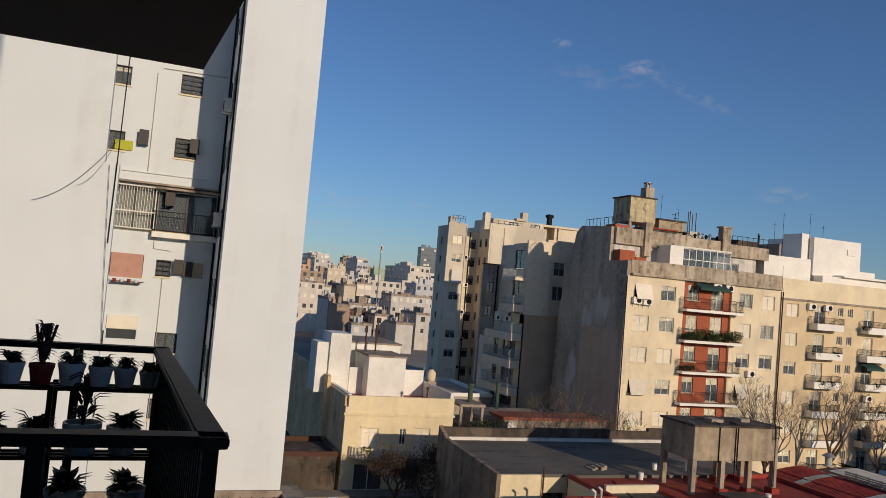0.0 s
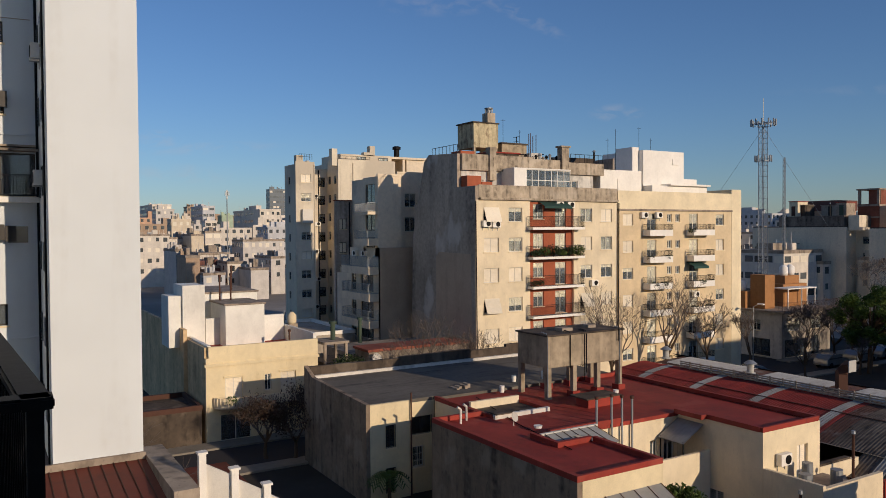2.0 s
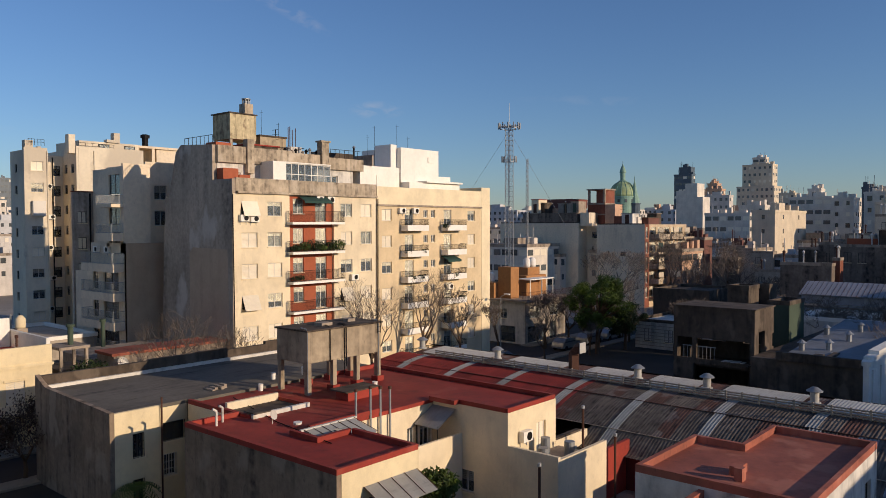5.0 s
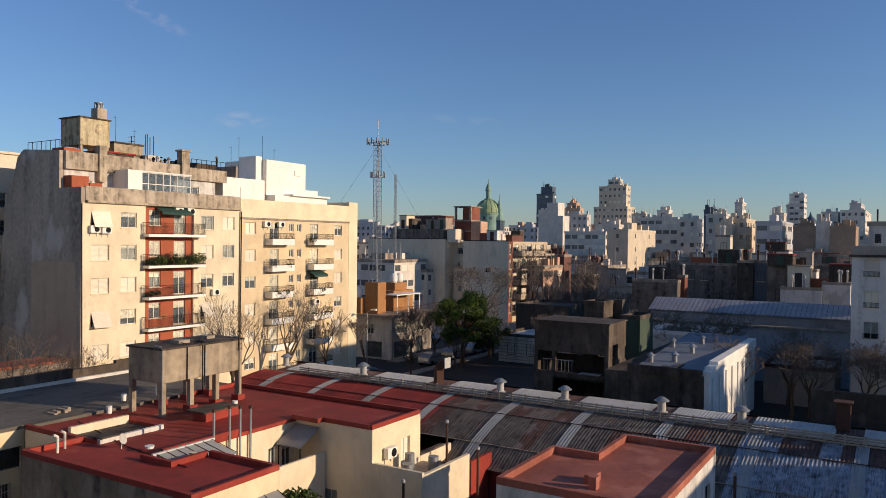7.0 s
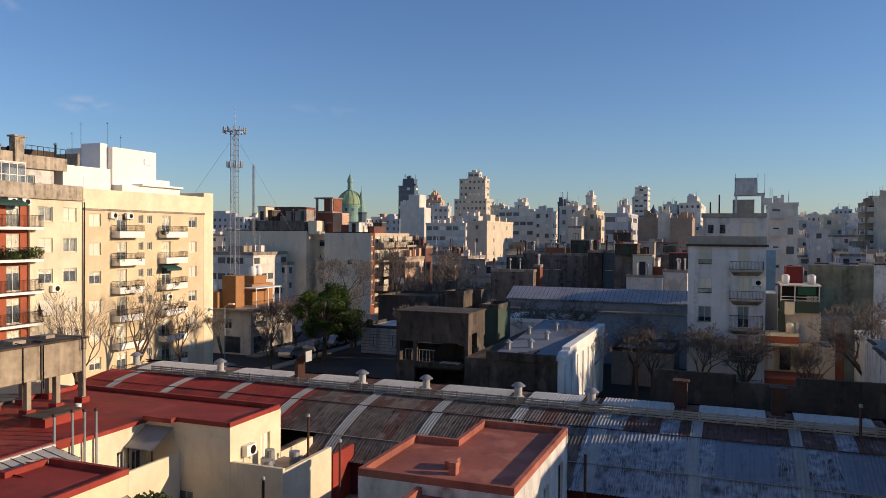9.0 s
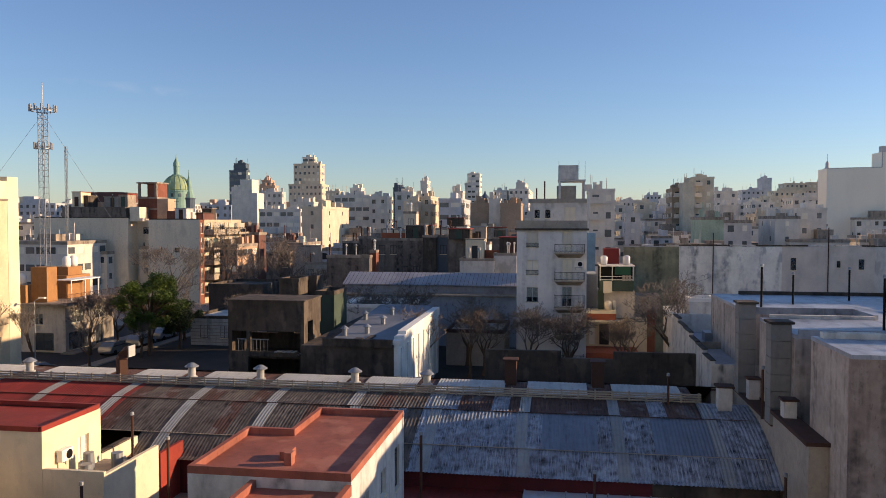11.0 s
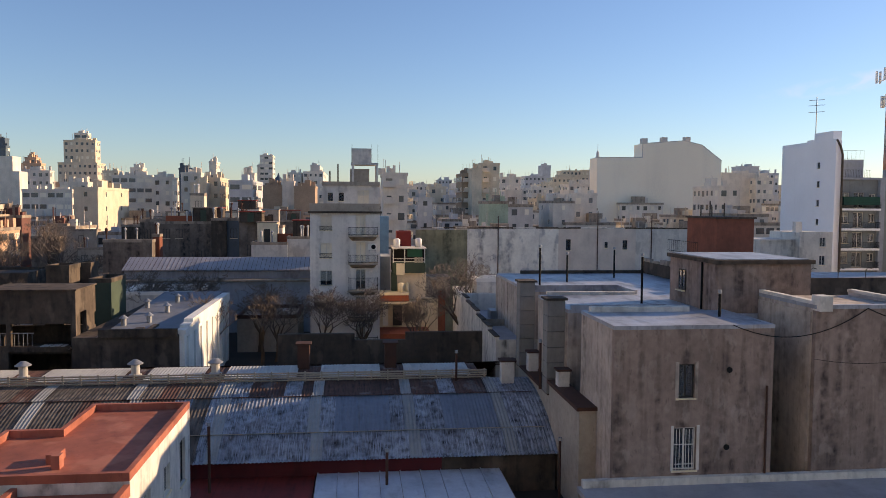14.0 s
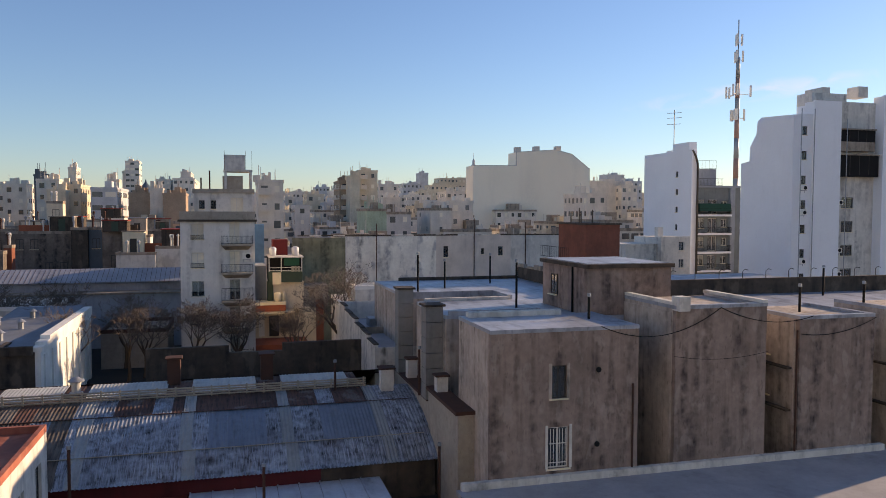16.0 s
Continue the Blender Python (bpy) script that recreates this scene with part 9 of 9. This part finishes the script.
near_balcony()
cable((32.95, -17.5, 9.6), (32.95, -24, 10.3), 0.9, 0.02), cable((32.95, -24, 10.3), (32.95, -29.5, 9.7), 0.5, 0.02), cable((32.9, -21.4, 8.0), (32.9, -26.7, 8.0), 0.25, 0.012), cable((32.9, -28.7, 8.8), (32.9, -33.4, 9.5), 0.35, 0.02)
cable((-1.3, 21.55, 20.5), (-1.35, 21.55, 15.5), -0.02, 0.016, label="bundle of black cables down a wall"), cable((-1.35, 21.5, 18.2), (-3.2, 21.55, 16.4), 0.3, 0.006, label="loose thin cable on a wall"), cable((-1.45, 21.5, 18.0), (-2.2, 21.5, 16.9), 0.2, 0.005, label="loose thin cable on a wall"), cable((-1.5, 21.5, 17.5), (-1.25, 21.5, 13.0), 0.1, 0.006, label="loose thin cable on a wall")
cable((52.9, 54.3, 17.6), (52.8, 54.3, 2), 0.0, 0.06, label="black downpipe and cables between two facades")
cable((36.3, 54.3, 17.6), (36.4, 54.3, 2), 0.0, 0.05, label="dark downpipe at a facade corner")
for u in (40.3, 44, 46, 57.8, 58.9, 62.4, 64.2):
    bm = bmesh.new()
    tube(bm, (u, 61, 20), (u, 61, 24.0 + (u % 3)), 0.018, seg=5)
    tube(bm, (u - 0.25, 61, 23.8 + (u % 3)), (u + 0.25, 61, 23.8 + (u % 3)), 0.012, seg=4)
    solo("roof_aerial", bm, IRON, "thin television aerial on a roof", "aerial", "roof aerials")
lamp = thing("street_lamp", "grey street lamp with a curved arm", "street lamp", 72, 50.5, 0)
bm = bmesh.new()
tube(bm, (71.6, 53.2, 0), (71.6, 53.2, 6.6), 0.07, 0.05, 8), tube(bm, (71.6, 53.2, 6.6), (71.2, 52.2, 7.0), 0.04, seg=6)
part("pole", bm, GALV, lamp)
bm = bmesh.new()
box(bm, 71.0, 71.3, 51.6, 52.3, 6.93, 7.08)
part("head", bm, WHITE, lamp)


# ---- distance ----
def far_block(x0, x1, y0, y1, z, material, style="win", roof=True, label=""):
    names = {"far_white": "white", "far_cream": "cream", "far_beige": "beige", "far_grey": "grey", "far_tan": "tan", "far_pink": "pinkish", "far_red": "brick-red", "far_green": "pale green", "far_blue": "pale blue", "far_bluegrey": "blue-grey", "far_dark": "dark glass"}
    tone = names.get(material.name.replace("_facade", "").replace("_glass", ""), "grey")
    b = thing("city_building", label or f"distant {tone} {'apartment building' if z > 14 else 'low city building'} with flat roof", "building", (x0 + x1) / 2, (y0 + y1) / 2, 0, "buildings of the city beyond")
    bm = bmesh.new()
    box(bm, x0, x1, y0, y1, 0, z)
    part("wall", bm, material, b)
    bm = bmesh.new()
    rnd = random.Random(int(x0 * 7 + y0 * 13))
    w, d = x1 - x0, y1 - y0
    if roof:
        box(bm, x0 - 0.1, x1 + 0.1, y0 - 0.1, y1 + 0.1, z - 0.25, z + 0.3)
        u, v = x0 + w * rnd.uniform(0.1, 0.5), y0 + d * rnd.uniform(0.1, 0.5)
        box(bm, u, u + w * 0.25, v, v + d * 0.28, z, z + rnd.uniform(0.8, 2.2))
        part("roof", bm, material if z > 16 else CONCRETE, b)
        bm = bmesh.new()
        for _ in range(4):
            u, v, e = x0 + w * rnd.uniform(0.02, 0.85), y0 + d * rnd.uniform(0.02, 0.85), rnd.uniform(0.4, 1.4)
            box(bm, u, u + e, v, v + e, z + 0.3, z + rnd.uniform(0.8, 1.9))
            u, v = x0 + w * rnd.uniform(0.05, 0.95), y0 + d * rnd.uniform(0.05, 0.95)
            tube(bm, (u, v, z + 0.3), (u, v, z + rnd.uniform(1.5, 3.4)), 0.06, seg=4)
        tagged(part("roof_clutter", bm, material, b), kind="stuff")
    else:
        bm.free()
    if style == "none":
        return b
    st = 2.9
    near = math.hypot(x0, y0) < 150
    joined = {True: bmesh.new(), False: bmesh.new()}
    n = min(12, int((z - 0.8) / st))
    for f in range(n):
        top = z - 0.7 - f * st
        for facing, length in (("-x", d), ("-y", w)):
            if y1 < -10 and facing == "-y":
                facing = "+y"
            k = max(1, int(length / 1.9))
            if style == "slim":
                k = 1 if facing == "-x" else 2
            for i in range(min(k, 14)):
                gap = length / k
                if style == "band":
                    ww, hh = gap * 0.8, 1.1
                elif style == "slim":
                    ww, hh = 0.6, 0.9
                else:
                    ww, hh = (0.8, 1.05) if (i + f) % 3 else (1.1, 1.2)
                    ww = min(ww, gap * 0.7)
                ww = round(ww, 1)
                c = (i + 0.5) * gap
                if facing == "-x":
                    px, py = x0 - 0.02, y1 - c + ww / 2
                elif facing == "-y":
                    px, py = x0 + c - ww / 2, y0 - 0.02
                else:
                    px, py = x0 + c + ww / 2, y1 + 0.02
                m = face_at(facing, px, py, top - hh)

                def win(bm, ww=ww, hh=hh):
                    box(bm, 0, ww, 0, 0.05, 0, hh)

                glass = rnd.random() < 0.7
                if near:
                    part("window", cached(("far_window", ww, hh, glass), win, FARGLASS if glass else SHUTTER), None, b, m=m)
                else:
                    box(joined[glass], 0, ww, 0, 0.05, 0, hh, m)
                if style == "balc" and i % 2 == 0:
                    def slab(bm, ww=ww):
                        box(bm, -0.5, ww + 0.5, -1.0, 0, -0.3, 0.0), box(bm, -0.5, ww + 0.5, -1.0, -0.92, 0, 0.8)
                    part("balcony", cached(("far_balcony", ww), slab, far_beige), None, b, m=m)
    for glass, jb in joined.items():
        if len(jb.verts):
            tagged(part("window_grid", jb, FARGLASS if glass else SHUTTER, b), kind="stuff")
        else:
            jb.free()
    return b


far_block(62.0, 69.3, 330.0, 338.3, 24.7, far_grey, "win")
far_block(69.7, 78.5, 380.0, 418.8, 28.4, far_white, "band")
far_block(97.0, 101.2, 430.0, 438.3, 29.2, far_tan, "win")
far_block(88.2, 93.8, 360.0, 383.3, 27.3, far_bluegrey, "band")
far_block(57.0, 61.7, 230.0, 236.0, 15.3, far_beige, "band")
far_block(74.5, 79.0, 300.0, 307.0, 19.5, far_white, "band")
far_block(102.3, 108.0, 380.0, 387.4, 23.4, far_green, "none")
far_block(89.6, 97.7, 280.0, 314.6, 23.5, far_beige, "win")
far_block(140.1, 149.7, 420.0, 426.0, 39.3, far_dark, "band")
far_block(51.6, 57.6, 250.0, 256.6, 19.2, far_cream, "win")
far_block(50.4, 53.8, 218.5, 229.4, 14.4, far_cream, "none")
far_block(41.1, 48.0, 225.0, 244.0, 13.6, far_beige, "win")
far_block(49.3, 53.2, 231.0, 244.0, 13.5, far_grey, "win")
far_block(45.9, 53.7, 192.0, 205.0, 9.8, far_beige, "none")
far_block(48.9, 53.4, 177.0, 190.0, 8.0, far_beige, "win")
far_block(64.1, 73.5, 225.0, 238.0, 8.4, far_beige, "none")
far_block(51.6, 55.7, 168.0, 181.0, 6.8, far_grey, "none")
far_block(43.8, 50.2, 183.0, 196.0, 6.9, far_red, "none")
far_block(41.2, 45.9, 168.0, 181.0, 6.0, far_bluegrey, "win")
far_block(60.3, 63.8, 180.0, 193.0, 8.9, far_grey, "win")
far_block(38.0, 39.9, 180.0, 193.0, 11.0, far_grey, "none")
far_block(38.2, 41.2, 171.0, 184.0, 9.8, far_tan, "none")
far_block(330.0, 334.0, 140.6, 148.7, 37.2, far_dark, "band")
far_block(332.0, 336.0, 141.7, 147.3, 40.5, far_dark, "none")
gable = thing("city_building", "tall blind white gable wall with a stepped top", "building", 252, 107, 0, "buildings of the city beyond")
for y0, y1, z in ((102.5, 104.4, 24.2), (104.4, 108.6, 28.8), (108.6, 111.8, 26.4)):
    part("wall", rectangle(250, 256, y0 + 0.004, y1, 0, z), far_white, gable)
far_block(300.0, 304.1, 115.5, 124.2, 28.8, far_pink, "win")
far_block(302.0, 306.0, 118.0, 122.0, 31.1, far_pink, "win")
far_block(285.0, 289.0, 106.8, 117.2, 25.6, far_grey, "win")
far_block(340.0, 346.3, 109.0, 121.8, 40.6, far_cream, "win")
far_block(343.0, 347.0, 112.9, 118.5, 43.9, far_white, "band")
far_block(336.0, 346.4, 107.1, 122.8, 31.0, far_cream, "win")
far_block(300.0, 306.1, 88.1, 93.8, 26.4, far_cream, "win")
far_block(232.0, 236.0, 58.4, 69.7, 22.5, far_white, "band")
far_block(222.0, 232.4, 50.5, 55.9, 21.7, far_white, "win")
far_block(236.0, 240.0, 62.2, 65.7, 24.9, far_white, "win")
far_block(205.0, 209.0, 71.3, 83.4, 17.8, far_white, "band")
far_block(212.0, 216.0, 69.8, 76.8, 19.9, far_beige, "win")
far_block(160.0, 180.8, 50.6, 55.2, 17.6, far_cream, "slim")
far_block(150.0, 154.0, 61.0, 65.2, 12.1, far_red, "none")
far_block(145.0, 149.0, 51.2, 54.5, 10.7, far_red, "none")
far_block(205.0, 209.7, 39.4, 44.4, 22.4, far_beige, "win")
far_block(215.0, 219.0, 43.6, 47.1, 24.0, far_dark, "none")
far_block(190.0, 203.1, 32.0, 36.0, 20.7, far_cream, "win")
far_block(225.0, 230.8, 39.0, 41.0, 26.4, far_white, "win")
far_block(186.0, 190.5, 34.4, 38.1, 19.4, far_cream, "none")
far_block(180.0, 199.0, 23.0, 28.3, 19.8, far_bluegrey, "band")
far_block(205.0, 209.8, 25.8, 28.4, 22.5, far_beige, "none")
far_block(183.0, 187.0, 16.6, 21.0, 18.8, far_tan, "none")
far_block(182.0, 186.0, 13.8, 16.5, 19.8, far_beige, "none")
far_block(181.0, 191.8, 8.9, 13.7, 18.7, far_tan, "none")
far_block(430.0, 442.2, 45.0, 51.9, 40.9, far_white, "band")
far_block(432.0, 437.3, 51.9, 53.5, 34.7, far_white, "none")
far_block(330.0, 340.8, 22.5, 28.3, 27.6, far_white, "win")
far_block(320.0, 372.2, 12.9, 21.1, 27.7, far_white, "win")
far_block(322.0, 349.7, 14.4, 18.2, 30.4, far_grey, "none")
far_block(250.0, 420.2, 0.4, 8.5, 19.4, far_white, "win")
far_block(130.0, 142.0, -9.2, -5.1, 19.9, far_beige, "balc")
far_block(260.0, 272.0, -21.6, -18.3, 19.6, far_white, "win")
far_block(330.0, 342.0, -31.4, -25.5, 22.8, far_grey, "win")
far_block(250.0, 262.0, -29.9, -24.4, 20.4, far_cream, "win")
far_block(420.0, 432.0, -53.0, -45.3, 28.1, far_bluegrey, "win")
far_block(240.0, 252.0, -34.1, -28.8, 17.5, far_bluegrey, "win")
far_block(200.0, 212.0, -20.4, -16.7, 16.4, far_grey, "win")
far_block(390.0, 402.0, -56.4, -49.3, 25.4, far_white, "win")
far_block(212.0, 224.0, -32.4, -29.8, 23.3, far_tan, "balc")
far_block(205.0, 217.0, -34.4, -31.6, 24.4, far_cream, "none")
far_block(208.0, 220.0, -39.7, -34.4, 26.0, far_cream, "balc")
far_block(150.0, 162.0, -30.6, -26.6, 15.3, far_green, "none")
far_block(150.0, 162.0, -35.6, -30.6, 14.7, far_grey, "win")
far_block(260.0, 272.0, -56.8, -49.8, 24.2, far_white, "win")
far_block(240.0, 252.0, -52.9, -47.6, 19.3, far_white, "none")
far_block(400.0, 412.0, -100.3, -89.5, 29.8, far_bluegrey, "win")
far_block(300.0, 312.0, -78.8, -70.4, 21.5, far_white, "win")
far_block(340.0, 352.0, -91.7, -84.2, 24.1, far_cream, "win")
far_block(360.0, 372.0, -107.5, -94.3, 27.8, far_cream, "win")
far_block(380.0, 392.0, -122.3, -104.5, 32.1, far_cream, "win")
far_block(460.0, 472.0, -118.9, -113.9, 38.8, far_bluegrey, "none")
far_block(152.0, 164.0, -44.6, -40.2, 15.5, far_white, "slim")
far_block(156.0, 168.0, -50.6, -45.3, 17.1, far_white, "win")
far_block(220.0, 232.0, -58.2, -53.1, 16.5, far_cream, "win")
far_block(260.0, 272.0, -84.5, -74.0, 22.0, far_beige, "win")
far_block(232.0, 244.0, -130.9, -115.7, 25.2, far_white, "none")
far_block(228.0, 240.0, -130.8, -125.0, 23.6, far_beige, "win")
far_block(440.0, 452.0, -242.6, -231.1, 38.7, far_bluegrey, "none")
far_block(300.0, 312.0, -174.1, -166.4, 28.3, far_bluegrey, "win")
far_block(150.0, 162.0, -79.0, -74.3, 18.8, far_beige, "win")
far_block(130.0, 142.0, -73.9, -66.9, 13.3, far_grey, "win")

# low roofs between
rnd = random.Random(11)
tones = [far_white, far_cream, far_beige, far_grey, far_white, far_grey, far_tan, far_pink, far_bluegrey]
mass = {m.name: (m, bmesh.new()) for m in tones}
panes = bmesh.new()
for ring in range(9):
    r0 = (150, 172, 200, 232, 270, 300, 345, 395, 460)[ring]
    n = 34 if ring < 5 else 74
    for i in range(n):
        head = -14 + 154 * (i + rnd.uniform(-0.3, 0.3)) / n
        r = r0 * rnd.uniform(0.94, 1.06)
        x, y = r * math.sin(radians(head)), r * math.cos(radians(head))
        s = r / 100
        w, d = rnd.uniform(4, 10) * s ** 0.5, rnd.uniform(4, 10) * s ** 0.5
        top = max(4.5, 15 + r * math.tan(radians(min(1.1, -3.3 + 3.9 * (r / 330) + rnd.uniform(-0.9, 0.7)))))
        if (abs(x - 216) < 22 and abs(y - 114) < 22) or (head < 34 and ring < 3):
            continue
        m = rnd.choice(tones)
        # Warm tones turn white on this side to stand for pale haze.
        if y < 0 and m in (far_tan, far_pink):
            m = far_white
        if head < 14 and m in (far_white, far_bluegrey):
            m = rnd.choice((far_grey, far_tan, far_beige))
        if ring < 5:
            far_block(x, x + w, y, y + d, top, m, "win" if i % 3 else "band")
            continue
        bm = mass[m.name][1]
        box(bm, x, x + w, y, y + d, 0, top)
        for k in range(rnd.randrange(1, 4)):
            u, v = x + w * rnd.uniform(0, 0.7), y + d * rnd.uniform(0, 0.7)
            box(bm, u, u + w * rnd.uniform(0.1, 0.3), v, v + d * 0.3, top, top + rnd.uniform(0.8, 3.2))
        for f in range(int(min(9, (top - 6) / 2.9))):
            for facing, length in (("-x", d), ("+y" if y < -30 else "-y", w)):
                kk = max(1, int(length / 2.6))
                for c in range(kk):
                    u = (c + 0.5) * length / kk
                    px, py = {"-x": (x - 0.03, y + d - u + 0.6), "-y": (x + u - 0.6, y - 0.03), "+y": (x + u + 0.6, y + d + 0.03)}[facing]
                    box(panes, 0, 1.2, 0, 0.05, 0, 1.3, face_at(facing, px, py, top - 2.0 - 2.9 * f))
for m, bm in mass.values():
    solo("far_city", bm, m, "hazy distant city blocks up to the horizon", "city", kind="stuff")
solo("far_city_panes", panes, FARGLASS, "small dark panes of the distant city", "city", kind="stuff")
